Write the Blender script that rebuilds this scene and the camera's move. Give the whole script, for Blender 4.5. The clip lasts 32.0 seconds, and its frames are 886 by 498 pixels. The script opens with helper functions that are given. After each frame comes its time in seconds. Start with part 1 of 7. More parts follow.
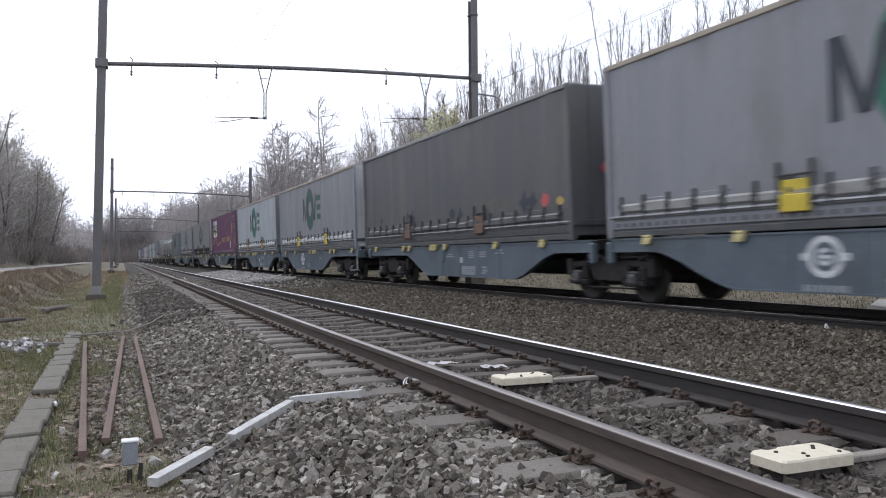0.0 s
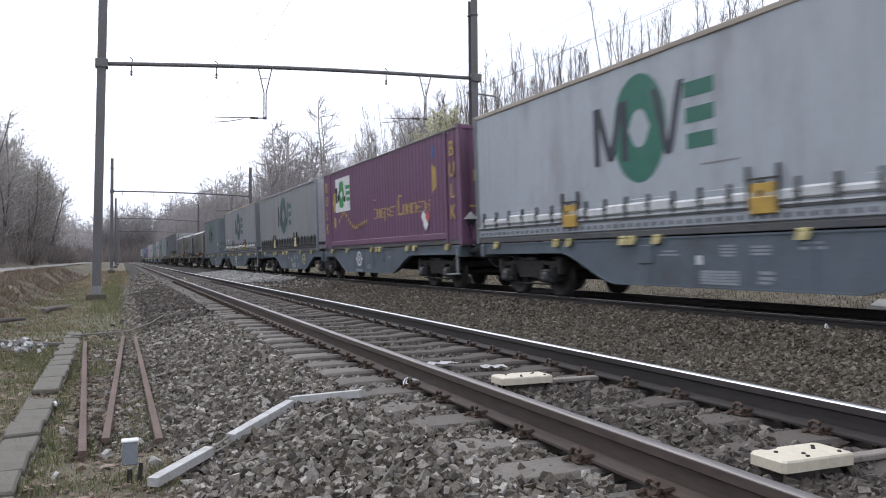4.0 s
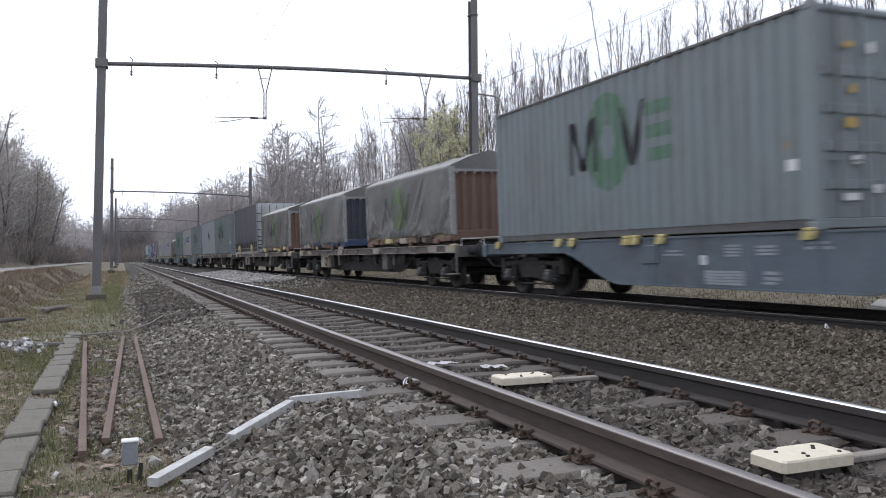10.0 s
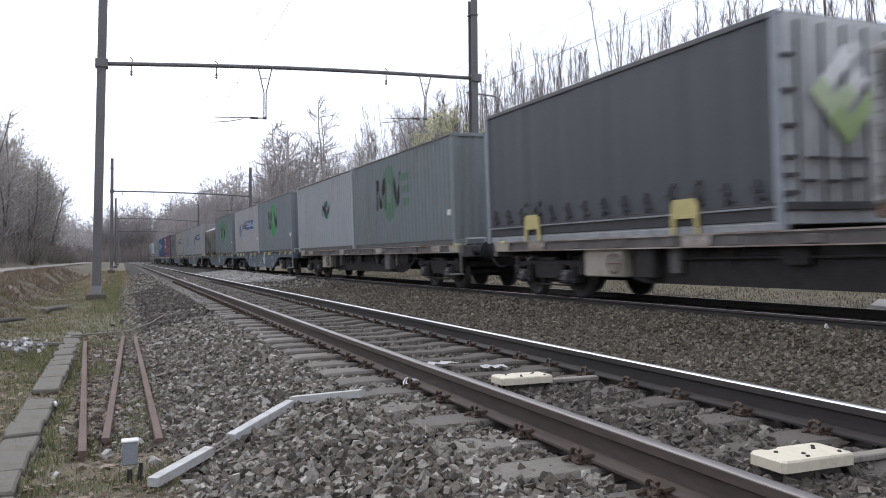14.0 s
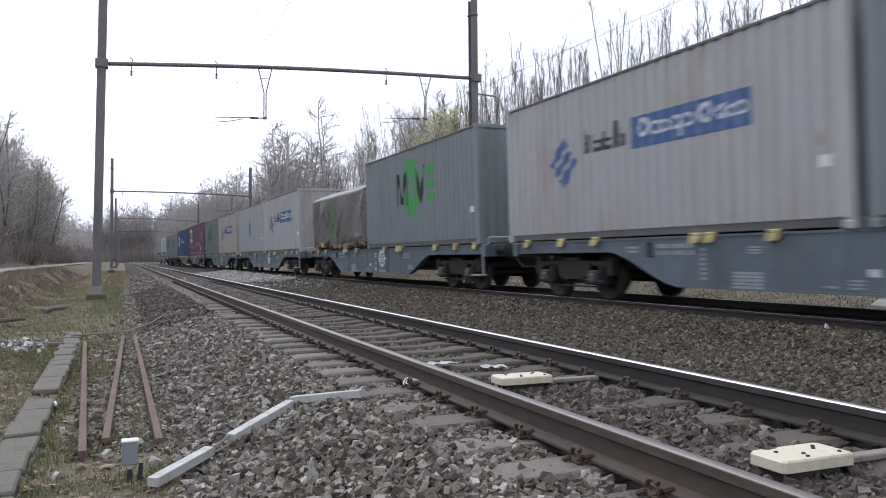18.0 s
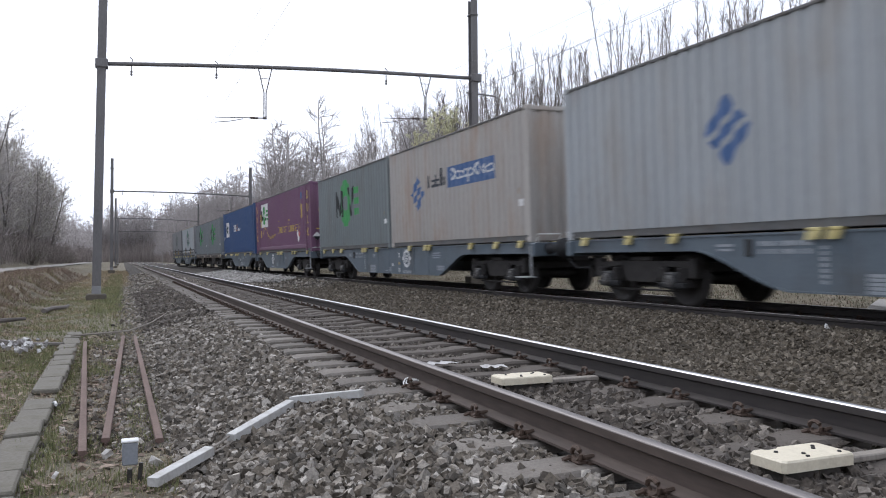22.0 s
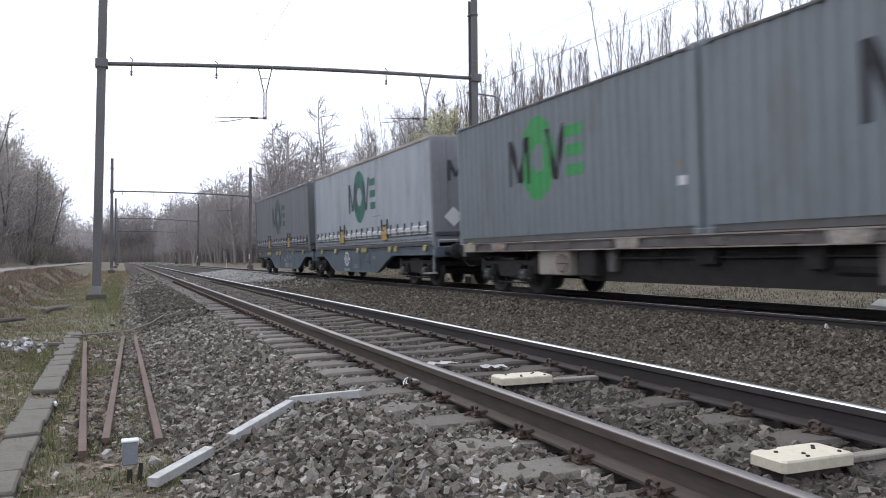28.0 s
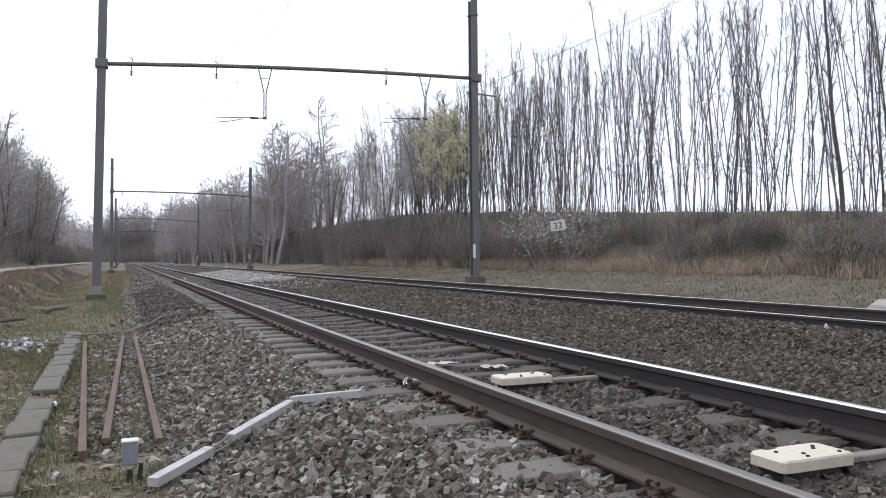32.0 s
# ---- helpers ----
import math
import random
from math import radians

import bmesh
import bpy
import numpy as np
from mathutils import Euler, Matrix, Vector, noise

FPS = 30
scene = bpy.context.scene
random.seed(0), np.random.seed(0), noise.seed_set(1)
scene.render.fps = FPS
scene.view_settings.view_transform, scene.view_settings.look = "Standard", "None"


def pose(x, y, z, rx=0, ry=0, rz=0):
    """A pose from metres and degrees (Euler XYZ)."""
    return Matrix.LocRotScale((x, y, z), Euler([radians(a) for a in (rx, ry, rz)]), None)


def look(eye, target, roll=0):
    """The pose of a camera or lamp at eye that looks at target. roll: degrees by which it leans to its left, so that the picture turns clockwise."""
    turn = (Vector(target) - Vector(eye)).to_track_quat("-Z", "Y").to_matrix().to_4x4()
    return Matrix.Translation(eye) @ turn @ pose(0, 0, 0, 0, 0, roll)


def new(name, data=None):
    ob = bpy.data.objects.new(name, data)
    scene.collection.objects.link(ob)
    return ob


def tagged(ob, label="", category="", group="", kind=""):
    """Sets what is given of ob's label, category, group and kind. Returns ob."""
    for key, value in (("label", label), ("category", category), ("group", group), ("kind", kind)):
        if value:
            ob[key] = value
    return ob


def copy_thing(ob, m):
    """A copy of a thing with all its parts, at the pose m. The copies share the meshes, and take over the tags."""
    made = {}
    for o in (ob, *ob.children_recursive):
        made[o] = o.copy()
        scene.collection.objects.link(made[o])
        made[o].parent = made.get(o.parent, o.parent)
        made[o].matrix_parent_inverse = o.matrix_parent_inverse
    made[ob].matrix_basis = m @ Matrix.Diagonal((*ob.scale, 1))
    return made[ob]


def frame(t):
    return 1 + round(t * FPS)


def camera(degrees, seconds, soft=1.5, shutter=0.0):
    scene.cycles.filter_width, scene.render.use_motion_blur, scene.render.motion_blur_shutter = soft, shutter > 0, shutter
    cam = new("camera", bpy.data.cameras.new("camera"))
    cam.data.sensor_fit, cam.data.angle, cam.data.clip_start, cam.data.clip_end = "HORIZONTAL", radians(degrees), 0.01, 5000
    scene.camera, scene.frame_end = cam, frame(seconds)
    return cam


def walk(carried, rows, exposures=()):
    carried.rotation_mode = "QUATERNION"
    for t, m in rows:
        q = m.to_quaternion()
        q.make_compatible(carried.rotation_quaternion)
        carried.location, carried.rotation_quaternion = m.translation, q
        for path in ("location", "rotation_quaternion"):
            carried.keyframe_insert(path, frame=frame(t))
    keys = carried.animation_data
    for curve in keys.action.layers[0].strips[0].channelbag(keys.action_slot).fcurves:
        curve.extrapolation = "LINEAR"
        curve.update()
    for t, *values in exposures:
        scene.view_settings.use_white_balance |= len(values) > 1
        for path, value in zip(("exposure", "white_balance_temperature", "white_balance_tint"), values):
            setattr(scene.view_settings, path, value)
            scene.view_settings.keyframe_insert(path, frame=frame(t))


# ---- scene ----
# World: y runs along the tracks, x across them to the right, z = 0 at the rail tops.

# ---- camera ----
cam = camera(59.9, 32.0, soft=1.05, shutter=0.5)
EYE = (0.0, 0.0, 0.767)
AIM = (math.sin(radians(22.63)), math.cos(radians(22.63)), 0.767 + 0.0140)
walk(cam, [(0.0, look(EYE, AIM)), (32.0, look(EYE, AIM))], exposures=[(0.0, 0.11, 6330, 12), (32.0, 0.11, 6330, 12)])

# ---- sky and sun: a bright overcast day ----
SUN_TURN, SUN_HEIGHT = 200.0, 42.0
world = bpy.data.worlds.new("overcast_sky")
scene.world = world
world.use_nodes = True
wn = world.node_tree
wn.nodes.clear()
sky = wn.nodes.new("ShaderNodeTexSky")
sky.sky_type, sky.sun_disc = "NISHITA", False
sky.sun_elevation, sky.sun_rotation = radians(SUN_HEIGHT), radians(-15)
sky.air_density, sky.dust_density, sky.ozone_density = 1.0, 6.0, 1.0
pale = wn.nodes.new("ShaderNodeHueSaturation")
pale.inputs["Saturation"].default_value = 0.12
back = wn.nodes.new("ShaderNodeBackground")
back.inputs["Strength"].default_value = 0.138
wout = wn.nodes.new("ShaderNodeOutputWorld")
wn.links.new(sky.outputs["Color"], pale.inputs["Color"])
cloud = wn.nodes.new("ShaderNodeMix")
cloud.data_type = "RGBA"
cloud.inputs[0].default_value = 0.8
cloud.inputs[7].default_value = (8.25, 8.75, 9.9, 1)
wn.links.new(pale.outputs["Color"], cloud.inputs[6])
wn.links.new(cloud.outputs[2], back.inputs["Color"])
wn.links.new(back.outputs["Background"], wout.inputs["Surface"])

sun_data = bpy.data.lights.new("sun", "SUN")
sun_data.energy, sun_data.angle, sun_data.color = 0.7, radians(14), (1.0, 0.97, 0.93)
sun = new("sun", sun_data)
sun_from = Vector((math.sin(radians(-15)) * math.cos(radians(SUN_HEIGHT)), math.cos(radians(-15)) * math.cos(radians(SUN_HEIGHT)), math.sin(radians(SUN_HEIGHT))))
sun.matrix_world = look(tuple(sun_from * 200), (0, 0, 0))


# ---- materials ----
def nodes_of(name):
    m = bpy.data.materials.new(name)
    m.use_nodes = True
    nt = m.node_tree
    return m, nt, nt.nodes["Principled BSDF"]


def material(name, dark, light, rough=0.8, metal=0.0, scale=4.0, fine=60.0, bump=0.3, bump_size=0.01, spread=0.25, island=0.0, piece=0.0, stretch=(1, 1, 1), dirt=None, dirt_scale=1.2, dirt_amount=0.5, spec=0.4):
    """A surface whose colour runs from dark to light in coarse and fine patches, with relief, stains and a shift from piece to piece."""
    m, nt, p = nodes_of(name)
    L = nt.links.new
    co = nt.nodes.new("ShaderNodeTexCoord")
    mp = nt.nodes.new("ShaderNodeMapping")
    mp.inputs["Scale"].default_value = stretch
    L(co.outputs["Object"], mp.inputs["Vector"])
    big = nt.nodes.new("ShaderNodeTexNoise")
    big.inputs["Scale"].default_value, big.inputs["Detail"].default_value = scale, 4
    small = nt.nodes.new("ShaderNodeTexNoise")
    small.inputs["Scale"].default_value, small.inputs["Detail"].default_value = fine, 3
    L(mp.outputs["Vector"], big.inputs["Vector"])
    L(mp.outputs["Vector"], small.inputs["Vector"])
    add = nt.nodes.new("ShaderNodeMath")
    add.operation = "MULTIPLY_ADD"
    add.inputs[1].default_value = 0.5
    L(small.outputs["Fac"], add.inputs[0])
    half = nt.nodes.new("ShaderNodeMath")
    half.operation = "MULTIPLY"
    half.inputs[1].default_value = 0.5
    L(big.outputs["Fac"], half.inputs[0])
    L(half.outputs[0], add.inputs[2])
    ramp = nt.nodes.new("ShaderNodeMapRange")
    ramp.inputs["From Min"].default_value, ramp.inputs["From Max"].default_value = 0.5 - spread, 0.5 + spread
    L(add.outputs[0], ramp.inputs["Value"])
    fac = ramp.outputs["Result"]
    for amount, kind in ((island, "geo"), (piece, "obj")):
        if not amount:
            continue
        src = nt.nodes.new("ShaderNodeNewGeometry").outputs["Random Per Island"] if kind == "geo" else nt.nodes.new("ShaderNodeObjectInfo").outputs["Random"]
        sh = nt.nodes.new("ShaderNodeMath")
        sh.operation = "MULTIPLY_ADD"
        sh.inputs[1].default_value = amount * 2
        L(src, sh.inputs[0])
        mid = nt.nodes.new("ShaderNodeMath")
        mid.operation = "SUBTRACT"
        mid.inputs[1].default_value = amount
        L(fac, mid.inputs[0])
        L(mid.outputs[0], sh.inputs[2])
        cl = nt.nodes.new("ShaderNodeClamp")
        L(sh.outputs[0], cl.inputs["Value"])
        fac = cl.outputs["Result"]
    mix = nt.nodes.new("ShaderNodeMix")
    mix.data_type = "RGBA"
    mix.inputs[6].default_value, mix.inputs[7].default_value = (*dark, 1), (*light, 1)
    L(fac, mix.inputs[0])
    colour = mix.outputs[2]
    if dirt:
        dn = nt.nodes.new("ShaderNodeTexNoise")
        dn.inputs["Scale"].default_value, dn.inputs["Detail"].default_value, dn.inputs["Roughness"].default_value = dirt_scale, 6, 0.65
        L(mp.outputs["Vector"], dn.inputs["Vector"])
        dr = nt.nodes.new("ShaderNodeMapRange")
        dr.inputs["From Min"].default_value, dr.inputs["From Max"].default_value = 0.48, 0.72
        dr.inputs["To Max"].default_value = dirt_amount
        L(dn.outputs["Fac"], dr.inputs["Value"])
        dm = nt.nodes.new("ShaderNodeMix")
        dm.data_type = "RGBA"
        dm.inputs[7].default_value = (*dirt, 1)
        L(dr.outputs["Result"], dm.inputs[0])
        L(colour, dm.inputs[6])
        colour = dm.outputs[2]
    L(colour, p.inputs["Base Color"])
    p.inputs["Roughness"].default_value, p.inputs["Metallic"].default_value = rough, metal
    p.inputs["Specular IOR Level"].default_value = spec
    if bump:
        b = nt.nodes.new("ShaderNodeBump")
        b.inputs["Strength"].default_value, b.inputs["Distance"].default_value = bump, bump_size
        L(add.outputs[0], b.inputs["Height"])
        L(b.outputs["Normal"], p.inputs["Normal"])
    return m


def grey(v, t=0.0):
    return (v * (1 + t), v, v * (1 - t))


def stone_material(name, stops):
    """Crushed stone: each piece takes its own colour from a row of stops, mottled finely."""
    m, nt, p = nodes_of(name)
    L = nt.links.new
    geo = nt.nodes.new("ShaderNodeNewGeometry")
    ramp = nt.nodes.new("ShaderNodeValToRGB")
    els = ramp.color_ramp.elements
    for k, (pos, c) in enumerate(stops):
        e = els[k] if k < 2 else els.new(pos)
        e.position, e.color = pos, (*c, 1)
    L(geo.outputs["Random Per Island"], ramp.inputs["Fac"])
    co = nt.nodes.new("ShaderNodeTexCoord")
    nz = nt.nodes.new("ShaderNodeTexNoise")
    nz.inputs["Scale"].default_value, nz.inputs["Detail"].default_value = 70, 4
    L(co.outputs["Object"], nz.inputs["Vector"])
    gain = nt.nodes.new("ShaderNodeMapRange")
    gain.inputs["From Min"].default_value, gain.inputs["From Max"].default_value = 0.3, 0.7
    gain.inputs["To Min"].default_value, gain.inputs["To Max"].default_value = 0.65, 1.3
    L(nz.outputs["Fac"], gain.inputs["Value"])
    mul = nt.nodes.new("ShaderNodeMix")
    mul.data_type, mul.blend_type = "RGBA", "MULTIPLY"
    mul.inputs[0].default_value = 1.0
    L(ramp.outputs["Color"], mul.inputs[6])
    L(gain.outputs["Result"], mul.inputs[7])
    L(mul.outputs[2], p.inputs["Base Color"])
    p.inputs["Roughness"].default_value, p.inputs["Specular IOR Level"].default_value = 0.85, 0.35
    b = nt.nodes.new("ShaderNodeBump")
    b.inputs["Strength"].default_value, b.inputs["Distance"].default_value = 0.5, 0.006
    L(nz.outputs["Fac"], b.inputs["Height"])
    L(b.outputs["Normal"], p.inputs["Normal"])
    return m


STONE = stone_material("ballast_stone", [(0.00, (0.060, 0.053, 0.044)), (1.00, (0.430, 0.402, 0.362)), (0.30, (0.112, 0.095, 0.076)), (0.55, (0.188, 0.162, 0.130)), (0.72, (0.172, 0.158, 0.140)), (0.88, (0.320, 0.288, 0.246))])
STONE_BROWN = stone_material("rust_stained_ballast_stone", [(0.00, (0.044, 0.038, 0.032)), (1.00, (0.255, 0.230, 0.200)), (0.30, (0.072, 0.060, 0.049)), (0.55, (0.112, 0.094, 0.076)), (0.72, (0.105, 0.093, 0.082)), (0.88, (0.160, 0.140, 0.118))])
STONE_OLIVE = stone_material("dusty_brown_ballast_stone", [(0.00, (0.044, 0.036, 0.026)), (1.00, (0.235, 0.205, 0.165)), (0.30, (0.078, 0.064, 0.046)), (0.55, (0.118, 0.098, 0.072)), (0.72, (0.108, 0.094, 0.076)), (0.88, (0.165, 0.142, 0.11))])
# Near-black colour stands in for the shade in gaps between stones.
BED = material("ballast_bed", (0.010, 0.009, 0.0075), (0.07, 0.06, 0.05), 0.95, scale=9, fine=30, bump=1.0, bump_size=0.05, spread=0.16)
PALE_STONE = material("pale_gravel", (0.24, 0.23, 0.21), (0.5, 0.48, 0.45), 0.9, island=0.4)
SOIL = material("soil_and_grass", (0.085, 0.075, 0.053), (0.255, 0.23, 0.16), 0.95, scale=1.6, fine=34, bump=1.0, bump_size=0.09, spread=0.16, dirt=(0.15, 0.118, 0.088), dirt_scale=0.8, dirt_amount=0.95)
PATH = material("pale_path", (0.25, 0.24, 0.22), (0.42, 0.4, 0.37), 0.95, scale=2, fine=25)
GRASS = material("grass_blades", (0.095, 0.11, 0.045), (0.28, 0.285, 0.14), 0.7, island=0.5)
GRASS_DULL = material("dull_grass_blades", (0.07, 0.07, 0.04), (0.19, 0.18, 0.11), 0.75, island=0.5)
STRAW_TALL = material("bleached_grass", (0.27, 0.2, 0.145), (0.55, 0.44, 0.34), 0.8, island=0.5)
STRAW = material("dead_grass", (0.19, 0.15, 0.09), (0.42, 0.34, 0.225), 0.8, island=0.5)
LEAF_DEAD = material("dead_leaves", (0.12, 0.085, 0.065), (0.32, 0.245, 0.19), 0.85, island=0.5)
BRACKEN = material("dead_bracken_stalks", (0.12, 0.102, 0.09), (0.3, 0.262, 0.232), 0.85, island=0.5, bump=0)
BARK = material("grey_bark", (0.07, 0.062, 0.057), (0.19, 0.17, 0.157), 0.9, scale=3, fine=30, stretch=(1, 1, 0.3), bump=0.5, piece=0.25)
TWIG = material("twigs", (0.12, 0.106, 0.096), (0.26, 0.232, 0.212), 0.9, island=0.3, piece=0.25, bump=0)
# Lighter copy of the twig colour, standing in for distance haze.
TWIG_HAZE = material("pale_twigs", (0.3, 0.276, 0.266), (0.54, 0.506, 0.495), 0.9, island=0.3, piece=0.25, bump=0)
BRUSH = material("brush_twigs", (0.126, 0.108, 0.099), (0.336, 0.294, 0.273), 0.9, island=0.4, piece=0.3, bump=0)
PALE_BUD = material("pale_buds", (0.34, 0.33, 0.24), (0.52, 0.5, 0.4), 0.7, island=0.4, bump=0)
# Colour raised to stand in for light passing through the leaves.
BUD = material("young_leaves", (0.55, 0.54, 0.33), (0.82, 0.8, 0.58), 0.7, island=0.4, bump=0)
IVY = material("dull_green_leaves", (0.075, 0.085, 0.05), (0.16, 0.165, 0.1), 0.7, island=0.5, bump=0)
BLOSSOM = material("white_blossom", (0.62, 0.63, 0.54), (0.86, 0.87, 0.8), 0.7, island=0.4, bump=0)
SLEEPER = material("concrete_sleeper", (0.1, 0.09, 0.079), (0.235, 0.212, 0.186), 0.9, scale=5, fine=70, bump=0.7, dirt=(0.075, 0.06, 0.048), dirt_scale=5, dirt_amount=0.8, piece=0.25)
SLEEPER_TREE = SLEEPER.node_tree
dust_co = SLEEPER_TREE.nodes.new("ShaderNodeTexCoord")
dust_xyz = SLEEPER_TREE.nodes.new("ShaderNodeSeparateXYZ")
dust_abs = SLEEPER_TREE.nodes.new("ShaderNodeMath")
dust_abs.operation = "ABSOLUTE"
dust_far = SLEEPER_TREE.nodes.new("ShaderNodeMapRange")
dust_far.inputs["From Min"].default_value, dust_far.inputs["From Max"].default_value = 0.95, 0.7
dust_far.inputs["To Max"].default_value = 0.62
dust_mix = SLEEPER_TREE.nodes.new("ShaderNodeMix")
dust_mix.data_type = "RGBA"
dust_mix.inputs[7].default_value = (0.062, 0.05, 0.042, 1)
SLEEPER_TREE.links.new(dust_co.outputs["Object"], dust_xyz.inputs[0])
SLEEPER_TREE.links.new(dust_xyz.outputs["X"], dust_abs.inputs[0])
SLEEPER_TREE.links.new(dust_abs.outputs[0], dust_far.inputs["Value"])
SLEEPER_TREE.links.new(dust_far.outputs["Result"], dust_mix.inputs[0])
sleeper_paint = SLEEPER_TREE.nodes["Principled BSDF"].inputs["Base Color"]
SLEEPER_TREE.links.new(sleeper_paint.links[0].from_socket, dust_mix.inputs[6])
SLEEPER_TREE.links.new(dust_mix.outputs[2], sleeper_paint)
SLEEPER_DARK = material("dark_sleeper", (0.03, 0.027, 0.025), (0.1, 0.09, 0.08), 0.9, scale=5, fine=60, dirt=(0.05, 0.04, 0.035), piece=0.2)
RAIL_RUST = material("rail_rust", (0.04, 0.03, 0.026), (0.1, 0.076, 0.064), 0.75, scale=3, fine=40, stretch=(1, 0.15, 1), bump=0.2)
RAIL_DARK = material("rail_dark_steel", (0.022, 0.02, 0.02), (0.06, 0.05, 0.046), 0.6, scale=3, fine=40, stretch=(1, 0.15, 1), bump=0.2)
RAIL_TOP = material("polished_rail_head", (0.66, 0.66, 0.67), (0.8, 0.8, 0.81), 0.3, metal=1.0, stretch=(1, 0.05, 1), bump=0.03)
RAIL_MID = material("half_polished_rail_head", (0.34, 0.31, 0.3), (0.52, 0.49, 0.48), 0.4, metal=0.9, stretch=(1, 0.05, 1), bump=0.05)
RAIL_DULL = material("dull_rail_head", (0.13, 0.12, 0.115), (0.27, 0.25, 0.24), 0.5, metal=0.6, stretch=(1, 0.05, 1), bump=0.05)
RUST = material("rusty_steel", (0.085, 0.056, 0.047), (0.185, 0.125, 0.105), 0.85, scale=6, fine=60, stretch=(1, 0.4, 1), dirt=(0.08, 0.045, 0.035))
CLIP = material("rusty_fastening_steel", (0.036, 0.024, 0.019), (0.101, 0.068, 0.050), 0.75, bump=0.2)
CONCRETE = material("weathered_concrete", (0.08, 0.07, 0.057), (0.19, 0.168, 0.14), 0.9, scale=5, fine=60, bump=0.8, dirt=(0.07, 0.062, 0.042), dirt_scale=5, dirt_amount=0.9, piece=0.3)
LID_CONCRETE = material("weathered_lid_concrete", (0.1, 0.092, 0.076), (0.21, 0.195, 0.165), 0.9, scale=3, fine=40, bump=0.4, bump_size=0.01, dirt=(0.08, 0.075, 0.05), dirt_scale=3, dirt_amount=0.8)
GALVA = material("galvanised_steel", (0.45, 0.46, 0.47), (0.66, 0.67, 0.68), 0.42, metal=0.35, scale=8, fine=90, bump=0.1, dirt=(0.3, 0.28, 0.25))
DUCT = material("dull_galvanised_duct", (0.38, 0.38, 0.37), (0.56, 0.555, 0.54), 0.6, metal=0.0, scale=6, fine=50, bump=0.4, bump_size=0.006, dirt=(0.25, 0.22, 0.18), dirt_scale=7, dirt_amount=0.7)
BOX_GREY = material("grey_painted_box", (0.2, 0.22, 0.25), (0.32, 0.34, 0.37), 0.5, metal=0.2, bump=0.1)
CREAM = material("cream_fibreglass", (0.6, 0.54, 0.41), (0.78, 0.72, 0.58), 0.55, scale=7, fine=70, bump=0.15, dirt=(0.3, 0.25, 0.17), dirt_scale=5, dirt_amount=0.5)
BOLT = material("dark_bolt", (0.03, 0.03, 0.03), (0.08, 0.075, 0.07), 0.5, metal=0.6, bump=0)
WOOD_GREY = material("grey_wood", (0.16, 0.14, 0.12), (0.34, 0.31, 0.27), 0.85, stretch=(1, 1, 0.2), scale=8)
MAST = material("mast_steel", (0.11, 0.107, 0.108), (0.22, 0.214, 0.215), 0.75, metal=0.1, scale=2, fine=40, stretch=(1, 1, 0.25), bump=0.2, dirt=(0.08, 0.065, 0.055))
MAST_FOOT = material("mast_foot_paint", (0.2, 0.205, 0.21), (0.32, 0.325, 0.33), 0.7, scale=6)
WIRE = material("copper_wire", (0.1, 0.1, 0.1), (0.2, 0.2, 0.2), 0.5, metal=0.6, bump=0)
INSUL = material("brown_insulator", (0.05, 0.035, 0.03), (0.1, 0.07, 0.06), 0.3, bump=0)
WHITE = material("white_paint", (0.62, 0.62, 0.61), (0.8, 0.8, 0.79), 0.6, scale=6, bump=0.05, dirt=(0.4, 0.38, 0.35), dirt_scale=3)
RUBBISH = material("white_plastic_litter", (0.2, 0.19, 0.18), (0.6, 0.59, 0.58), 0.5, island=0.5, bump=0)
BLACK = material("black_marking", (0.012, 0.013, 0.015), (0.03, 0.031, 0.033), 0.6, bump=0)
# rolling stock
WAGON_BLUE = material("blue_grey_wagon_paint", (0.075, 0.099, 0.121), (0.128, 0.157, 0.183), 0.6, scale=1.5, fine=25, bump=0.1, dirt=(0.07, 0.065, 0.06), dirt_scale=1.0, dirt_amount=0.6)
WAGON_OLD = material("weathered_brown_wagon_paint", (0.062, 0.057, 0.056), (0.155, 0.14, 0.132), 0.8, scale=2, fine=25, bump=0.2, dirt=(0.2, 0.18, 0.16), dirt_scale=2.5, dirt_amount=0.5)
WAGON_GREY = material("dull_grey_wagon_paint", (0.1, 0.1, 0.098), (0.2, 0.195, 0.185), 0.75, scale=2, fine=25, bump=0.15, dirt=(0.1, 0.07, 0.05), dirt_scale=2.0, dirt_amount=0.7)
UNDER = material("grimy_running_gear", (0.014, 0.013, 0.013), (0.052, 0.048, 0.046), 0.75, scale=6, fine=40, spec=0.25)
WHEEL = material("wheel_steel", (0.018, 0.017, 0.017), (0.055, 0.05, 0.048), 0.65, spec=0.3)
AXLEBOX = material("grey_axle_box", (0.015, 0.016, 0.018), (0.048, 0.049, 0.052), 0.65, scale=8, spec=0.3)
COVER = material("worn_axle_cover", (0.05, 0.05, 0.05), (0.15, 0.145, 0.14), 0.6, scale=10, dirt=(0.03, 0.028, 0.027), dirt_scale=6, dirt_amount=0.7)
YELLOW = material("yellow_peg_paint", (0.46, 0.38, 0.15), (0.7, 0.62, 0.32), 0.6, scale=10, dirt=(0.22, 0.18, 0.09), dirt_scale=6, piece=0.3)
YELLOW_MARK = material("yellow_lettering", (0.4, 0.27, 0.07), (0.56, 0.4, 0.12), 0.6, bump=0, dirt=(0.3, 0.18, 0.1), dirt_scale=5)
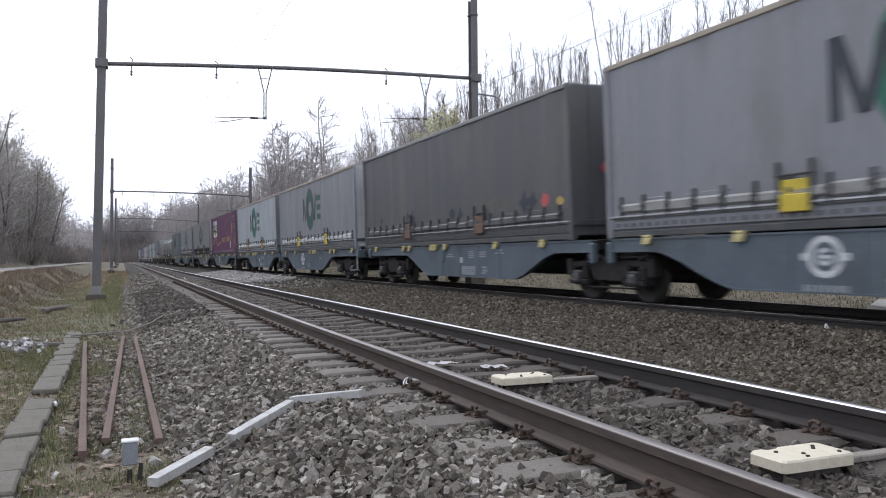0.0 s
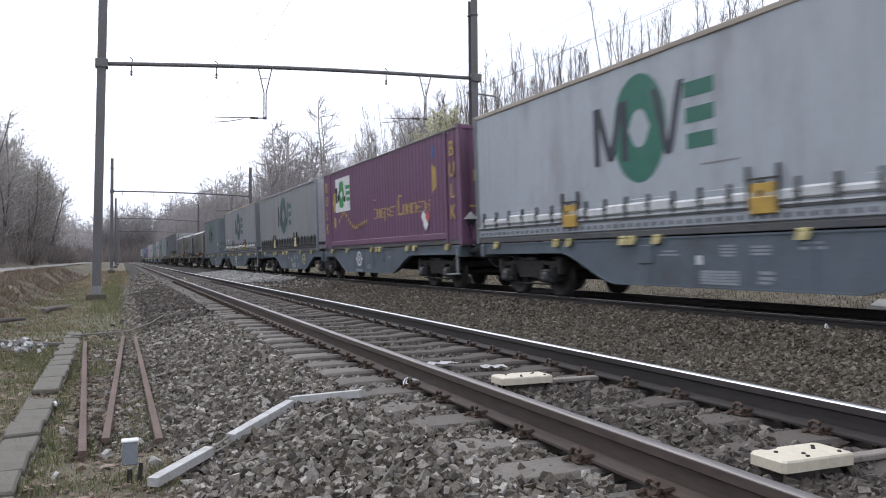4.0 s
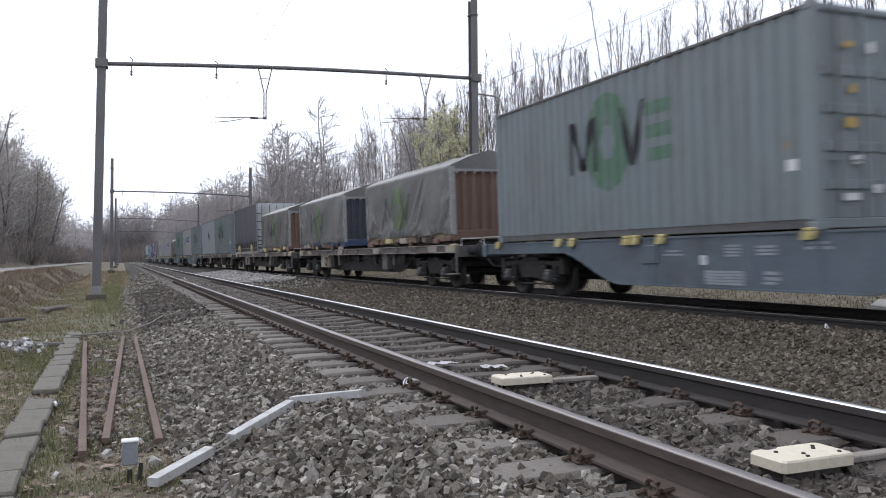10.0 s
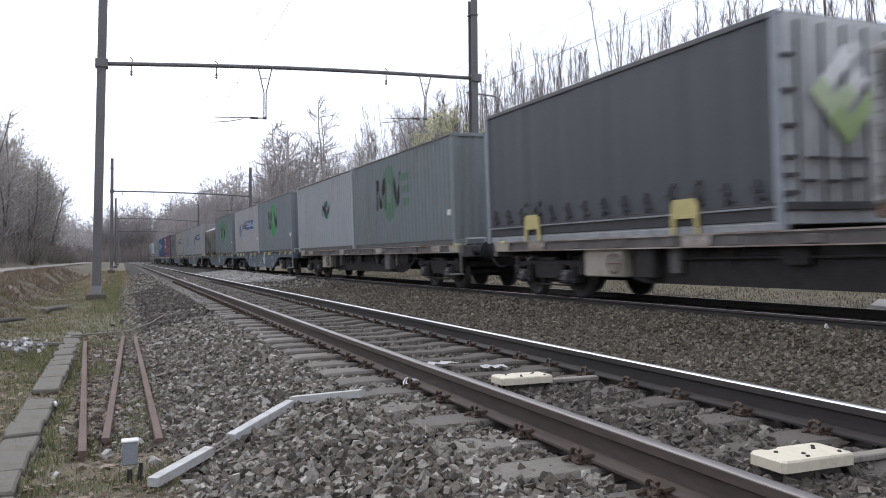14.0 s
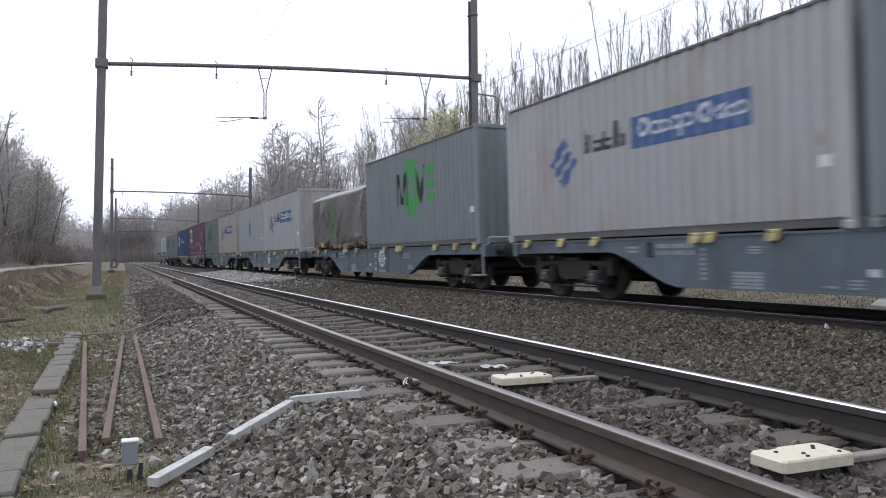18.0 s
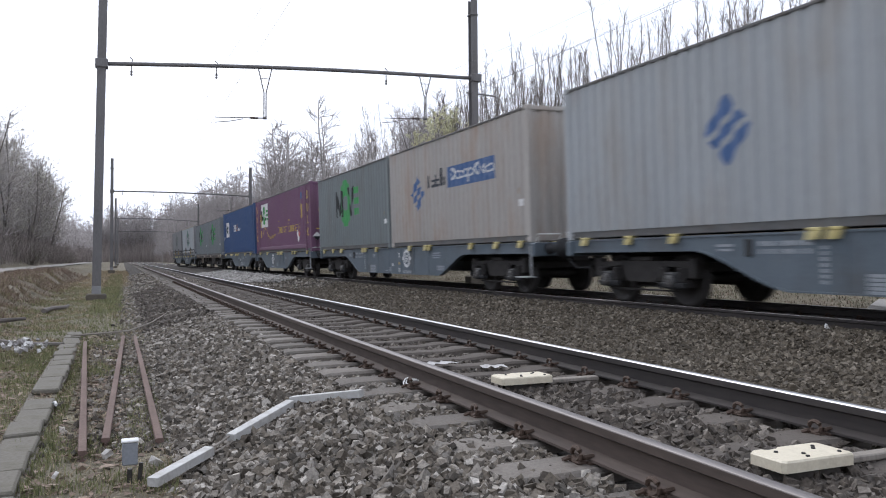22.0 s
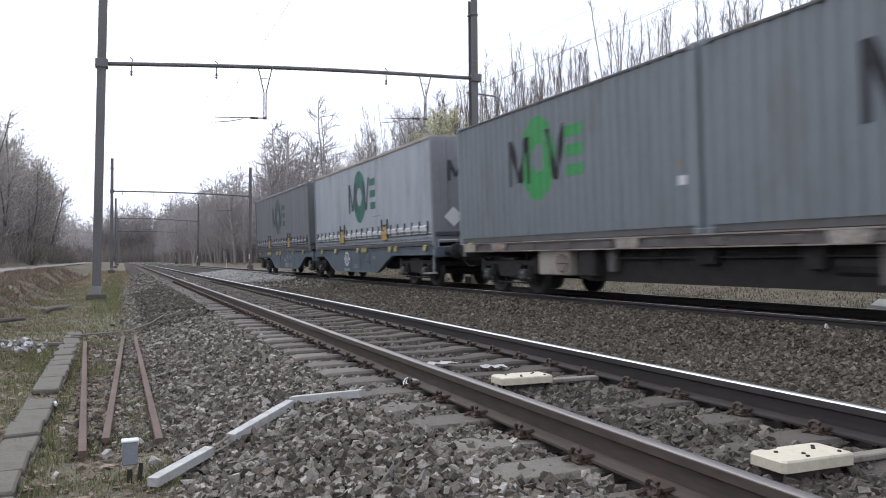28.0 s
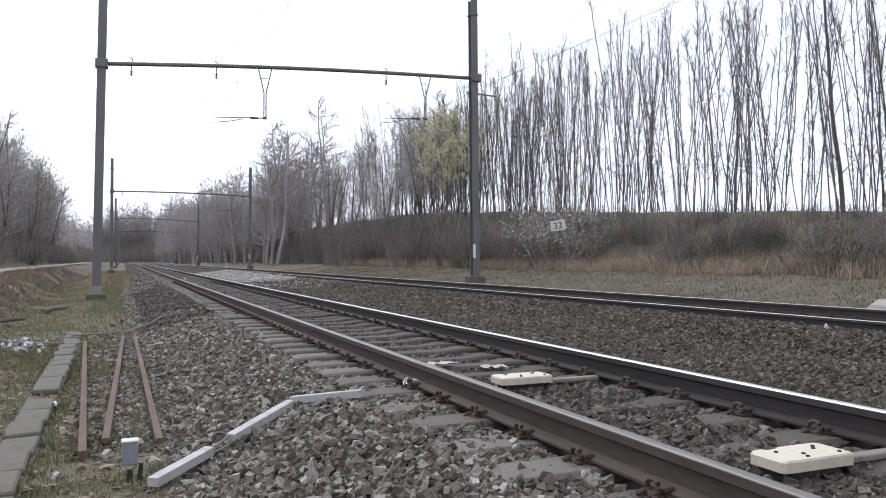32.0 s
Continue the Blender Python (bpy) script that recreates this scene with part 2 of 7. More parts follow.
# Dark grey holds rail grime plus the shade under the box wall.
BOTTOM_RAIL = material("grimy_bottom_rail", (0.075, 0.078, 0.08), (0.15, 0.15, 0.148), 0.75, scale=2, fine=20, dirt=(0.11, 0.085, 0.065), dirt_scale=2.5, dirt_amount=0.7)
AMBER_FADED = material("sun_bleached_amber_label", (0.24, 0.15, 0.075), (0.36, 0.24, 0.1), 0.7, bump=0, dirt=(0.2, 0.18, 0.16), dirt_scale=6, dirt_amount=0.8)
CHASSIS = material("dark_grey_chassis", (0.05, 0.052, 0.056), (0.11, 0.113, 0.118), 0.7, scale=3, dirt=(0.12, 0.1, 0.08), dirt_scale=3)
PAD_YELLOW = material("bright_yellow_pad", (0.52, 0.4, 0.03), (0.7, 0.55, 0.07), 0.55, bump=0.1, dirt=(0.3, 0.22, 0.06), dirt_scale=5)
AMBER = material("amber_pad", (0.42, 0.26, 0.05), (0.55, 0.36, 0.08), 0.6, bump=0.1, dirt=(0.2, 0.14, 0.07), dirt_scale=5)
MARK_FAINT = material("faint_stencil", (0.2, 0.23, 0.26), (0.38, 0.4, 0.42), 0.7, bump=0, dirt=(0.15, 0.18, 0.21), dirt_scale=9, dirt_amount=0.9)
STEP = material("dull_grey_step_paint", (0.2, 0.21, 0.22), (0.36, 0.37, 0.38), 0.6, scale=6, dirt=(0.1, 0.09, 0.08), dirt_scale=4)
BOX_CREAM = material("stained_cream_paint", (0.27, 0.245, 0.205), (0.43, 0.395, 0.345), 0.7, scale=2, fine=20, dirt=(0.2, 0.15, 0.1), dirt_scale=2.5, dirt_amount=0.8)
FLANGE = material("pale_rusty_flange", (0.16, 0.12, 0.095), (0.46, 0.42, 0.38), 0.7, scale=0.7, fine=14, spread=0.12, dirt=(0.18, 0.085, 0.05), dirt_scale=1.3, dirt_amount=0.9)
MARK = material("pale_stencil", (0.5, 0.52, 0.53), (0.7, 0.71, 0.72), 0.7, bump=0, dirt=(0.25, 0.28, 0.3), dirt_scale=9, dirt_amount=0.7)
GREEN = material("dark_green_print", (0.02, 0.12, 0.085), (0.04, 0.17, 0.12), 0.6, bump=0, dirt=(0.1, 0.15, 0.13))
GREEN_LIT = material("bright_green_print", (0.045, 0.27, 0.075), (0.07, 0.35, 0.115), 0.6, bump=0, dirt=(0.15, 0.24, 0.17), dirt_scale=3, dirt_amount=0.7)
GREEN_DULL = material("weathered_green_print", (0.075, 0.15, 0.095), (0.125, 0.205, 0.15), 0.6, bump=0, dirt=(0.16, 0.2, 0.19), dirt_scale=3, dirt_amount=0.8)
GREEN_FADED = material("faded_green_print", (0.042, 0.082, 0.074), (0.07, 0.115, 0.104), 0.6, bump=0)
CHARCOAL = material("charcoal_print", (0.03, 0.036, 0.048), (0.055, 0.062, 0.075), 0.6, bump=0, dirt=(0.1, 0.11, 0.11), dirt_scale=4, dirt_amount=0.2)
ORANGE_MARK = material("orange_print", (0.5, 0.2, 0.04), (0.62, 0.29, 0.08), 0.6, bump=0, dirt=(0.3, 0.2, 0.15), dirt_scale=5)
BLUE_MARK = material("blue_print", (0.045, 0.095, 0.22), (0.075, 0.145, 0.31), 0.6, bump=0, dirt=(0.2, 0.25, 0.35), dirt_scale=5)
RED_MARK = material("red_print", (0.4, 0.07, 0.07), (0.52, 0.11, 0.11), 0.6, bump=0)
RED_DIM = material("dim_red_paint", (0.16, 0.06, 0.05), (0.27, 0.09, 0.08), 0.7, bump=0, dirt=(0.08, 0.075, 0.075), dirt_scale=7, dirt_amount=0.9)
GREEN_DARK = material("darkened_green_print", (0.028, 0.08, 0.066), (0.05, 0.112, 0.095), 0.6, bump=0, dirt=(0.11, 0.125, 0.125), dirt_scale=3)
TARP_HOOD = material("grey_tarpaulin", (0.095, 0.093, 0.088), (0.165, 0.16, 0.152), 0.5, scale=0.9, fine=9, bump=0.35, bump_size=0.02, dirt=(0.11, 0.105, 0.1), dirt_scale=1.0, dirt_amount=0.7, spec=0.6)
TARP_BROWN = material("grey_brown_tarpaulin", (0.078, 0.074, 0.07), (0.135, 0.128, 0.12), 0.5, scale=0.9, fine=9, bump=0.35, bump_size=0.02, dirt=(0.1, 0.095, 0.09), dirt_scale=1.0, dirt_amount=0.7, spec=0.6)
TARP_GREEN = material("worn_green_tarpaulin_print", (0.07, 0.115, 0.045), (0.1, 0.15, 0.07), 0.45, bump=0, dirt=(0.115, 0.112, 0.106), dirt_scale=1.4, dirt_amount=1.0)
TARP_DARK = material("worn_dark_tarpaulin_print", (0.035, 0.04, 0.045), (0.06, 0.065, 0.07), 0.45, bump=0, dirt=(0.11, 0.108, 0.103), dirt_scale=5, dirt_amount=0.7)
ROLL = material("grey_rolled_hem", (0.44, 0.45, 0.455), (0.68, 0.69, 0.69), 0.6, scale=5, dirt=(0.15, 0.14, 0.13), dirt_scale=6)
LIME_DEEP = material("lime_print", (0.3, 0.42, 0.17), (0.42, 0.54, 0.26), 0.6, bump=0)
LIME = material("pale_lime_print", (0.42, 0.5, 0.3), (0.58, 0.66, 0.45), 0.6, bump=0)
SCRAWL = material("faded_scrawl", (0.1, 0.096, 0.082), (0.16, 0.15, 0.12), 0.7, bump=0, dirt=(0.08, 0.08, 0.08), dirt_scale=6, dirt_amount=0.9)
HEM = material("tarpaulin_hem", (0.2, 0.2, 0.195), (0.38, 0.38, 0.37), 0.6, dirt=(0.14, 0.135, 0.13), dirt_scale=5, dirt_amount=0.8)
STEEL_BLUE = material("blue_painted_steel", (0.035, 0.055, 0.11), (0.07, 0.1, 0.18), 0.6, scale=3, fine=30, dirt=(0.09, 0.07, 0.06), dirt_scale=3)
STEEL_BROWN = material("brown_painted_steel", (0.11, 0.068, 0.05), (0.22, 0.14, 0.105), 0.75, scale=3, fine=30, dirt=(0.09, 0.05, 0.035), dirt_scale=3)
STEEL_NAVY = material("navy_painted_steel", (0.03, 0.036, 0.05), (0.065, 0.072, 0.09), 0.6, scale=3, fine=30, dirt=(0.09, 0.07, 0.06), dirt_scale=3)
DECK_WOOD = material("brown_skirt", (0.12, 0.085, 0.06), (0.24, 0.18, 0.13), 0.8, scale=2)
ROOF_EDGE = material("pale_roof_edge", (0.27, 0.235, 0.185), (0.47, 0.425, 0.36), 0.7, scale=1.5, dirt=(0.2, 0.18, 0.15))
STRAP = material("dark_strap", (0.03, 0.03, 0.032), (0.07, 0.07, 0.072), 0.7, bump=0)


def skin(name, c, dirt=(0.12, 0.105, 0.09), amount=0.45, rough=0.55):
    """Painted or coated side of a load unit, streaked downwards and stained."""
    m = material(name, tuple(v * 0.86 for v in c), tuple(min(1, v * 1.1) for v in c), rough, scale=0.8, fine=18, bump=0.2, bump_size=0.02, spread=0.24, stretch=(1, 1, 0.35), dirt=dirt, dirt_scale=0.9, dirt_amount=amount)
    nt = m.node_tree
    L = nt.links.new
    paint = nt.nodes["Principled BSDF"].inputs["Base Color"]
    co = nt.nodes.new("ShaderNodeTexCoord")
    mp = nt.nodes.new("ShaderNodeMapping")
    mp.inputs["Scale"].default_value = (4, 5, 0.22)
    nz = nt.nodes.new("ShaderNodeTexNoise")
    nz.inputs["Scale"].default_value, nz.inputs["Detail"].default_value, nz.inputs["Roughness"].default_value = 1.4, 5, 0.7
    rng = nt.nodes.new("ShaderNodeMapRange")
    rng.inputs["From Min"].default_value, rng.inputs["From Max"].default_value, rng.inputs["To Max"].default_value = 0.53, 0.72, amount
    mix = nt.nodes.new("ShaderNodeMix")
    mix.data_type = "RGBA"
    mix.inputs[7].default_value = (*(0.5 * v + 0.35 * w for v, w in zip(c, dirt)), 1)
    L(co.outputs["Object"], mp.inputs["Vector"])
    L(mp.outputs["Vector"], nz.inputs["Vector"])
    L(nz.outputs["Fac"], rng.inputs["Value"])
    L(rng.outputs["Result"], mix.inputs[0])
    L(paint.links[0].from_socket, mix.inputs[6])
    L(mix.outputs[2], paint)
    return m


# ---- mesh tools ----
class Build:
    """Gathers solids into one mesh."""

    def __init__(self):
        self.v, self.f = [], []

    def add(self, verts, faces):
        n = len(self.v)
        self.v += [tuple(p) for p in verts]
        self.f += [tuple(i + n for i in q) for q in faces]
        return self

    def box(self, x0, x1, y0, y1, z0, z1, c=0.0):
        """A box, its edges along y and its corners chamfered by c."""
        if c <= 0:
            v = [(x, y, z) for x in (x0, x1) for y in (y0, y1) for z in (z0, z1)]
            return self.add(v, [(0, 1, 3, 2), (4, 6, 7, 5), (0, 4, 5, 1), (2, 3, 7, 6), (0, 2, 6, 4), (1, 5, 7, 3)])
        ring = [(x0 + c, z0), (x1 - c, z0), (x1, z0 + c), (x1, z1 - c), (x1 - c, z1), (x0 + c, z1), (x0, z1 - c), (x0, z0 + c)]
        mx, mz = (x0 + x1) / 2, (z0 + z1) / 2
        kx, kz = max(0.0, 1 - 2 * c / (x1 - x0)), max(0.0, 1 - 2 * c / (z1 - z0))
        rows = []
        for y, shrink in ((y0, 1), (y0 + c, 0), (y1 - c, 0), (y1, 1)):
            rows.append([(mx + (x - mx) * (kx if shrink else 1), y, mz + (z - mz) * (kz if shrink else 1)) for x, z in ring])
        v = [p for r in rows for p in r]
        f = [(r * 8 + i, r * 8 + (i + 1) % 8, r * 8 + 8 + (i + 1) % 8, r * 8 + 8 + i) for r in range(3) for i in range(8)]
        f += [tuple(range(7, -1, -1)), tuple(range(24, 32))]
        return self.add(v, f)

    def prism(self, poly, a, b, axis="x"):
        """A polygon swept along an axis from a to b. poly: (y, z) for x, (x, z) for y, (x, y) for z."""
        n = len(poly)
        put = {"x": lambda p, t: (t, p[0], p[1]), "y": lambda p, t: (p[0], t, p[1]), "z": lambda p, t: (p[0], p[1], t)}[axis]
        v = [put(p, a) for p in poly] + [put(p, b) for p in poly]
        f = [(i, (i + 1) % n, n + (i + 1) % n, n + i) for i in range(n)] + [tuple(range(n - 1, -1, -1)), tuple(range(n, 2 * n))]
        return self.add(v, f)

    def tube(self, points, radii, n=6, caps=True):
        """A round bar through points, with a radius at each."""
        pts = [Vector(p) for p in points]
        if not isinstance(radii, (list, tuple)):
            radii = [radii] * len(pts)
        v, f = [], []
        for i, p in enumerate(pts):
            d = (pts[min(i + 1, len(pts) - 1)] - pts[max(i - 1, 0)]).normalized()
            u = d.cross(Vector((0, 0, 1)) if abs(d.z) < 0.9 else Vector((0, 1, 0))).normalized()
            w = d.cross(u)
            for k in range(n):
                a = 2 * math.pi * k / n
                v.append(p + (u * math.cos(a) + w * math.sin(a)) * radii[i])
        for i in range(len(pts) - 1):
            for k in range(n):
                f.append((i * n + k, i * n + (k + 1) % n, (i + 1) * n + (k + 1) % n, (i + 1) * n + k))
        if caps:
            f += [tuple(range(n - 1, -1, -1)), tuple(range((len(pts) - 1) * n, len(pts) * n))]
        return self.add(v, f)

    def lathe(self, profile, n=20, axis="x", at=(0, 0, 0)):
        """A solid of revolution: profile of (along, radius)."""
        v, f = [], []
        for t, r in profile:
            for k in range(n):
                a = 2 * math.pi * k / n
                c, s = r * math.cos(a), r * math.sin(a)
                q = (t, c, s) if axis == "x" else (c, t, s) if axis == "y" else (c, s, t)
                v.append((q[0] + at[0], q[1] + at[1], q[2] + at[2]))
        for i in range(len(profile) - 1):
            for k in range(n):
                f.append((i * n + k, i * n + (k + 1) % n, (i + 1) * n + (k + 1) % n, (i + 1) * n + k))
        f += [tuple(range(n - 1, -1, -1)), tuple(range((len(profile) - 1) * n, len(profile) * n))]
        return self.add(v, f)

    def mesh(self, name, mat, smooth=False):
        me = bpy.data.meshes.new(name)
        me.from_pydata(self.v, [], self.f)
        bm = bmesh.new()
        bm.from_mesh(me)
        bmesh.ops.recalc_face_normals(bm, faces=bm.faces)
        bm.to_mesh(me)
        bm.free()
        me.materials.append(mat)
        if smooth:
            me.shade_smooth()
        return me


def part(name, shape, mat, parent, label="", smooth=False, at=None):
    """One mesh object under a thing or a part."""
    data = shape if isinstance(shape, bpy.types.Mesh) else shape.mesh(name, mat, smooth)
    ob = new(name, data)
    ob.parent = parent
    if at is not None:
        ob.location = at
    return tagged(ob, label=label)


def thing(name, label, category, group="", kind="", at=(0, 0, 0)):
    ob = new(name)
    ob.empty_display_size = 0.2
    ob.location = at
    return tagged(ob, label, category, group, kind)


def solid(name, shape, mat, label, category, group="", kind="", smooth=False):
    return tagged(new(name, shape.mesh(name, mat, smooth)), label, category, group, kind)


def fast_mesh(name, verts, faces, mat, smooth=False):
    """A mesh from arrays: verts n x 3, faces m x k."""
    me = bpy.data.meshes.new(name)
    verts, faces = np.asarray(verts, np.float32), np.asarray(faces, np.int32)
    m, k = faces.shape
    me.vertices.add(len(verts))
    me.vertices.foreach_set("co", verts.ravel())
    me.loops.add(m * k)
    me.loops.foreach_set("vertex_index", faces.ravel())
    me.polygons.add(m)
    me.polygons.foreach_set("loop_start", np.arange(0, m * k, k, dtype=np.int32))
    me.update(calc_edges=True)
    me.validate()
    me.materials.append(mat)
    if smooth:
        me.shade_smooth()
    else:
        me.shade_flat()
    return me


# ---- plan ----
TRACK1 = 2.81                     # centre line of the near track
LINE2, SKEW = 10.0, 0.0194        # far track: distance at y = 0, and how it closes in
GAUGE = 0.7525                    # half the distance of the rail heads
JOIN = 140.0
CANT = 2.0                        # degrees by which the far track and its train lean towards the near one


def track2(y):
    """Centre of the far track; past JOIN it runs beside the near one."""
    if y < JOIN - 40:
        return LINE2 - SKEW * y
    u = min(1.0, (y - JOIN + 40) / 80)
    base = LINE2 - SKEW * (JOIN - 40)
    return base - SKEW * 80 * (u - u * u / 2)


def ease(a, b, v):
    u = min(1.0, max(0.0, (v - a) / (b - a)))
    return u * u * (3 - 2 * u)


def ground_height(x, y):
    c2 = track2(y)
    z = -0.52
    z += 0.60 * ease(-2.3, -3.5, x) + 2.2 * ease(-8.2, -14.0, x)
    z += 0.22 * ease(c2 + 2.2, c2 + 3.4, x) + 0.6 * ease(c2 + 3.5, 19.0, x) + min(4.4, max(1.5, 1.97 + 0.056 * (y - 16.5))) * ease(18.8, 22.4, x)
    z += 16 * ease(362, 560, y)
    n = noise.noise(Vector((x * 0.35, y * 0.35, 3.0))) * 0.1 + noise.noise(Vector((x * 1.7, y * 1.7, 7.0))) * 0.04
    soft = 1.0 if (x < -0.4 or x > c2 + 2.6) else 0.2
    cut = ease(-5.0, -3.6, x) * ease(-1.4, -2.5, x)
    n += cut * (0.16 * noise.noise(Vector((x * 1.3, y * 0.8, 21.0))) + 0.09 * noise.noise(Vector((x * 3.5, y * 3.5, 9.0))))
    n += 0.02 * noise.noise(Vector((x * 7, y * 7, 2.0))) * (x < 0.4)
    return z + n * soft


def bed_height(x, y):
    """Top of the ballast."""
    c2 = track2(y)
    e1 = max(-0.232 - 0.035 * ease(4.5, 7.5, y) * (abs(x - TRACK1) < 1.3) - max(0.0, abs(x - TRACK1) - 1.45) * 0.30, -0.60)
    e2 = max(-0.195 - max(0.0, abs(x - c2) - 1.35) * 0.22, -0.60)
    valley = -0.40 if TRACK1 < x < c2 else -0.62
    return max(e1, e2, valley)


def spaced(lo, hi, fine_lo, fine_hi, step, grow):
    """Coordinates, fine in the middle and growing outwards."""
    out = list(np.arange(fine_lo, fine_hi + 1e-6, step))
    d = step
    while out[-1] < hi:
        d *= grow
        out.append(min(hi, out[-1] + d))
    d = step
    while out[0] > lo:
        d *= grow
        out.insert(0, max(lo, out[0] - d))
    return out


def sheet(name, xs, ys, height, mat, label, category, kind="structure"):
    v = [(x, y, height(x, y)) for y in ys for x in xs]
    w = len(xs)
    f = [(j * w + i, j * w + i + 1, (j + 1) * w + i + 1, (j + 1) * w + i) for j in range(len(ys) - 1) for i in range(w - 1)]
    return tagged(new(name, fast_mesh(name, v, f, mat, True)), label, category, kind=kind)


ACROSS = spaced(-1500, -6.0, -14, -6.4, 0.4, 1.35) + list(np.arange(-6.0, 0.9, 0.16)) + spaced(0.9, 1500, 1.0, 26, 0.5, 1.35)[1:]
sheet("ground", ACROSS, spaced(-1500, 2500, 2.5, 34, 0.24, 1.12), ground_height, SOIL, "uneven soil with thin grass and dead leaves beside the railway", "ground")


def bed_sheet(x, y):
    return bed_height(x, y) + noise.noise(Vector((x * 3, y * 3, 0))) * 0.035 + noise.noise(Vector((x * 9, y * 9, 5))) * 0.02


sheet("ballast_bed", list(np.arange(0.05, 14.6, 0.14)), spaced(-420, 362, 1.5, 24, 0.16, 1.15), bed_sheet, BED, "ballast under both tracks, coloured dark as shade between stones", "ballast")


def path_height(x, y):
    return ground_height(-6.3, y) + 0.07 + 0.03 * math.sin(x * 2)


sheet("footpath", list(np.arange(-8.0, -5.2, 0.35)), spaced(-200, 500, 5, 60, 1.0, 1.2), path_height, PATH, "pale gravel footpath along the left bank", "path")

# ---- rails, sleepers, fastenings ----
RAIL_POLY = [(-0.036, 0.0), (0.036, 0.0), (0.037, -0.035), (0.0095, -0.05), (0.009, -0.125), (0.07, -0.146), (0.07, -0.158), (-0.07, -0.158), (-0.07, -0.146), (-0.009, -0.125), (-0.0095, -0.05), (-0.037, -0.035)]


def canted(centre, offset):
    """Height of a rail top: the near rail of the canted far track lies lower than its other one."""
    return -0.015 + offset * math.tan(radians(CANT)) if centre is track2 else 0.0


def rail_piece(centre, offset, ys, lo, hi):
    """Sides of a rail: its profile without the running face, or the running face as a thin cap."""
    b = Build()
    n = len(RAIL_POLY)
    for j, y in enumerate(ys):
        b.v += [(centre(y) + offset + px, y, pz + lo + canted(centre, offset)) for px, pz in RAIL_POLY]
    for j in range(len(ys) - 1):
        for i in range(n):
            b.f.append((j * n + i, j * n + (i + 1) % n, (j + 1) * n + (i + 1) % n, (j + 1) * n + i))
    b.f += [tuple(range(n)), tuple(range((len(ys) - 1) * n, len(ys) * n))]
    return b


def rail_cap(centre, offset, ys):
    b = Build()
    cap = [(-0.034, -0.006), (-0.027, 0.003), (0.0, 0.0055), (0.027, 0.003), (0.034, -0.006), (0.0, -0.012)]
    for y in ys:
        b.v += [(centre(y) + offset + px, y, pz + canted(centre, offset)) for px, pz in cap]
    for j in range(len(ys) - 1):
        for i in range(6):
            b.f.append((j * 6 + i, j * 6 + (i + 1) % 6, (j + 1) * 6 + (i + 1) % 6, (j + 1) * 6 + i))
    b.f += [tuple(range(6)), tuple(range((len(ys) - 1) * 6, len(ys) * 6))]
    return b


def straight(y):
    return TRACK1


LONG = [-400, -200, -60, 0, 20, 40, 60, 80, 100, 110, 120, 130, 140, 150, 160, 170, 180, 260, 360]
near_track = thing("railway_track", "near railway track of two worn rails on concrete sleepers", "railway track", kind="structure")
far_track = thing("railway_track", "far railway track that carries the goods train", "railway track", kind="structure")
for track, centre, faces in ((near_track, straight, (RAIL_DULL, RAIL_TOP)), (far_track, track2, (RAIL_MID, RAIL_MID))):
    for side, face in zip((-1, 1), faces):
        rail = part("rail", rail_piece(centre, side * GAUGE, LONG, -0.003, 0), RAIL_RUST if side < 0 and track is near_track else RAIL_DARK, track, "rusty web and foot")
        part("running_surface", rail_cap(centre, side * GAUGE, LONG), face, rail, "polished running surface", smooth=True)


def sleeper_shape():
    b = Build()
    rows = []
    for x, half, top in ((-1.26, 0.13, -0.19), (-1.2, 0.145, -0.175), (-0.5, 0.14, -0.165), (-0.3, 0.11, -0.19), (0.3, 0.11, -0.19), (0.5, 0.14, -0.165), (1.2, 0.145, -0.175), (1.26, 0.13, -0.19)):
        rows.append([(x, -half, -0.36), (x, -half, top - 0.02), (x, -half + 0.02, top), (x, half - 0.02, top), (x, half, top - 0.02), (x, half, -0.36)])
    v = [p for r in rows for p in r]
    f = [(r * 6 + i, r * 6 + (i + 1) % 6, (r + 1) * 6 + (i + 1) % 6, (r + 1) * 6 + i) for r in range(len(rows) - 1) for i in range(6)]
    f += [tuple(range(6)), tuple(range(42, 48))]
    return b.add(v, f)


def clip_shape():
    """Spring clip, bolt and base plate at both sides of a rail foot."""
    b = Build()
    for s in (-1, 1):
        loop = [(s * (0.1 + 0.015 * k / 12), 0.042 * math.cos(k * 0.6 - 1.2), -0.134 + 0.03 * math.sin(k * 0.6 - 1.2)) for k in range(12)]
        b.tube([(s * 0.045, -0.045, -0.138), (s * 0.085, -0.05, -0.14)] + loop + [(s * 0.13, 0.03, -0.155), (s * 0.15, 0.05, -0.17)], 0.012, 6)
        b.box(min(s * 0.07, s * 0.125), max(s * 0.07, s * 0.125), -0.045, 0.045, -0.18, -0.158, 0.008)
    b.box(-0.08, 0.08, -0.07, 0.07, -0.18, -0.159, 0.004)
    return b


SLEEPER_MESH = sleeper_shape().mesh("sleeper", SLEEPER)
SLEEPER_MESH_DARK = SLEEPER_MESH.copy()
SLEEPER_MESH_DARK.materials.clear()
SLEEPER_MESH_DARK.materials.append(SLEEPER_DARK)
CLIP_MESH = clip_shape().mesh("fastening", CLIP)


# ---- goods wagons ----
DECK = 1.18


def ring_points(cy, cz, r, n=24):
    return [(cy + r * math.cos(2 * math.pi * k / n), cz + r * math.sin(2 * math.pi * k / n)) for k in range(n)]


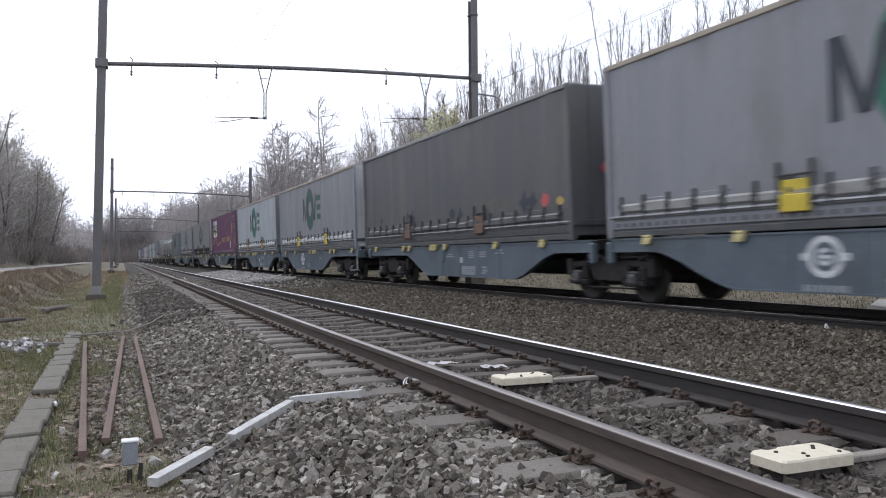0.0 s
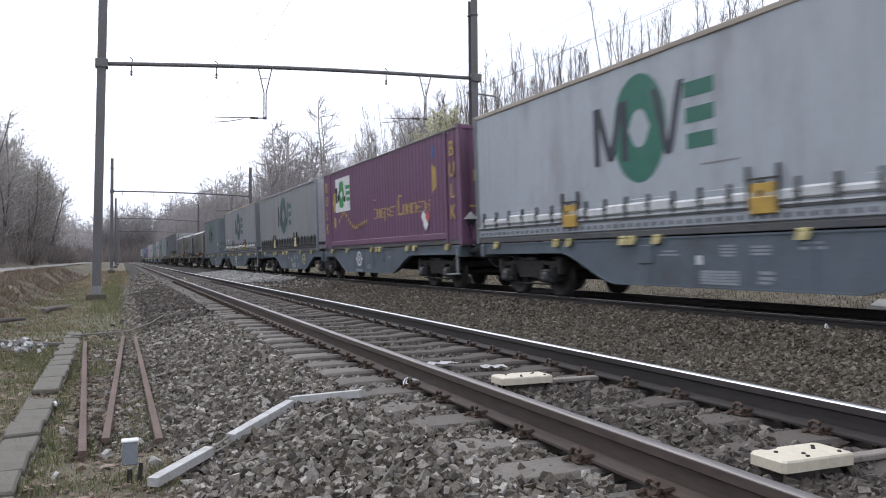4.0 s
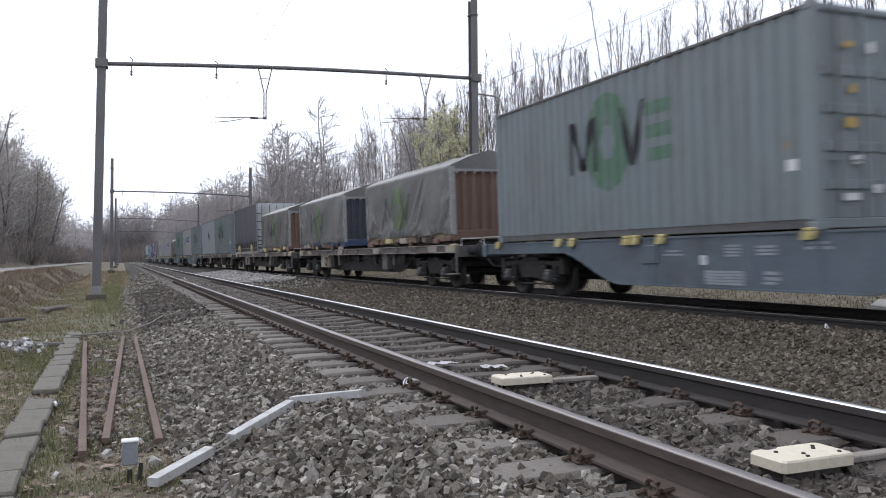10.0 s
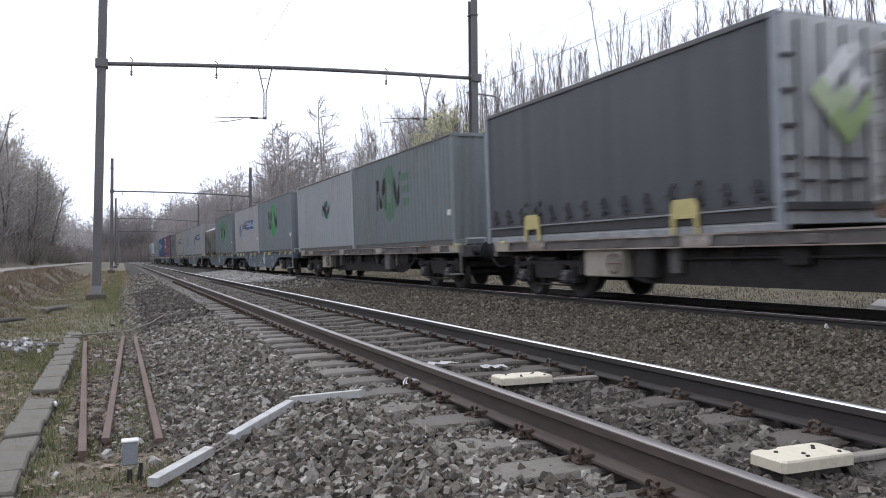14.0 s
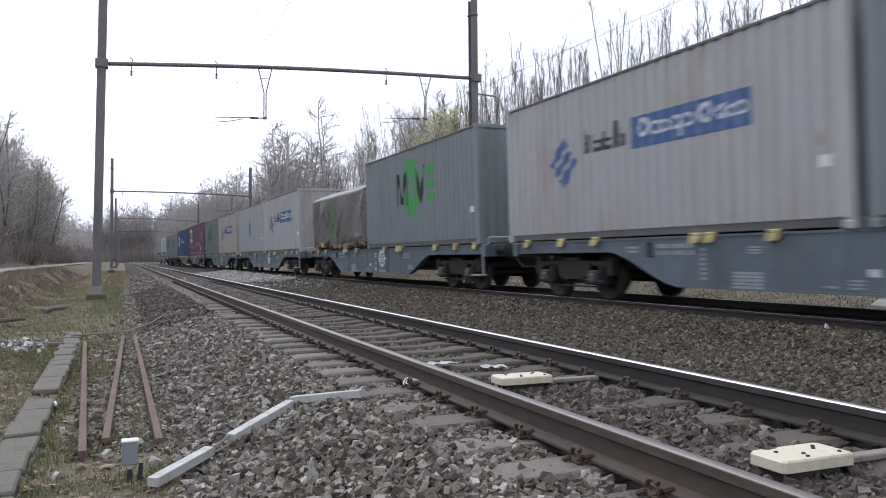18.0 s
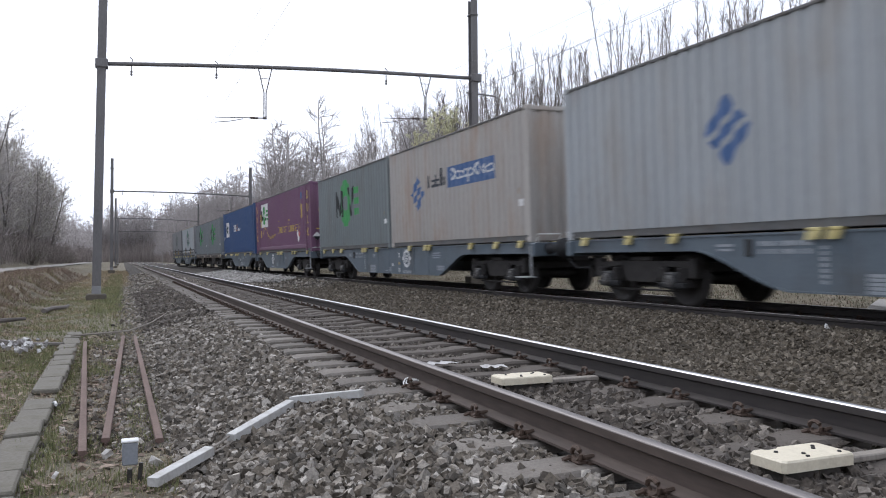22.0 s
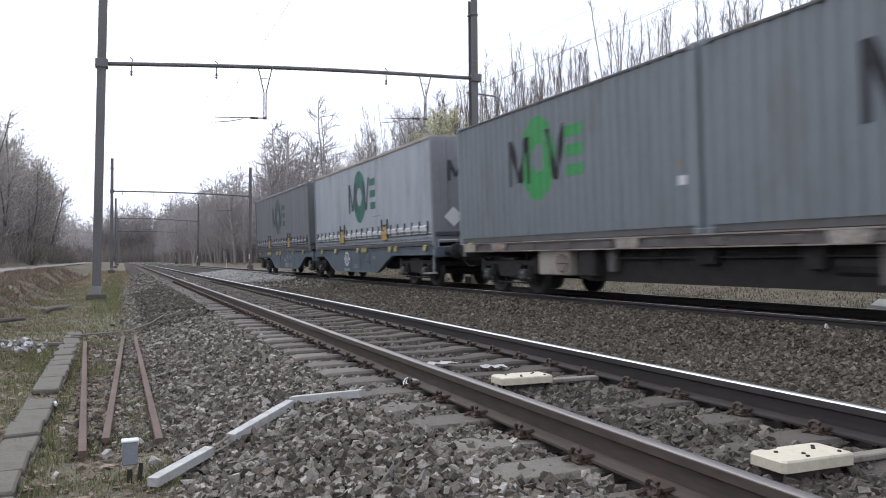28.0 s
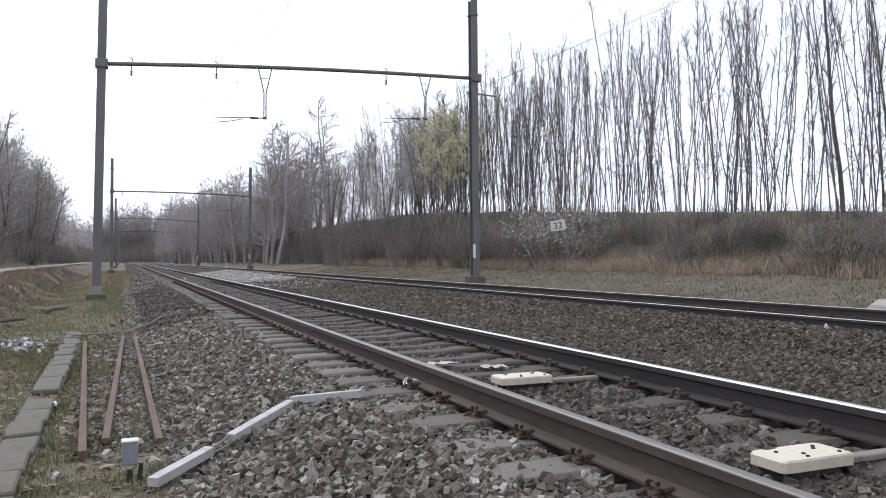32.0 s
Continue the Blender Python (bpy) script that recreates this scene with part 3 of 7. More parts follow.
def flat_ring(b, x, cy, cz, r0, r1, n=24, t=0.004):
    o, i = ring_points(cy, cz, r1, n), ring_points(cy, cz, r0, n)
    v = [(x, *p) for p in o] + [(x, *p) for p in i] + [(x - t, *p) for p in o] + [(x - t, *p) for p in i]
    f = []
    for k in range(n):
        q = (k + 1) % n
        f += [(2 * n + k, 2 * n + q, 3 * n + q, 3 * n + k), (k, q, 2 * n + q, 2 * n + k), (n + k, n + q, 3 * n + q, 3 * n + k)]
    b.add(v, f)


def wheel_shape():
    b = Build()
    b.lathe([(-0.005, 0.10), (0.0, 0.15), (0.03, 0.17), (0.045, 0.37), (0.0, 0.39), (0.0, 0.455), (0.10, 0.462), (0.112, 0.488), (0.135, 0.488), (0.135, 0.40), (0.085, 0.37), (0.10, 0.17), (0.14, 0.15), (0.15, 0.10)], 28)
    return b


WHEEL_MESH = wheel_shape().mesh("wheel", WHEEL, True)


def axle_box_shape():
    b = Build()
    b.box(-0.12, 0.06, -0.15, 0.15, -0.14, 0.15, 0.03)
    b.box(-0.1, 0.05, -0.31, 0.31, -0.08, -0.03, 0.01)
    b.box(-0.09, 0.04, -0.3, -0.17, -0.12, -0.07, 0.01)
    b.box(-0.09, 0.04, 0.17, 0.3, -0.12, -0.07, 0.01)
    return b


def axle_cover_shape():
    """Round cover of an axle box with its bolts."""
    b = Build()
    b.lathe([(-0.165, 0.075), (-0.16, 0.095), (-0.145, 0.105), (-0.11, 0.11), (-0.10, 0.11)], 14)
    for k in range(4):
        a = math.pi / 4 + k * math.pi / 2
        b.lathe([(-0.18, 0.012), (-0.178, 0.018), (-0.155, 0.018)], 6, "x", (0, 0.066 * math.cos(a), 0.066 * math.sin(a)))
    return b


def spring_shape():
    b = Build()
    prof = []
    for k in range(5):
        prof += [(k * 0.05 - 0.025, 0.07), (k * 0.05, 0.088)]
    b.lathe(prof + [(0.225, 0.07)], 10, "z")
    return b


SPRING_MESH = spring_shape().mesh("coil_spring", UNDER, True)


AXLE_MESH = axle_box_shape().mesh("axle_box", AXLEBOX)
COVER_MESH = axle_cover_shape().mesh("axle_cover", COVER)


def bogie_shape():
    b = Build()
    side = [(-1.3, 0.62), (-1.3, 0.78), (-0.5, 0.80), (0.5, 0.80), (1.3, 0.78), (1.3, 0.62), (1.15, 0.60), (0.95, 0.70), (0.65, 0.70), (0.4, 0.42), (-0.4, 0.42), (-0.65, 0.70), (-0.95, 0.70), (-1.15, 0.60)]
    for s in (-1, 1):
        b.prism(side, s * 1.0 - 0.07, s * 1.0 + 0.07, "x")
        b.box(s * 1.0 - 0.1, s * 1.0 + 0.1, -1.4, -1.22, 0.5, 0.85, 0.02)
        b.box(s * 1.0 - 0.1, s * 1.0 + 0.1, 1.22, 1.4, 0.5, 0.85, 0.02)
        b.box(s * 0.62, s * 0.86, -0.42, 0.42, 0.32, 0.52, 0.02)
    b.box(-1.0, 1.0, -0.25, 0.25, 0.45, 0.86, 0.03)
    b.box(-0.9, 0.9, -1.32, -1.2, 0.6, 0.76, 0.01)
    b.box(-0.9, 0.9, 1.2, 1.32, 0.6, 0.76, 0.01)
    for y in (-0.9, 0.9):
        b.tube([(-0.8, y, 0.46), (0.8, y, 0.46)], 0.085, 10)
    for s in (-1, 1):
        for d in (-1, 1):
            b.prism([(d * 0.36, 0.78), (d * 0.42, 0.78), (d * 0.40, 0.30), (d * 0.31, 0.30)], s * 0.92 - 0.03, s * 0.92 + 0.03, "x")
            b.box(s * 0.78 - 0.05, s * 0.78 + 0.05, d * 0.40 - 0.05, d * 0.40 + 0.05, 0.30, 0.62, 0.015)
            b.tube([(s * 1.09, d * 0.62, 0.74), (s * 1.1, d * 0.72, 0.50)], 0.035, 6)
            b.box(s * 1.0 - 0.09, s * 1.0 + 0.11, d * 1.16 - 0.05, d * 1.16 + 0.05, 0.34, 0.62, 0.015)
        b.box(s * 1.02 - 0.06, s * 1.02 + 0.08, -0.3, 0.3, 0.80, 0.88, 0.015)
        b.tube([(s * 1.05, -0.95, 0.28), (s * 1.05, 0.95, 0.28)], 0.02, 5)
    return b


BOGIE_MESH = bogie_shape().mesh("bogie", UNDER)


def add_bogie(wagon, y):
    bogie = part("bogie", BOGIE_MESH, None, wagon, "dark grimy two-axle bogie", at=(0, y, -0.035))
    for s in (-1, 1):
        for a in (-0.9, 0.9):
            w = part("wheel", WHEEL_MESH, None, bogie, at=(s * 0.83, a, 0.458))
            w.rotation_euler = (0, 0, 0 if s < 0 else math.pi)
            k = part("axle_box", AXLE_MESH, None, bogie, at=(s * 1.08, a, 0.46))
            k.rotation_euler = (0, 0, 0 if s < 0 else math.pi)
            if s < 0:
                part("axle_cover", COVER_MESH, None, bogie, "grey bolted axle cover", at=(s * 1.08, a, 0.46))
            for d in (-0.225, 0.225):
                part("coil_spring", SPRING_MESH, None, bogie, at=(s * 1.1, a + d, 0.46))


def belly(y0, y1, s0, s1, low=0.33, high=0.93):
    """Outline of a side beam from y0 to y1: shallow over the bogies, deep between s0 and s1."""
    out = [(y0, DECK), (y0, high)]
    for k in range(9):
        u = k / 8
        out.append((s0 - 1.8 + 1.8 * u, high + (low - high) * (0.55 * u * u * (3 - 2 * u) + 0.45 * u)))
    for k in range(9):
        u = k / 8
        out.append((s1 + 1.8 * u, low + (high - low) * (0.55 * u * u * (3 - 2 * u) + 0.45 * u)))
    return out + [(y1, high), (y1, DECK)]


def side_beam(y0, y1, s0, s1, side, low):
    b = Build()
    out = belly(y0, y1, s0, s1, low)
    a = side * 1.2
    b.prism(out, a - 0.012, a + 0.012, "x")
    for (ya, za), (yb, zb) in zip(out[1:-2], out[2:-1]):
        b.prism([(ya, za), (yb, zb), (yb, zb + 0.025), (ya, za + 0.025)], a - 0.03 * side - 0.07, a - 0.03 * side + 0.07, "x")
    b.box(min(a - 0.1 * side, a + 0.03 * side), max(a - 0.1 * side, a + 0.03 * side), y0, y1, DECK - 0.03, DECK + 0.004)
    for y in np.arange(s0 + 0.75, s1, 1.15):
        b.box(min(a, a + 0.022 * side), max(a, a + 0.022 * side), y - 0.05, y + 0.05, low + 0.03, DECK - 0.03)
    return b


def frame_shape(y0, y1):
    """Centre sill and cross members between the side beams."""
    b = Build()
    b.box(-0.22, 0.22, y0, y1, 0.72, 1.12, 0.02)
    for y in np.arange(y0 + 0.5, y1, 1.6):
        b.box(-1.18, 1.18, y - 0.06, y + 0.06, 0.98, 1.15)
    return b


def peg_shape():
    """Folding container peg with its bracket."""
    b = Build()
    b.prism([(-0.12, 0.0), (0.09, 0.0), (0.14, -0.115), (-0.05, -0.115)], -1.285, -1.235, "x")
    b.box(-1.29, -1.15, -0.09, 0.09, 0.0, 0.05, 0.01)
    return b


PEG_MESH = peg_shape().mesh("container_peg", YELLOW)


def add_pegs(wagon, ys):
    for y in ys:
        part("container_peg", PEG_MESH, None, wagon, "chipped yellow folding peg", at=(0, y, DECK))
        p = part("container_peg", PEG_MESH, None, wagon, "chipped yellow folding peg", at=(0, y, DECK))
        p.rotation_euler = (0, 0, math.pi)


def buffer_shape():
    b = Build()
    b.lathe([(0, 0.13), (0.05, 0.13), (0.06, 0.09), (0.40, 0.085), (0.41, 0.065), (0.56, 0.065), (0.57, 0.22), (0.60, 0.225), (0.625, 0.19)], 18, "y")
    return b


BUFFER_MESH = buffer_shape().mesh("buffer", AXLEBOX, True)


def add_end(wagon, y, d, paint):
    """Headstock, buffers, coupling, steps and hand rails at an end that looks along d."""
    b = Build()
    b.box(-1.28, 1.28, min(y, y - 0.2 * d), max(y, y - 0.2 * d), 0.86, 1.17, 0.02)
    part("headstock", b, paint, wagon)
    for s in (-1, 1):
        q = part("buffer", BUFFER_MESH, None, wagon, at=(s * 0.875, y, 1.03))
        q.rotation_euler = (0, 0, 0 if d > 0 else math.pi)
        rail = Build()
        rail.tube([(s * 1.2, y + 0.02 * d, 1.17), (s * 1.2, y + 0.06 * d, 1.36), (s * 0.62, y + 0.06 * d, 1.36), (s * 0.62, y + 0.02 * d, 1.17)], 0.016, 6)
        part("hand_rail", rail, WHITE, wagon, "white bent hand rail")
        if d > 0 and s < 0:
            continue
        step = Build()
        step.tube([(s * 1.28, y - 0.14 * d, 1.1), (s * 1.28, y - 0.14 * d, 0.42)], 0.035, 6)
        step.box(s * 1.28 - 0.2, s * 1.28 + 0.04, y - 0.5 * d if d > 0 else y, y if d > 0 else y - 0.5 * d, 0.39, 0.42, 0.008)
        part("step", step, STEP if paint is WAGON_BLUE else WAGON_GREY, wagon, "dull grey step iron")
    c = Build()
    c.tube([(0, y, 1.0), (0, y + 0.35 * d, 0.98), (0, y + 0.5 * d, 0.84), (0, y + 0.66 * d, 0.88)], [0.05, 0.045, 0.035, 0.03], 7)
    part("coupling_hook", c, UNDER, wagon)
    h = Build()
    h.tube([(-0.45, y, 0.92), (-0.45, y + 0.2 * d, 0.72), (-0.42, y + 0.42 * d, 0.58), (-0.35, y + 0.64 * d, 0.6)], 0.022, 6)
    part("brake_hose", h, STRAP, wagon)


def bars(wagon, y, z, widths, h=0.05, gap=0.035, x=-1.216, mat=None, name="stencil"):
    """Rows of writing that cannot be read."""
    b = Build()
    for k, w in enumerate(widths):
        b.box(x - 0.004, x, y - w / 2, y + w / 2, z - k * (h + gap) - h, z - k * (h + gap))
    part(name, b, mat or MARK, wagon, "pale illegible stencil lines")


def roundel(wagon, y, z=0.83):
    """A white ring with side stubs round a smaller barred ring that is open at one side."""
    b = Build()
    flat_ring(b, -1.214, y, z, 0.2, 0.288, 28)
    b.box(-1.218, -1.214, y - 0.38, y - 0.28, z - 0.05, z + 0.05)
    b.box(-1.218, -1.214, y + 0.28, y + 0.38, z - 0.05, z + 0.05)
    n = 16
    for k in range(n - 2):
        a, c = 2 * math.pi * k / n + 3.2, 2 * math.pi * (k + 1) / n + 3.2
        b.prism([(y + r * math.cos(t), z + r * math.sin(t)) for r, t in ((0.125, a), (0.125, c), (0.07, c), (0.07, a))], -1.218, -1.214, "x")
    b.box(-1.218, -1.214, y - 0.12, y + 0.12, z - 0.022, z + 0.022)
    part("roundel", b, MARK, wagon, "white round emblem with a barred inner ring")
    t = Build()
    for k, w in enumerate((0.075, 0.05, 0.07, 0.07, 0.075, 0.085, 0.075)):
        t.box(-1.218, -1.214, y + 0.36 - k * 0.105 - w, y + 0.36 - k * 0.105, z - 0.47, z - 0.38)
    part("stencil", t, MARK_FAINT, wagon, "pale illegible stencil word")


def articulated_wagon():
    """Two long frames on three bogies."""
    w = thing("container_wagon", "blue-grey articulated container wagon with deep side beams", "railway wagon", "wagons of the goods train")
    for d in (-1, 1):
        lo, hi = sorted((0.3 * d, 14.15 * d))
        s0, s1 = sorted((3.45 * d, 8.65 * d))
        for side in (-1, 1):
            part("side_beam", side_beam(lo, hi, s0, s1, side, 0.33), WAGON_BLUE, w, "deep blue-grey side beam")
        part("underframe", frame_shape(lo, hi), UNDER, w, "dark cross members")
        add_end(w, 14.15 * d, d, WAGON_BLUE)
        b = Build()
        b.box(-1.25, -1.12, 0.3 * d - 0.08, 0.3 * d + 0.08, 0.72, 1.12, 0.02)
        part("articulation_bracket", b, WAGON_BLUE, w)
        add_pegs(w, [-v for v in (1.45, 3.6, 6.65, 7.25, 7.6, 10.2, 10.8, 13.3)] if d < 0 else (2.1, 4.3, 7.35, 8.05, 8.3, 10.1, 10.6, 13.3))
        box = Build()
        box.box(-1.24, -1.19, 7.7 * d - 0.2, 7.7 * d + 0.2, 0.72, 1.05, 0.01)
        part("hinged_cover", box, WAGON_BLUE, w)
    for y in (-12.1, 0.0, 12.1):
        add_bogie(w, y)
    roundel(w, -5.05)
    for y, z, widths, h, gap in ((-6.2, 0.62, [0.32, 0.48, 0.4], 0.03, 0.03), (-8.4, 0.92, [0.3, 0.4], 0.025, 0.03), (4.2, 1.04, [0.3, 0.42], 0.04, 0.03), (5.1, 1.0, [0.36, 0.4, 0.38], 0.035, 0.02), (5.75, 1.02, [0.3, 0.32, 0.3, 0.28], 0.03, 0.02), (5.0, 0.62, [0.28, 0.28], 0.05, 0.03), (5.05, 0.47, [0.24], 0.04, 0.02), (7.1, 0.95, [0.35, 0.5], 0.03, 0.03)):
        bars(w, y, z, widths, h, gap, mat=MARK_FAINT)
    bars(w, 5.95, 0.62, [0.8, 0.82, 0.82, 0.82, 0.8], 0.038, 0.008, mat=MARK_FAINT)
    bars(w, 6.4, 0.86, [0.18], 0.15)
    return w


def plain_wagon(paint, old=False):
    """One frame on two bogies for two or three short load units."""
    w = thing("container_wagon", "weathered flat container wagon with brown underframe" if old else "blue-grey container wagon with deep fish-bellied side beams", "railway wagon", "wagons of the goods train")
    if old:
        for side in (-1, 1):
            b = Build()
            a = side * 1.24
            b.box(min(a, a - 0.09 * side), max(a, a - 0.09 * side), -9.25, 9.25, 1.0, DECK, 0.008)
            b.box(min(a - 0.02 * side, a + 0.012 * side), max(a - 0.02 * side, a + 0.012 * side), -9.25, 9.25, DECK - 0.02, DECK + 0.004)
            for y in np.arange(-8.6, 8.7, 1.43):
                b.box(min(a, a + 0.03 * side), max(a, a + 0.03 * side), y - 0.16, y + 0.16, 1.02, 1.15, 0.006)
            beam = part("side_beam", b, paint, w, "shallow straight side beam")
            f = Build()
            f.box(min(a - 0.02 * side, a + 0.03 * side), max(a - 0.02 * side, a + 0.03 * side), -9.24, 9.24, DECK + 0.006, DECK + 0.03)
            part("top_flange", f, FLANGE, beam, "pale flange with rust")
            f = Build()
            f.box(min(a - 0.05 * side, a + 0.035 * side), max(a - 0.05 * side, a + 0.035 * side), -9.24, 9.24, 0.985, 1.005)
            part("bottom_flange", f, FLANGE, beam, "pale flange with rust")
            for y in (-8.7, -7.4, -2.4, 2.2, 7.2, 8.8):
                f = Build()
                f.prism([(y - 0.3, 1.0), (y + 0.3, 1.0), (y + 0.34, DECK), (y - 0.34, DECK)], min(a + 0.012 * side, a + 0.045 * side), max(a + 0.012 * side, a + 0.045 * side), "x")
                part("gusset", f, BOX_CREAM if abs(y) > 8 else FLANGE, beam, "pale bracket on the beam")
            k = Build()
            k.prism(belly(-6.2, 6.2, -3.9, 3.9, 0.36, 0.95), side * 0.95 - 0.02, side * 0.95 + 0.02, "x")
            part("inner_sill", k, UNDER, w, "dark fish-bellied inner sill")
        for y, width, mat in ((4.85, 1.25, BOX_CREAM), (3.6, 0.5, UNDER), (-3.0, 0.5, WAGON_OLD)):
            b = Build()
            b.box(-1.2, -0.9, y - width / 2, y + width / 2, 0.46, 1.0, 0.02)
            part("equipment_box", b, mat, w, "stained equipment box under the side beam")
        b = Build()
        b.tube([(0, 0.19 * math.cos(k * math.pi / 8), 0.19 * math.sin(k * math.pi / 8)) for k in range(17)], 0.018, 5)
        b.tube([(0, -0.18, 0), (0, 0.18, 0)], 0.012, 4)
        b.tube([(0, 0, -0.18), (0, 0, 0.18)], 0.012, 4)
        part("hand_wheel", b, RUST, w, "ochre hand brake wheel", at=(-1.26, 4.42, 0.72))
        for y in (-5.4, -1.2, 1.6, 2.3, 6.3):
            b = Build()
            b.tube([(-1.0, y, 0.98), (-0.95, y + 0.12, 0.62)], 0.04, 6)
            part("brake_hanger", b, UNDER, w)
        for y, width, low, mat in ((0.4, 0.3, 0.72, UNDER), (-1.7, 0.2, 0.66, UNDER), (-4.4, 0.4, 0.7, UNDER), (2.9, 0.14, 0.56, WAGON_OLD), (-3.7, 0.12, 0.6, WAGON_OLD)):
            b = Build()
            b.prism([(y - width, 1.0), (y + width, 1.0), (y + width * 0.7, low), (y - width * 0.7, low)], -1.12, -0.98, "x")
            part("hanging_bracket", b, mat, w, "worn bracket under the side beam")
        b = Build()
        b.tube([(-0.88, -2.9, 0.7), (-0.88, -1.95, 0.7)], 0.17, 12)
        part("air_tank", b, UNDER, w, "dark air tank", smooth=False)
        b = Build()
        b.tube([(-1.05, -6.0, 0.8), (-1.05, -2.0, 0.84), (-1.05, 3.0, 0.8)], 0.02, 5)
        part("brake_pipe", b, UNDER, w)
    else:
        for side in (-1, 1):
            part("side_beam", side_beam(-9.25, 9.25, -3.7, 3.7, side, 0.33), paint, w, "deep blue-grey side beam")
        roundel(w, -1.2)
        for y, z, widths, h, gap in ((-3.6, 1.0, [0.5, 0.6, 0.5], 0.035, 0.03), (4.88, 1.03, [0.36, 0.3], 0.04, 0.03), (2.0, 0.99, [0.24, 0.24, 0.22], 0.026, 0.016), (2.16, 0.61, [0.56, 0.58, 0.58, 0.56, 0.58], 0.042, 0.012), (0.38, 0.53, [0.3, 0.3, 0.28], 0.03, 0.018), (0.72, 0.44, [0.2], 0.03, 0.02), (-3.9, 0.62, [0.5, 0.5, 0.46], 0.035, 0.015)):
            bars(w, y, z, widths, h, gap, mat=MARK_FAINT)
        for k, v in enumerate((0.1, 0.14, 0.09, 0.16, 0.11, 0.13)):
            bars(w, 4.16 - 0.165 * k, 1.06, [v, v * 0.7], 0.07, 0.045, mat=MARK_FAINT)
        for k in range(7):
            bars(w, 3.08, 0.98 - 0.078 * k, [0.1], 0.05, mat=MARK_FAINT)
        bars(w, 0.08, 0.67, [0.13], 0.1)
        bars(w, -0.56, 1.02, [0.12, 0.12], 0.06, 0.03)
        bars(w, -0.56, 0.72, [0.13], 0.08, mat=YELLOW_MARK, name="yellow_mark")
        bars(w, -0.56, 0.52, [0.15, 0.15], 0.055, 0.012)
        b = Build()
        b.box(-1.24, -1.2, 4.33, 4.45, 0.84, 1.1, 0.01)
        part("bracket", b, UNDER, w, "dark bracket on the side beam")
    part("underframe", frame_shape(-9.2, 9.2), UNDER, w, "dark cross members")
    for d in (-1, 1):
        add_end(w, 9.25 * d, d, paint)
        add_bogie(w, 7.1 * d)
    add_pegs(w, (-8.6, -7.4, -6.0, -3.2, -2.88, -1.6, 1.61, 2.88, 3.2, 5.99, 7.2, 8.6) if not old else (-8.8, 8.8))
    return w


# ---- load units ----
WIDE = 1.25
S_ENDPALE = skin("pale_end_wall", (0.5, 0.51, 0.515))


def ribs(length, pitch=0.28, depth=0.044):
    """Break points of a corrugated wall and its set-back at each."""
    n = max(2, int(round((length - 0.30) / pitch)))
    p = (length - 0.30) / n
    out = [(-length / 2, 0.0), (-length / 2 + 0.15, 0.0)]
    for k in range(n):
        a = -length / 2 + 0.15 + k * p
        out += [(a + p * 0.24, 0.0), (a + p * 0.5, depth), (a + p * 0.74, depth), (a + p, 0.0)]
    out.append((length / 2, 0.0))
    return out


def wave(length, seed, amount=0.022):
    """The same for a slack curtain: shallow waves."""
    rnd = random.Random(seed)
    n = int(length / 0.3)
    return [(-length / 2 + length * k / n, 0.006 + amount * rnd.random() * (1 if 0 < k < n else 0)) for k in range(n + 1)]


def setback(profile, y):
    for (ya, xa), (yb, xb) in zip(profile, profile[1:]):
        if ya <= y <= yb:
            return xa + (xb - xa) * (y - ya) / max(1e-9, yb - ya)
    return 0.0


def wall(profile, z0, z1, side, thick=0.03):
    b = Build()
    n = len(profile)
    for z in (z0, z1):
        b.v += [(side * (WIDE - x), y, z) for y, x in profile]
        b.v += [(side * (WIDE - x - thick), y, z) for y, x in profile]
    for i in range(n - 1):
        b.f += [(i, i + 1, 2 * n + i + 1, 2 * n + i), (n + i, n + i + 1, 3 * n + i + 1, 3 * n + i), (2 * n + i, 2 * n + i + 1, 3 * n + i + 1, 3 * n + i), (i, i + 1, n + i + 1, n + i)]
    return b


def printed(profile, bands, step=0.06):
    """Print on the near wall: bands of (y0, y1, low, high), low and high being functions of y; it follows the wall."""
    b = Build()
    for y0, y1, low, high in bands:
        cuts = sorted({y0, y1, *[y for y, _ in profile if y0 < y < y1], *[y0 + (y1 - y0) * k / max(1, int((y1 - y0) / step)) for k in range(int((y1 - y0) / step) + 1)]})
        n = len(b.v)
        for y in cuts:
            x = -(WIDE - setback(profile, y)) - 0.004
            b.v += [(x, y, low(y)), (x, y, high(y))]
        b.f += [(n + 2 * i, n + 2 * i + 2, n + 2 * i + 3, n + 2 * i + 1) for i in range(len(cuts) - 1)]
    return b


def level(z):
    return lambda y: z


def block(y0, y1, z0, z1):
    return (min(y0, y1), max(y0, y1), level(z0), level(z1))


def stroke(ya, za, yb, zb, w):
    """A slanted stroke from the top (ya, za) to the foot (yb, zb), w wide along y."""
    lo, hi = min(ya, yb) - w / 2, max(ya, yb) + w / 2
    if abs(ya - yb) < 1e-6:
        return (lo, hi, level(min(za, zb)), level(max(za, zb)))
    g = (zb - za) / (yb - ya)
    top, foot = max(za, zb), min(za, zb)

    def edge(y, shift):
        return min(top, max(foot, za + g * (y + shift - ya)))
    a, c = (-w / 2, w / 2) if g > 0 else (w / 2, -w / 2)
    return (lo, hi, lambda y: edge(y, a), lambda y: edge(y, c))


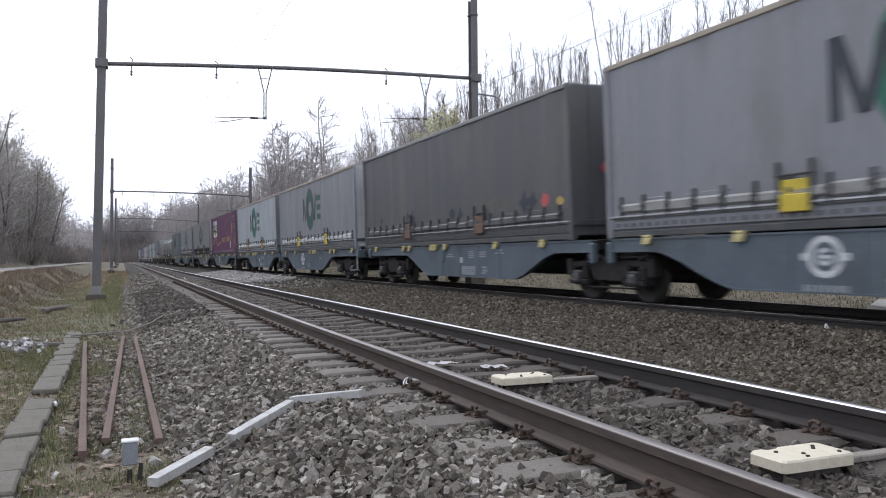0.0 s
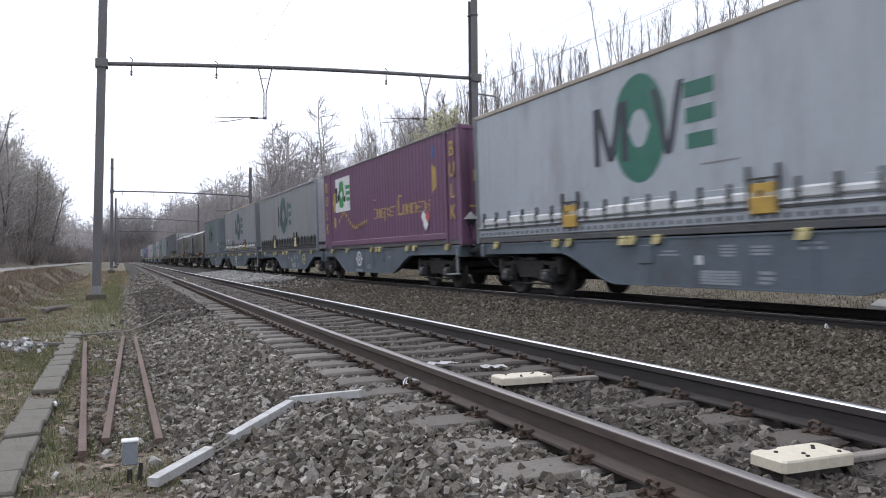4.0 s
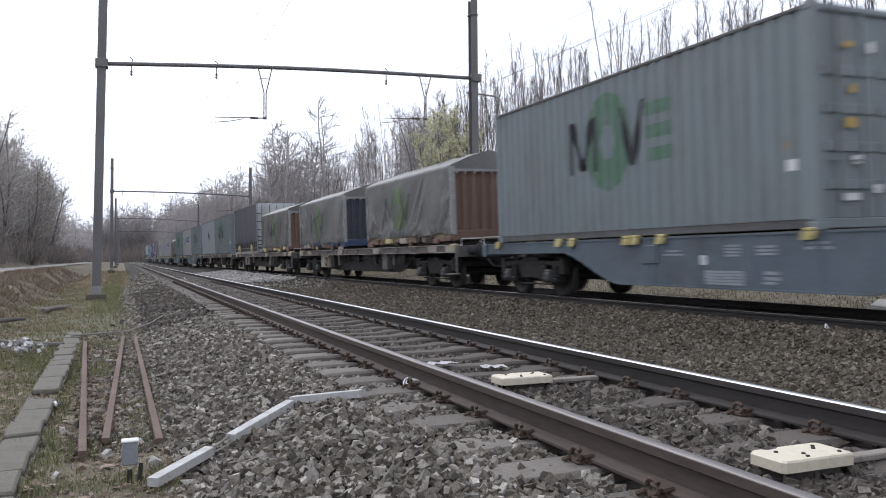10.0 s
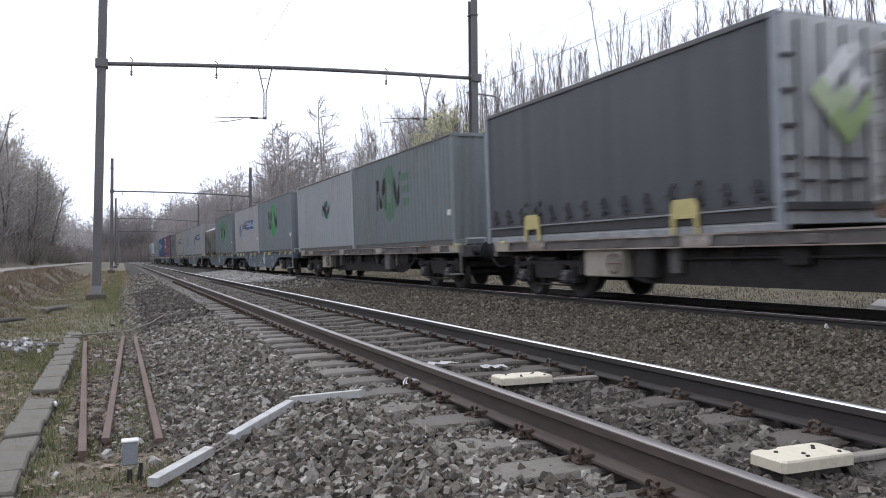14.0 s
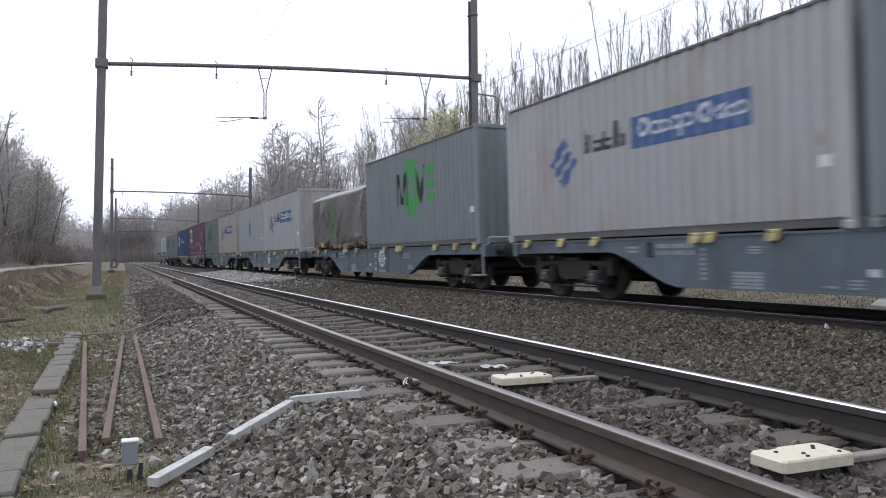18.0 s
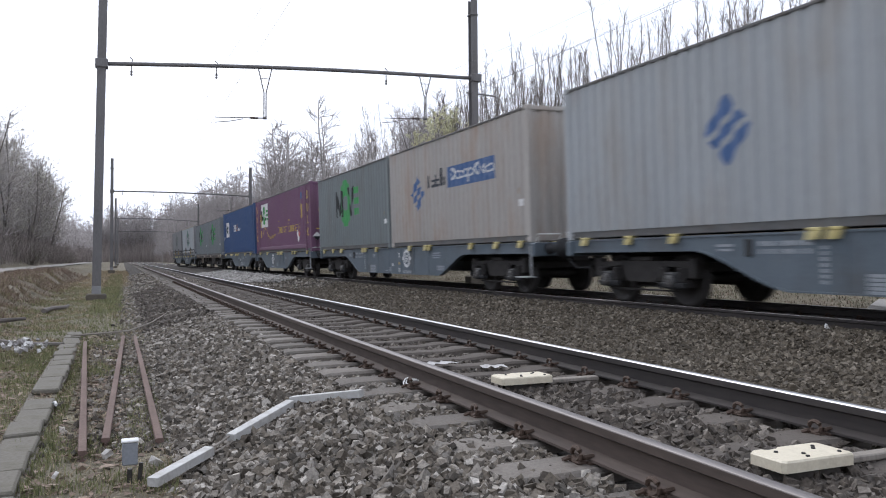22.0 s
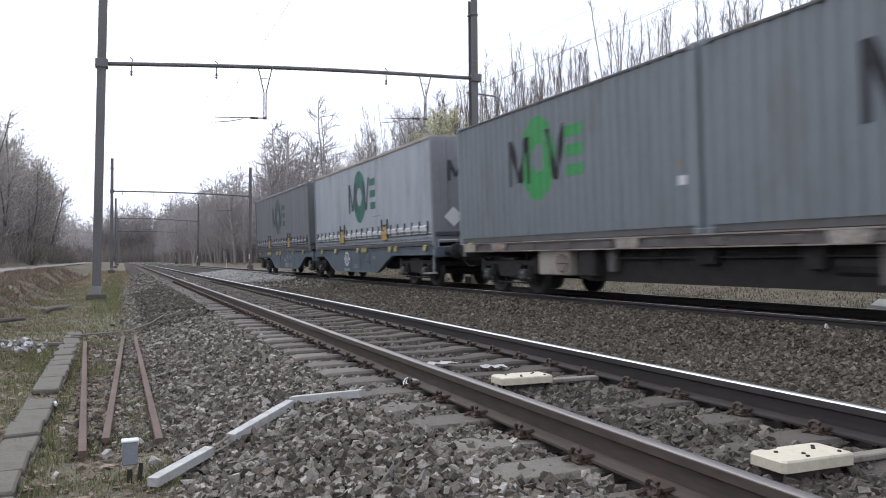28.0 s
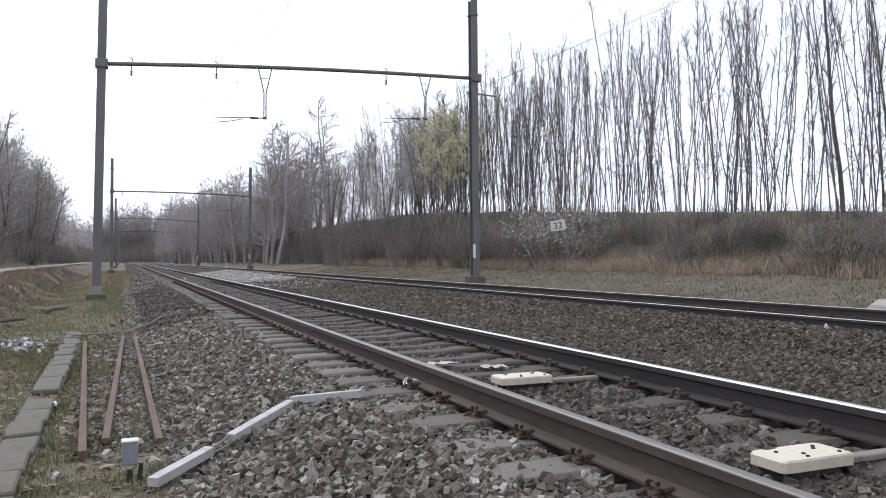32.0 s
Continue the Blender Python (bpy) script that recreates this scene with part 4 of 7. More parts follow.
def disc_bands(cy, cz, r1, r0, e=1.0):
    def half(y, r):
        return math.sqrt(max(0.0, r * r - ((y - cy) / e) ** 2))
    return [(cy - r1 * e, cy + r1 * e, lambda y: cz + half(y, r0), lambda y: cz + half(y, r1)), (cy - r1 * e, cy + r1 * e, lambda y: cz - half(y, r1), lambda y: cz - half(y, r0))]


def emblem(load, profile, rear, z, size, green, dark, tail=True):
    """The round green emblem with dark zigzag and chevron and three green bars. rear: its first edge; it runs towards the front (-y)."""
    k = size
    part("emblem_ring", printed(profile, disc_bands(rear - 1.27 * k, z, 0.97 * k, 0.34 * k, 0.76)), green, load, "green printed ring")
    s = []
    h = 0.55 * k
    y = rear
    s += [stroke(y, z + h, y, z - h, 0.17 * k), stroke(y - 0.05 * k, z + h, y - 0.42 * k, z - h * 0.9, 0.18 * k), stroke(y - 0.80 * k, z + h, y - 0.44 * k, z - h * 0.9, 0.18 * k), stroke(y - 0.87 * k, z + h, y - 0.87 * k, z - h, 0.17 * k)]
    s += [stroke(y - 1.72 * k, z + h * 1.1, y - 2.02 * k, z - h, 0.16 * k), stroke(y - 2.38 * k, z + h * 1.15, y - 2.07 * k, z - h, 0.16 * k)]
    prof2 = [(yy, xx - 0.004) for yy, xx in profile]
    part("emblem_zigzag", printed(prof2, s[:4]), dark, load, "dark printed zigzag")
    part("emblem_chevron", printed(prof2, s[4:]), dark, load, "dark printed chevron")
    if tail:
        for v in (0.3, -0.12, -0.54):
            part("emblem_bar", printed(profile, [block(y - (2.47 - 0.06 * v) * k, y - 3.12 * k, z + v * k, z + (v + 0.25) * k)]), green, load, "green printed bar")


def box_frame(load, length, height, mat, front_doors=False, doors_mat=None, prof=None):
    """Corrugated steel box: walls, roof, floor, posts, rails, castings, ends."""
    prof = prof or ribs(length)
    for side in (-1, 1):
        part("side_wall", wall(prof, 0.16, height - 0.08, side), mat, load, "corrugated steel side wall")
        b = Build()
        b.box(min(side * 1.1, side * 1.215), max(side * 1.1, side * 1.215), -length / 2 + 0.02, length / 2 - 0.02, 0.03, 0.17, 0.01)
        # Shade below the overhanging wall is put into this rail's colour.
        part("bottom_rail", b, BOTTOM_RAIL, load, "grey bottom rail, grime and shade in its colour")
        b = Build()
        b.box(min(side * 1.17, side * 1.257), max(side * 1.17, side * 1.257), -length / 2 + 0.02, length / 2 - 0.02, height - 0.085, height - 0.03, 0.012)
        part("top_rail", b, BOTTOM_RAIL, load, "grimy scuffed top rail")
    b = Build()
    n = int(length / 0.42)
    v, f = [], []
    for k in range(n * 2 + 1):
        y = -length / 2 + 0.1 + (length - 0.2) * k / (n * 2)
        z = height - 0.05 + (0.025 if k % 2 else 0)
        v += [(-1.2, y, z), (1.2, y, z)]
    f = [(2 * k, 2 * k + 1, 2 * k + 3, 2 * k + 2) for k in range(n * 2)]
    b.add(v, f)
    part("roof", b, mat, load, "corrugated roof")
    b = Build()
    b.box(-1.15, 1.15, -length / 2 + 0.1, length / 2 - 0.1, 0.05, 0.14)
    part("floor_frame", b, UNDER, load)
    for sx in (-1, 1):
        for sy in (-1, 1):
            p = Build()
            p.box(min(sx * 1.13, sx * 1.262), max(sx * 1.13, sx * 1.262), min(sy * (length / 2 - 0.13), sy * length / 2), max(sy * (length / 2 - 0.13), sy * length / 2), 0.0, height, 0.012)
            post = part("corner_post", p, mat, load)
            for z in (0.0, height - 0.115):
                c = Build()
                c.box(min(sx * 1.1, sx * 1.268), max(sx * 1.1, sx * 1.268), min(sy * (length / 2 - 0.17), sy * (length / 2 + 0.006)), max(sy * (length / 2 - 0.17), sy * (length / 2 + 0.006)), z, z + 0.118, 0.012)
                part("corner_casting", c, mat, post)
    for sy in (-1, 1):
        e = length / 2 * sy
        doors = front_doors and sy < 0
        if doors:
            for s in (-1, 1):
                d = Build()
                d.box(min(s * 0.01, s * 1.13), max(s * 0.01, s * 1.13), e + 0.05, e + 0.1, 0.16, height - 0.12, 0.01)
                door = part("door", d, doors_mat or mat, load, "ribbed container door")
                for z in (0.62, 1.14, 1.66, 2.18):
                    d = Build()
                    d.box(min(s * 0.06, s * 1.08), max(s * 0.06, s * 1.08), e + 0.02, e + 0.05, z - 0.07, z + 0.07, 0.01)
                    part("door_rib", d, doors_mat or mat, door)
                for x in (0.33, 0.82):
                    q = Build()
                    q.tube([(s * x, e + 0.0, 0.12), (s * x, e + 0.0, height - 0.1)], 0.019, 6)
                    q.tube([(s * x, e + 0.0, 0.95), (s * (x + 0.22), e - 0.02, 0.95)], 0.014, 5)
                    part("lock_rod", q, mat, door)
        else:
            n = 8
            prof_e = []
            for k in range(n):
                a = -1.13 + 2.26 * k / n
                p = 2.26 / n
                prof_e += [(a, 0), (a + p * 0.3, 0), (a + p * 0.5, 0.04), (a + p * 0.8, 0.04)]
            prof_e.append((1.13, 0))
            q = Build()
            for z in (0.12, height - 0.1):
                q.v += [(x, e - sy * (0.03 + dd), z) for x, dd in prof_e]
            m = len(prof_e)
            q.f += [(i, i + 1, m + i + 1, m + i) for i in range(m - 1)]
            part("end_wall", q, doors_mat or mat, load, "corrugated end wall")
        for za, zb in ((height - 0.12, height - 0.02), (0.02, 0.16)):
            q = Build()
            q.box(-1.13, 1.13, min(e, e - 0.1 * sy), max(e, e - 0.1 * sy), za, zb, 0.012)
            part("end_rail", q, mat, load)
    return prof


def small_marks(load, prof, length, height, rnd):
    """Small worn labels near the front end of a box."""
    y = -length / 2 + 0.43
    part("label_plate", printed(prof, [block(y - 0.07, y + 0.07, 0.84, 1.0)]), WHITE, load, "small white label")
    part("rust_scar", printed(prof, [(y + 0.02, y + 0.1, lambda q: 1.12 + 0.05 * math.sin(q * 40), lambda q: 1.3 + 0.06 * math.sin(q * 31))]), AMBER_FADED, load, "small rust-brown scar")


def steel_box(length, height, mat, label, category="container", doors=False, end_mat=None):
    load = thing("container", label, category, "load units on the train")
    prof = box_frame(load, length, height, mat, doors, end_mat)
    return load, prof


def placard(load, y, z, size, mat, x=-1.27):
    b = Build()
    b.prism([(y, z + size), (y + size, z), (y, z - size), (y - size, z)], x - 0.004, x, "x")
    part("placard", b, mat, load, "diamond-shaped hazard placard")


def curtain_unit(length, mat, label, seed, pads=AMBER, end_mat=None, dark_rave=False, roof=None, height=3.24, hem=None, door_bars=False):
    """Swap body with side curtains, buckled to a low rave."""
    load = thing("curtain_swap_body", label, "swap body", "load units on the train")
    prof = wave(length, seed)
    rave = 0.68 if not door_bars else 0.42
    for side in (-1, 1):
        part("curtain", wall(prof, rave, height - 0.09, side, 0.02), mat, load, "slack side curtain")
        b = Build()
        b.box(min(side * 1.16, side * 1.262), max(side * 1.16, side * 1.262), -length / 2, length / 2, height - 0.1, height, 0.015)
        part("roof_rail", b, roof or ROOF_EDGE, load, "pale roof edge")
        b = Build()
        b.box(min(side * 1.15, side * 1.235), max(side * 1.15, side * 1.235), -length / 2 + 0.05, length / 2 - 0.05, 0.16, rave + 0.02, 0.01)
        part("rave", b, mat if not dark_rave else STRAP, load, "low side rave")
        b = Build()
        b.box(min(side * 1.1, side * 1.24), max(side * 1.1, side * 1.24), -length / 2 + 0.02, length / 2 - 0.02, 0.02, 0.13, 0.01)
        b.box(min(side * 1.1, side * 1.215), max(side * 1.1, side * 1.215), -length / 2 + 0.02, length / 2 - 0.02, 0.12, 0.36, 0.006)
        b.box(min(side * 1.2, side * 1.265), max(side * 1.2, side * 1.265), -length / 2 + 0.1, length / 2 - 0.1, 0.345, 0.375)
        for k in range(0 if door_bars else int(length / 0.22)):
            y = -length / 2 + 0.3 + k * 0.22
            if y < length / 2 - 0.3:
                b.box(min(side * 1.235, side * 1.252), max(side * 1.235, side * 1.252), y - 0.035, y + 0.035, 0.2, 0.27)
        part("bottom_rail", b, CHASSIS if not door_bars else STEP, load)
        b = Build()
        b.box(min(side * 1.23, side * 1.272), max(side * 1.23, side * 1.272), -length / 2 + 0.1, length / 2 - 0.1, 0.385, 0.41)
        part("hem_rail", b, GALVA if not dark_rave else CHASSIS, load, "thin bright rail under the curtain hem")
        n = int(length / 0.62)
        for k in range(n):
            y = -length / 2 + 0.45 + (length - 0.9) * k / (n - 1)
            q = Build()
            if door_bars:
                lo, hi = min(side * 1.25, side * 1.285), max(side * 1.25, side * 1.285)
                q.prism([(y - 0.15, 0.5), (y - 0.12, 0.47), (y + 0.13, 0.66), (y + 0.1, 0.7)], lo, hi, "x")
                q.box(lo, hi, y - 0.018, y + 0.018, 0.42, 0.78)
                q.box(lo - 0.01, hi + 0.01, y - 0.05, y + 0.05, 0.58, 0.65, 0.008)
            else:
                q.box(min(side * 1.24, side * 1.275), max(side * 1.24, side * 1.275), y - 0.026, y + 0.026, 0.34, 0.76)
                q.box(min(side * 1.24, side * 1.295), max(side * 1.24, side * 1.295), y - 0.045, y + 0.045, 0.54, 0.62, 0.008)
            part("buckle_strap", q, STRAP, load)
    rnd = random.Random(seed + 5)
    for k in range(int(length / 0.62) - 1):
        a = -length / 2 + 0.53 + k * (length - 0.9) / (int(length / 0.62) - 1)
        c = a + (length - 0.9) / (int(length / 0.62) - 1) - 0.16
        if not dark_rave:
            q = Build()
            q.box(-1.29, -1.225, a - 0.04, c + 0.04, 0.43 + rnd.uniform(0, 0.03), 0.58 + rnd.uniform(0, 0.07), 0.032)
            part("curtain_hem", q, hem or ROLL, load, "rolled curtain hem")
    b = Build()
    b.box(-1.18, 1.18, -length / 2 + 0.03, length / 2 - 0.03, height - 0.05, height - 0.005)
    part("roof", b, roof or ROOF_EDGE, load, "pale sheet roof")
    b = Build()
    b.box(-1.12, 1.12, -length / 2 + 0.05, length / 2 - 0.05, 0.08, 0.2)
    part("floor_frame", b, UNDER, load)
    for sy in (-1, 1):
        e = sy * length / 2
        q = Build()
        q.box(-1.2, 1.2, min(e, e - 0.06 * sy), max(e, e - 0.06 * sy), 0.1, height - 0.03, 0.012)
        end = part("end_wall", q, end_mat or mat, load, "flat ribbed end wall")
        for x in (-0.75, -0.25, 0.25, 0.75):
            q = Build()
            q.box(x - 0.03, x + 0.03, min(e + 0.02 * sy, e), max(e + 0.02 * sy, e), 0.2, height - 0.12)
            part("rib", q, end_mat or mat, end)
        q = Build()
        q.box(-1.22, 1.22, min(e + 0.05 * sy, e), max(e + 0.05 * sy, e), 0.3, 0.42, 0.01)
        part("bumper_plate", q, CHASSIS, end, "dark plate across the end wall")
        for sx in (-1, 1):
            p = Build()
            p.box(min(sx * 1.15, sx * 1.268), max(sx * 1.15, sx * 1.268), min(e, e - 0.14 * sy), max(e, e - 0.14 * sy), 0.0, height - 0.02, 0.012)
            part("corner_post", p, BOX_GREY if end_mat is S_ENDPALE else end_mat or mat, load)
    if door_bars:
        e = -length / 2 - 0.02
        for x in (-0.95, -0.45, 0.0, 0.45, 0.95):
            q = Build()
            q.tube([(x, e - 0.015, 0.3), (x, e - 0.015, height - 0.15)], 0.022, 6)
            part("lock_rod", q, CHASSIS, load, "dark door rod")
        for z in (0.55, 0.8, 1.05, 1.5, 2.0, 2.5):
            q = Build()
            q.box(-1.26, -1.02, e - 0.03, e, z - 0.03, z + 0.03, 0.006)
            part("hinge", q, CHASSIS, load, "dark door hinge")
    if pads:
        for y in (length * (0.257 if door_bars else 0.18), -2.57 if door_bars else -length * 0.19):
            p = Build()
            if door_bars:
                p.prism([(y - 0.33, 0.02), (y - 0.26, 0.02), (y - 0.22, 0.28), (y + 0.22, 0.28), (y + 0.26, 0.02), (y + 0.33, 0.02), (y + 0.3, 0.6), (y - 0.3, 0.6)], -1.30, -1.262, "x")
            else:
                p.box(-1.30, -1.262, y - 0.25, y + 0.25, 0.27, 0.52, 0.012)
                p.box(-1.29, -1.262, y - 0.22, y + 0.22, 0.52, 0.72, 0.006)
            pad = part("lifting_pad", p, pads, load, "yellow pad that marks a lifting point")
            for s in (-0.27, 0.27):
                if door_bars:
                    continue
                p = Build()
                p.prism([(y + s - 0.028, 0.36), (y + s + 0.028, 0.36), (y + s * 1.06 + 0.022, 0.98), (y + s * 1.06 - 0.022, 0.98)], -1.3, -1.262, "x")
                part("pad_bracket", p, STRAP, pad, "dark upright bracket")
            p = Build()
            if door_bars:
                for s in (-0.3, 0.3):
                    p.box(-1.31, -1.26, y + s - 0.03, y + s + 0.03, 0.56, 0.66, 0.008)
                    p.box(-1.29, -1.26, y + s - 0.06, y + s + 0.06, 0.8, 0.9, 0.012)
                part("pad_clip", p, STRAP, pad, "dark clips over the pad")
            else:
                p.box(-1.3, -1.27, y - 0.33, y + 0.33, 0.77, 0.8, 0.006)
                part("pad_bar", p, STRAP, pad)
    return load, prof


def tarp_folds(seed, length):
    """Outward lift of the slack near side: a few slanted creases and a shallow belly between the bows."""
    rnd = random.Random(seed * 7 + 1)
    creases = []
    for k in range(15):
        slant = rnd.choice((-1, 1)) * rnd.uniform(0.3, 1.1)
        n = math.hypot(slant, 1.0)
        creases.append((rnd.uniform(-length / 2, length / 2), rnd.uniform(0.6, 1.9), slant / n, 1 / n, rnd.uniform(0.035, 0.08), rnd.uniform(0.02, 0.06), rnd.uniform(0.25, 0.8)))

    def lift(y, z):
        v = 0.03 * math.sin(2.2 * y + seed) * math.sin(math.pi * min(1, max(0, (z - 0.3) / 1.8)))
        v += 0.02 * noise.noise(Vector((y * 1.4, z * 1.4, seed * 3.0)))
        for cy, cz, dy, dz, w, h, reach in creases:
            off = (y - cy) * dz - (z - cz) * dy
            run = (y - cy) * dy + (z - cz) * dz
            v += h * math.exp(-(off / w) ** 2 - (run / reach) ** 2)
        low = max(0.0, 1 - (z - 0.3) / 0.55)
        v += low * (0.07 * abs(noise.noise(Vector((y * 2.6, z * 3.0, seed * 5.0)))) + 0.035 * noise.noise(Vector((y * 7, z * 7, seed))))
        end = max(0.0, 1 - (length / 2 - abs(y)) / 0.9)
        v += end * 0.05 * noise.noise(Vector((y * 4, z * 3.5, seed * 2.0)))
        return v
    return lift


def on_tarp(lift, bands, proud=0.006):
    """Print that follows the slack side of a tarpaulin."""
    b = Build()
    for y0, y1, low, high in bands:
        n, m = max(3, int((y1 - y0) / 0.03)), 8
        base = len(b.v)
        for i in range(n + 1):
            y = y0 + (y1 - y0) * i / n
            for j in range(m + 1):
                z = low(y) + (high(y) - low(y)) * j / m
                b.v.append((-1.25 - lift(y, z) - proud, y, z))
        for i in range(n):
            for j in range(m):
                k = base + i * (m + 1) + j
                b.f.append((k, k + 1, k + m + 2, k + m + 1))
    return b


def tarp_unit(length, cover, steel, seed, skirt, rail=None):
    """Open steel box under a pitched tarpaulin, its front end wall bare."""
    load = thing("tarpaulin_container", "open steel container under a sagging grey tarpaulin hood", "container", "load units on the train")
    rnd = random.Random(seed)
    eave, ridge = 2.24, 2.66
    lift = tarp_folds(seed, length)
    ny, nz = 170, 26
    b = Build()
    for k in range(ny + 1):
        y = -length / 2 - 0.02 + (length + 0.04) * k / ny
        slack = 0.05 * math.sin(math.pi * (y / 1.25 + seed * 0.3)) ** 2 + 0.02 * noise.noise(Vector((y * 2.0, seed, 0)))
        hem = 0.33 + 0.09 * noise.noise(Vector((y * 0.9, seed * 2.0, 5.0))) + 0.05 * noise.noise(Vector((y * 5, seed * 2.0, 1.0)))
        row = [(-1.25 - lift(y, hem + (eave - hem) * j / nz) * (1 if j < nz else 0.5), y, hem + (eave - 0.02 - hem) * j / nz) for j in range(nz + 1)]
        for u in (0.06, 0.2, 0.4, 0.6, 0.8, 0.92, 1.0, 1.08, 1.2, 1.4, 1.6, 1.8, 1.94):
            rise = 1 - abs(1 - u) ** 1.25
            row.append((-1.24 + 1.24 * u, y, eave + 0.025 * math.exp(-((math.sin(y * 2.3 + seed) * 0.8 + u - 0.5) / 0.12) ** 2) + (ridge - eave) * rise - slack * math.sin(math.pi * u / 2) - 0.02 * noise.noise(Vector((u * 3, y * 3, seed)))))
        row += [(1.25, y, eave - 0.02), (1.255, y, 1.2), (1.25, y, hem)]
        b.v += row
        m = len(row)
    b.f = [(k * m + i, k * m + i + 1, (k + 1) * m + i + 1, (k + 1) * m + i) for k in range(ny) for i in range(m - 1)]
    part("tarpaulin", b, cover, load, "slack tarpaulin with slanted creases", smooth=True)
    for sy in (-1, 1):
        e = sy * (length / 2 + 0.015)
        g = Build()
        top = [(-1.245, eave - 0.03)]
        for k in range(1, 12):
            u = 2 * k / 12
            top.append((-1.24 + 1.24 * u, eave + (ridge - eave) * (1 - abs(1 - u) ** 1.25) - 0.02))
        top.append((1.245, eave - 0.03))
        g.prism(top + [(1.2, eave - 0.14), (-1.2, eave - 0.14)], min(e, e - 0.012 * sy), max(e, e - 0.012 * sy), "y")
        gable = part("gable_flap", g, cover, load, "tarpaulin gable over the end wall")
        h = Build()
        h.box(-1.2, 1.2, min(e, e + 0.012 * sy), max(e, e + 0.012 * sy), eave - 0.2, eave - 0.13)
        part("top_hem", h, HEM, gable, "pale hem with eyelets")
        for k in range(9):
            h = Build()
            h.box(-1.1 + k * 0.27, -1.05 + k * 0.27, min(e, e + 0.02 * sy), max(e, e + 0.02 * sy), eave - 0.26, eave - 0.18)
            part("hem_loop", h, HEM, gable)
        for s in (-1, 1):
            h = Build()
            h.box(min(s * 1.13, s * 1.255), max(s * 1.13, s * 1.255), min(e, e + 0.012 * sy), max(e, e + 0.012 * sy), 0.3, eave - 0.06)
            h.box(min(s * 1.25, s * 1.262), max(s * 1.25, s * 1.262), min(e, e - 0.12 * sy), max(e, e - 0.12 * sy), 0.34, eave - 0.1)
            strip = part("side_hem", h, HEM, gable, "pale hem with eyelets")
            for k in range(10):
                q = Build()
                q.box(min(s * 1.262, s * 1.266), max(s * 1.262, s * 1.266), e - 0.075 * sy - 0.016, e - 0.075 * sy + 0.016, 0.45 + k * 0.16, 0.48 + k * 0.16)
                part("eyelet", q, BOLT, gable)
        w = Build()
        n = 8
        v = []
        for k in range(n):
            a, p = -1.18 + 2.36 * k / n, 2.36 / n
            v += [(a, 0.0), (a + p * 0.35, 0.0), (a + p * 0.5, 0.06), (a + p * 0.85, 0.06)]
        v.append((1.18, 0.0))
        for z in (0.42, eave - 0.15):
            w.v += [(x, e - sy * (0.03 + d), z) for x, d in v]
        w.f = [(i, i + 1, len(v) + i + 1, len(v) + i) for i in range(len(v) - 1)]
        part("end_wall", w, steel, load, "corrugated steel end wall")
        q = Build()
        q.box(-1.24, 1.24, min(e, e - 0.12 * sy), max(e, e - 0.12 * sy), 0.14, 0.42, 0.015)
        part("end_rail", q, rail or steel, load)
    for side in (-1, 1):
        q = Build()
        q.box(min(side * 1.13, side * 1.225), max(side * 1.13, side * 1.225), -length / 2, length / 2, 0.12, 0.42, 0.012)
        base = part("bottom_rail", q, skirt, load, "worn bottom rail")
        for k in range(11):
            y = -length / 2 + 0.4 + (length - 0.8) * k / 10 + rnd.uniform(-0.12, 0.12)
            w = rnd.uniform(0.07, 0.3)
            q = Build()
            z = rnd.uniform(0.02, 0.16)
            q.box(min(side * 1.22, side * 1.29), max(side * 1.22, side * 1.29), y - w, y + w, z, z + rnd.uniform(0.1, 0.22), 0.008)
            part("lashing_bracket", q, rnd.choice((UNDER, UNDER, DECK_WOOD, STEEL_BROWN, YELLOW, FLANGE, BOX_CREAM)), base, "worn lashing bracket")
    q = Build()
    q.box(-1.13, 1.13, -length / 2 + 0.1, length / 2 - 0.1, 0.0, 0.2)
    part("floor_frame", q, UNDER, load)
    for k in range(7):
        y = -length / 2 + 0.4 + (length - 0.8) * k / 6
        q = Build()
        q.tube([(-1.285, y, 0.5), (-1.29, y + rnd.uniform(-0.15, 0.15), 0.1)], 0.008, 4)
        part("lashing_rope", q, STRAP, load)
    return load, lift


def tarp_print(load, lift, rear, z, k):
    """Worn emblem on a tarpaulin: green patch, dark zigzag and chevron."""
    h = 0.4 * k
    part("emblem_patch", on_tarp(lift, disc_bands(rear - 1.25 * k, z, 0.68 * k, 0.2 * k), 0.005), TARP_GREEN, load, "worn green printed ring")
    y = rear
    part("emblem_zigzag", on_tarp(lift, [stroke(y, z + h, y, z - h, 0.1 * k), stroke(y - 0.04 * k, z + h, y - 0.38 * k, z - h * 0.7, 0.11 * k), stroke(y - 0.72 * k, z + h, y - 0.38 * k, z - h * 0.7, 0.11 * k), stroke(y - 0.76 * k, z + h, y - 0.76 * k, z - h, 0.1 * k)], 0.009), TARP_DARK, load, "worn dark zigzag")
    part("emblem_chevron", on_tarp(lift, [stroke(y - 1.5 * k, z + h, y - 1.8 * k, z - h, 0.12 * k), stroke(y - 2.15 * k, z + h, y - 1.85 * k, z - h, 0.12 * k)], 0.009), TARP_DARK, load, "worn dark chevron")


LOADS = []       # (load, q at its middle)
WAGONS = []      # (wagon, q at its middle)


def put_load(load, front, rear):
    LOADS.append((load, (front + rear) / 2))
    return load


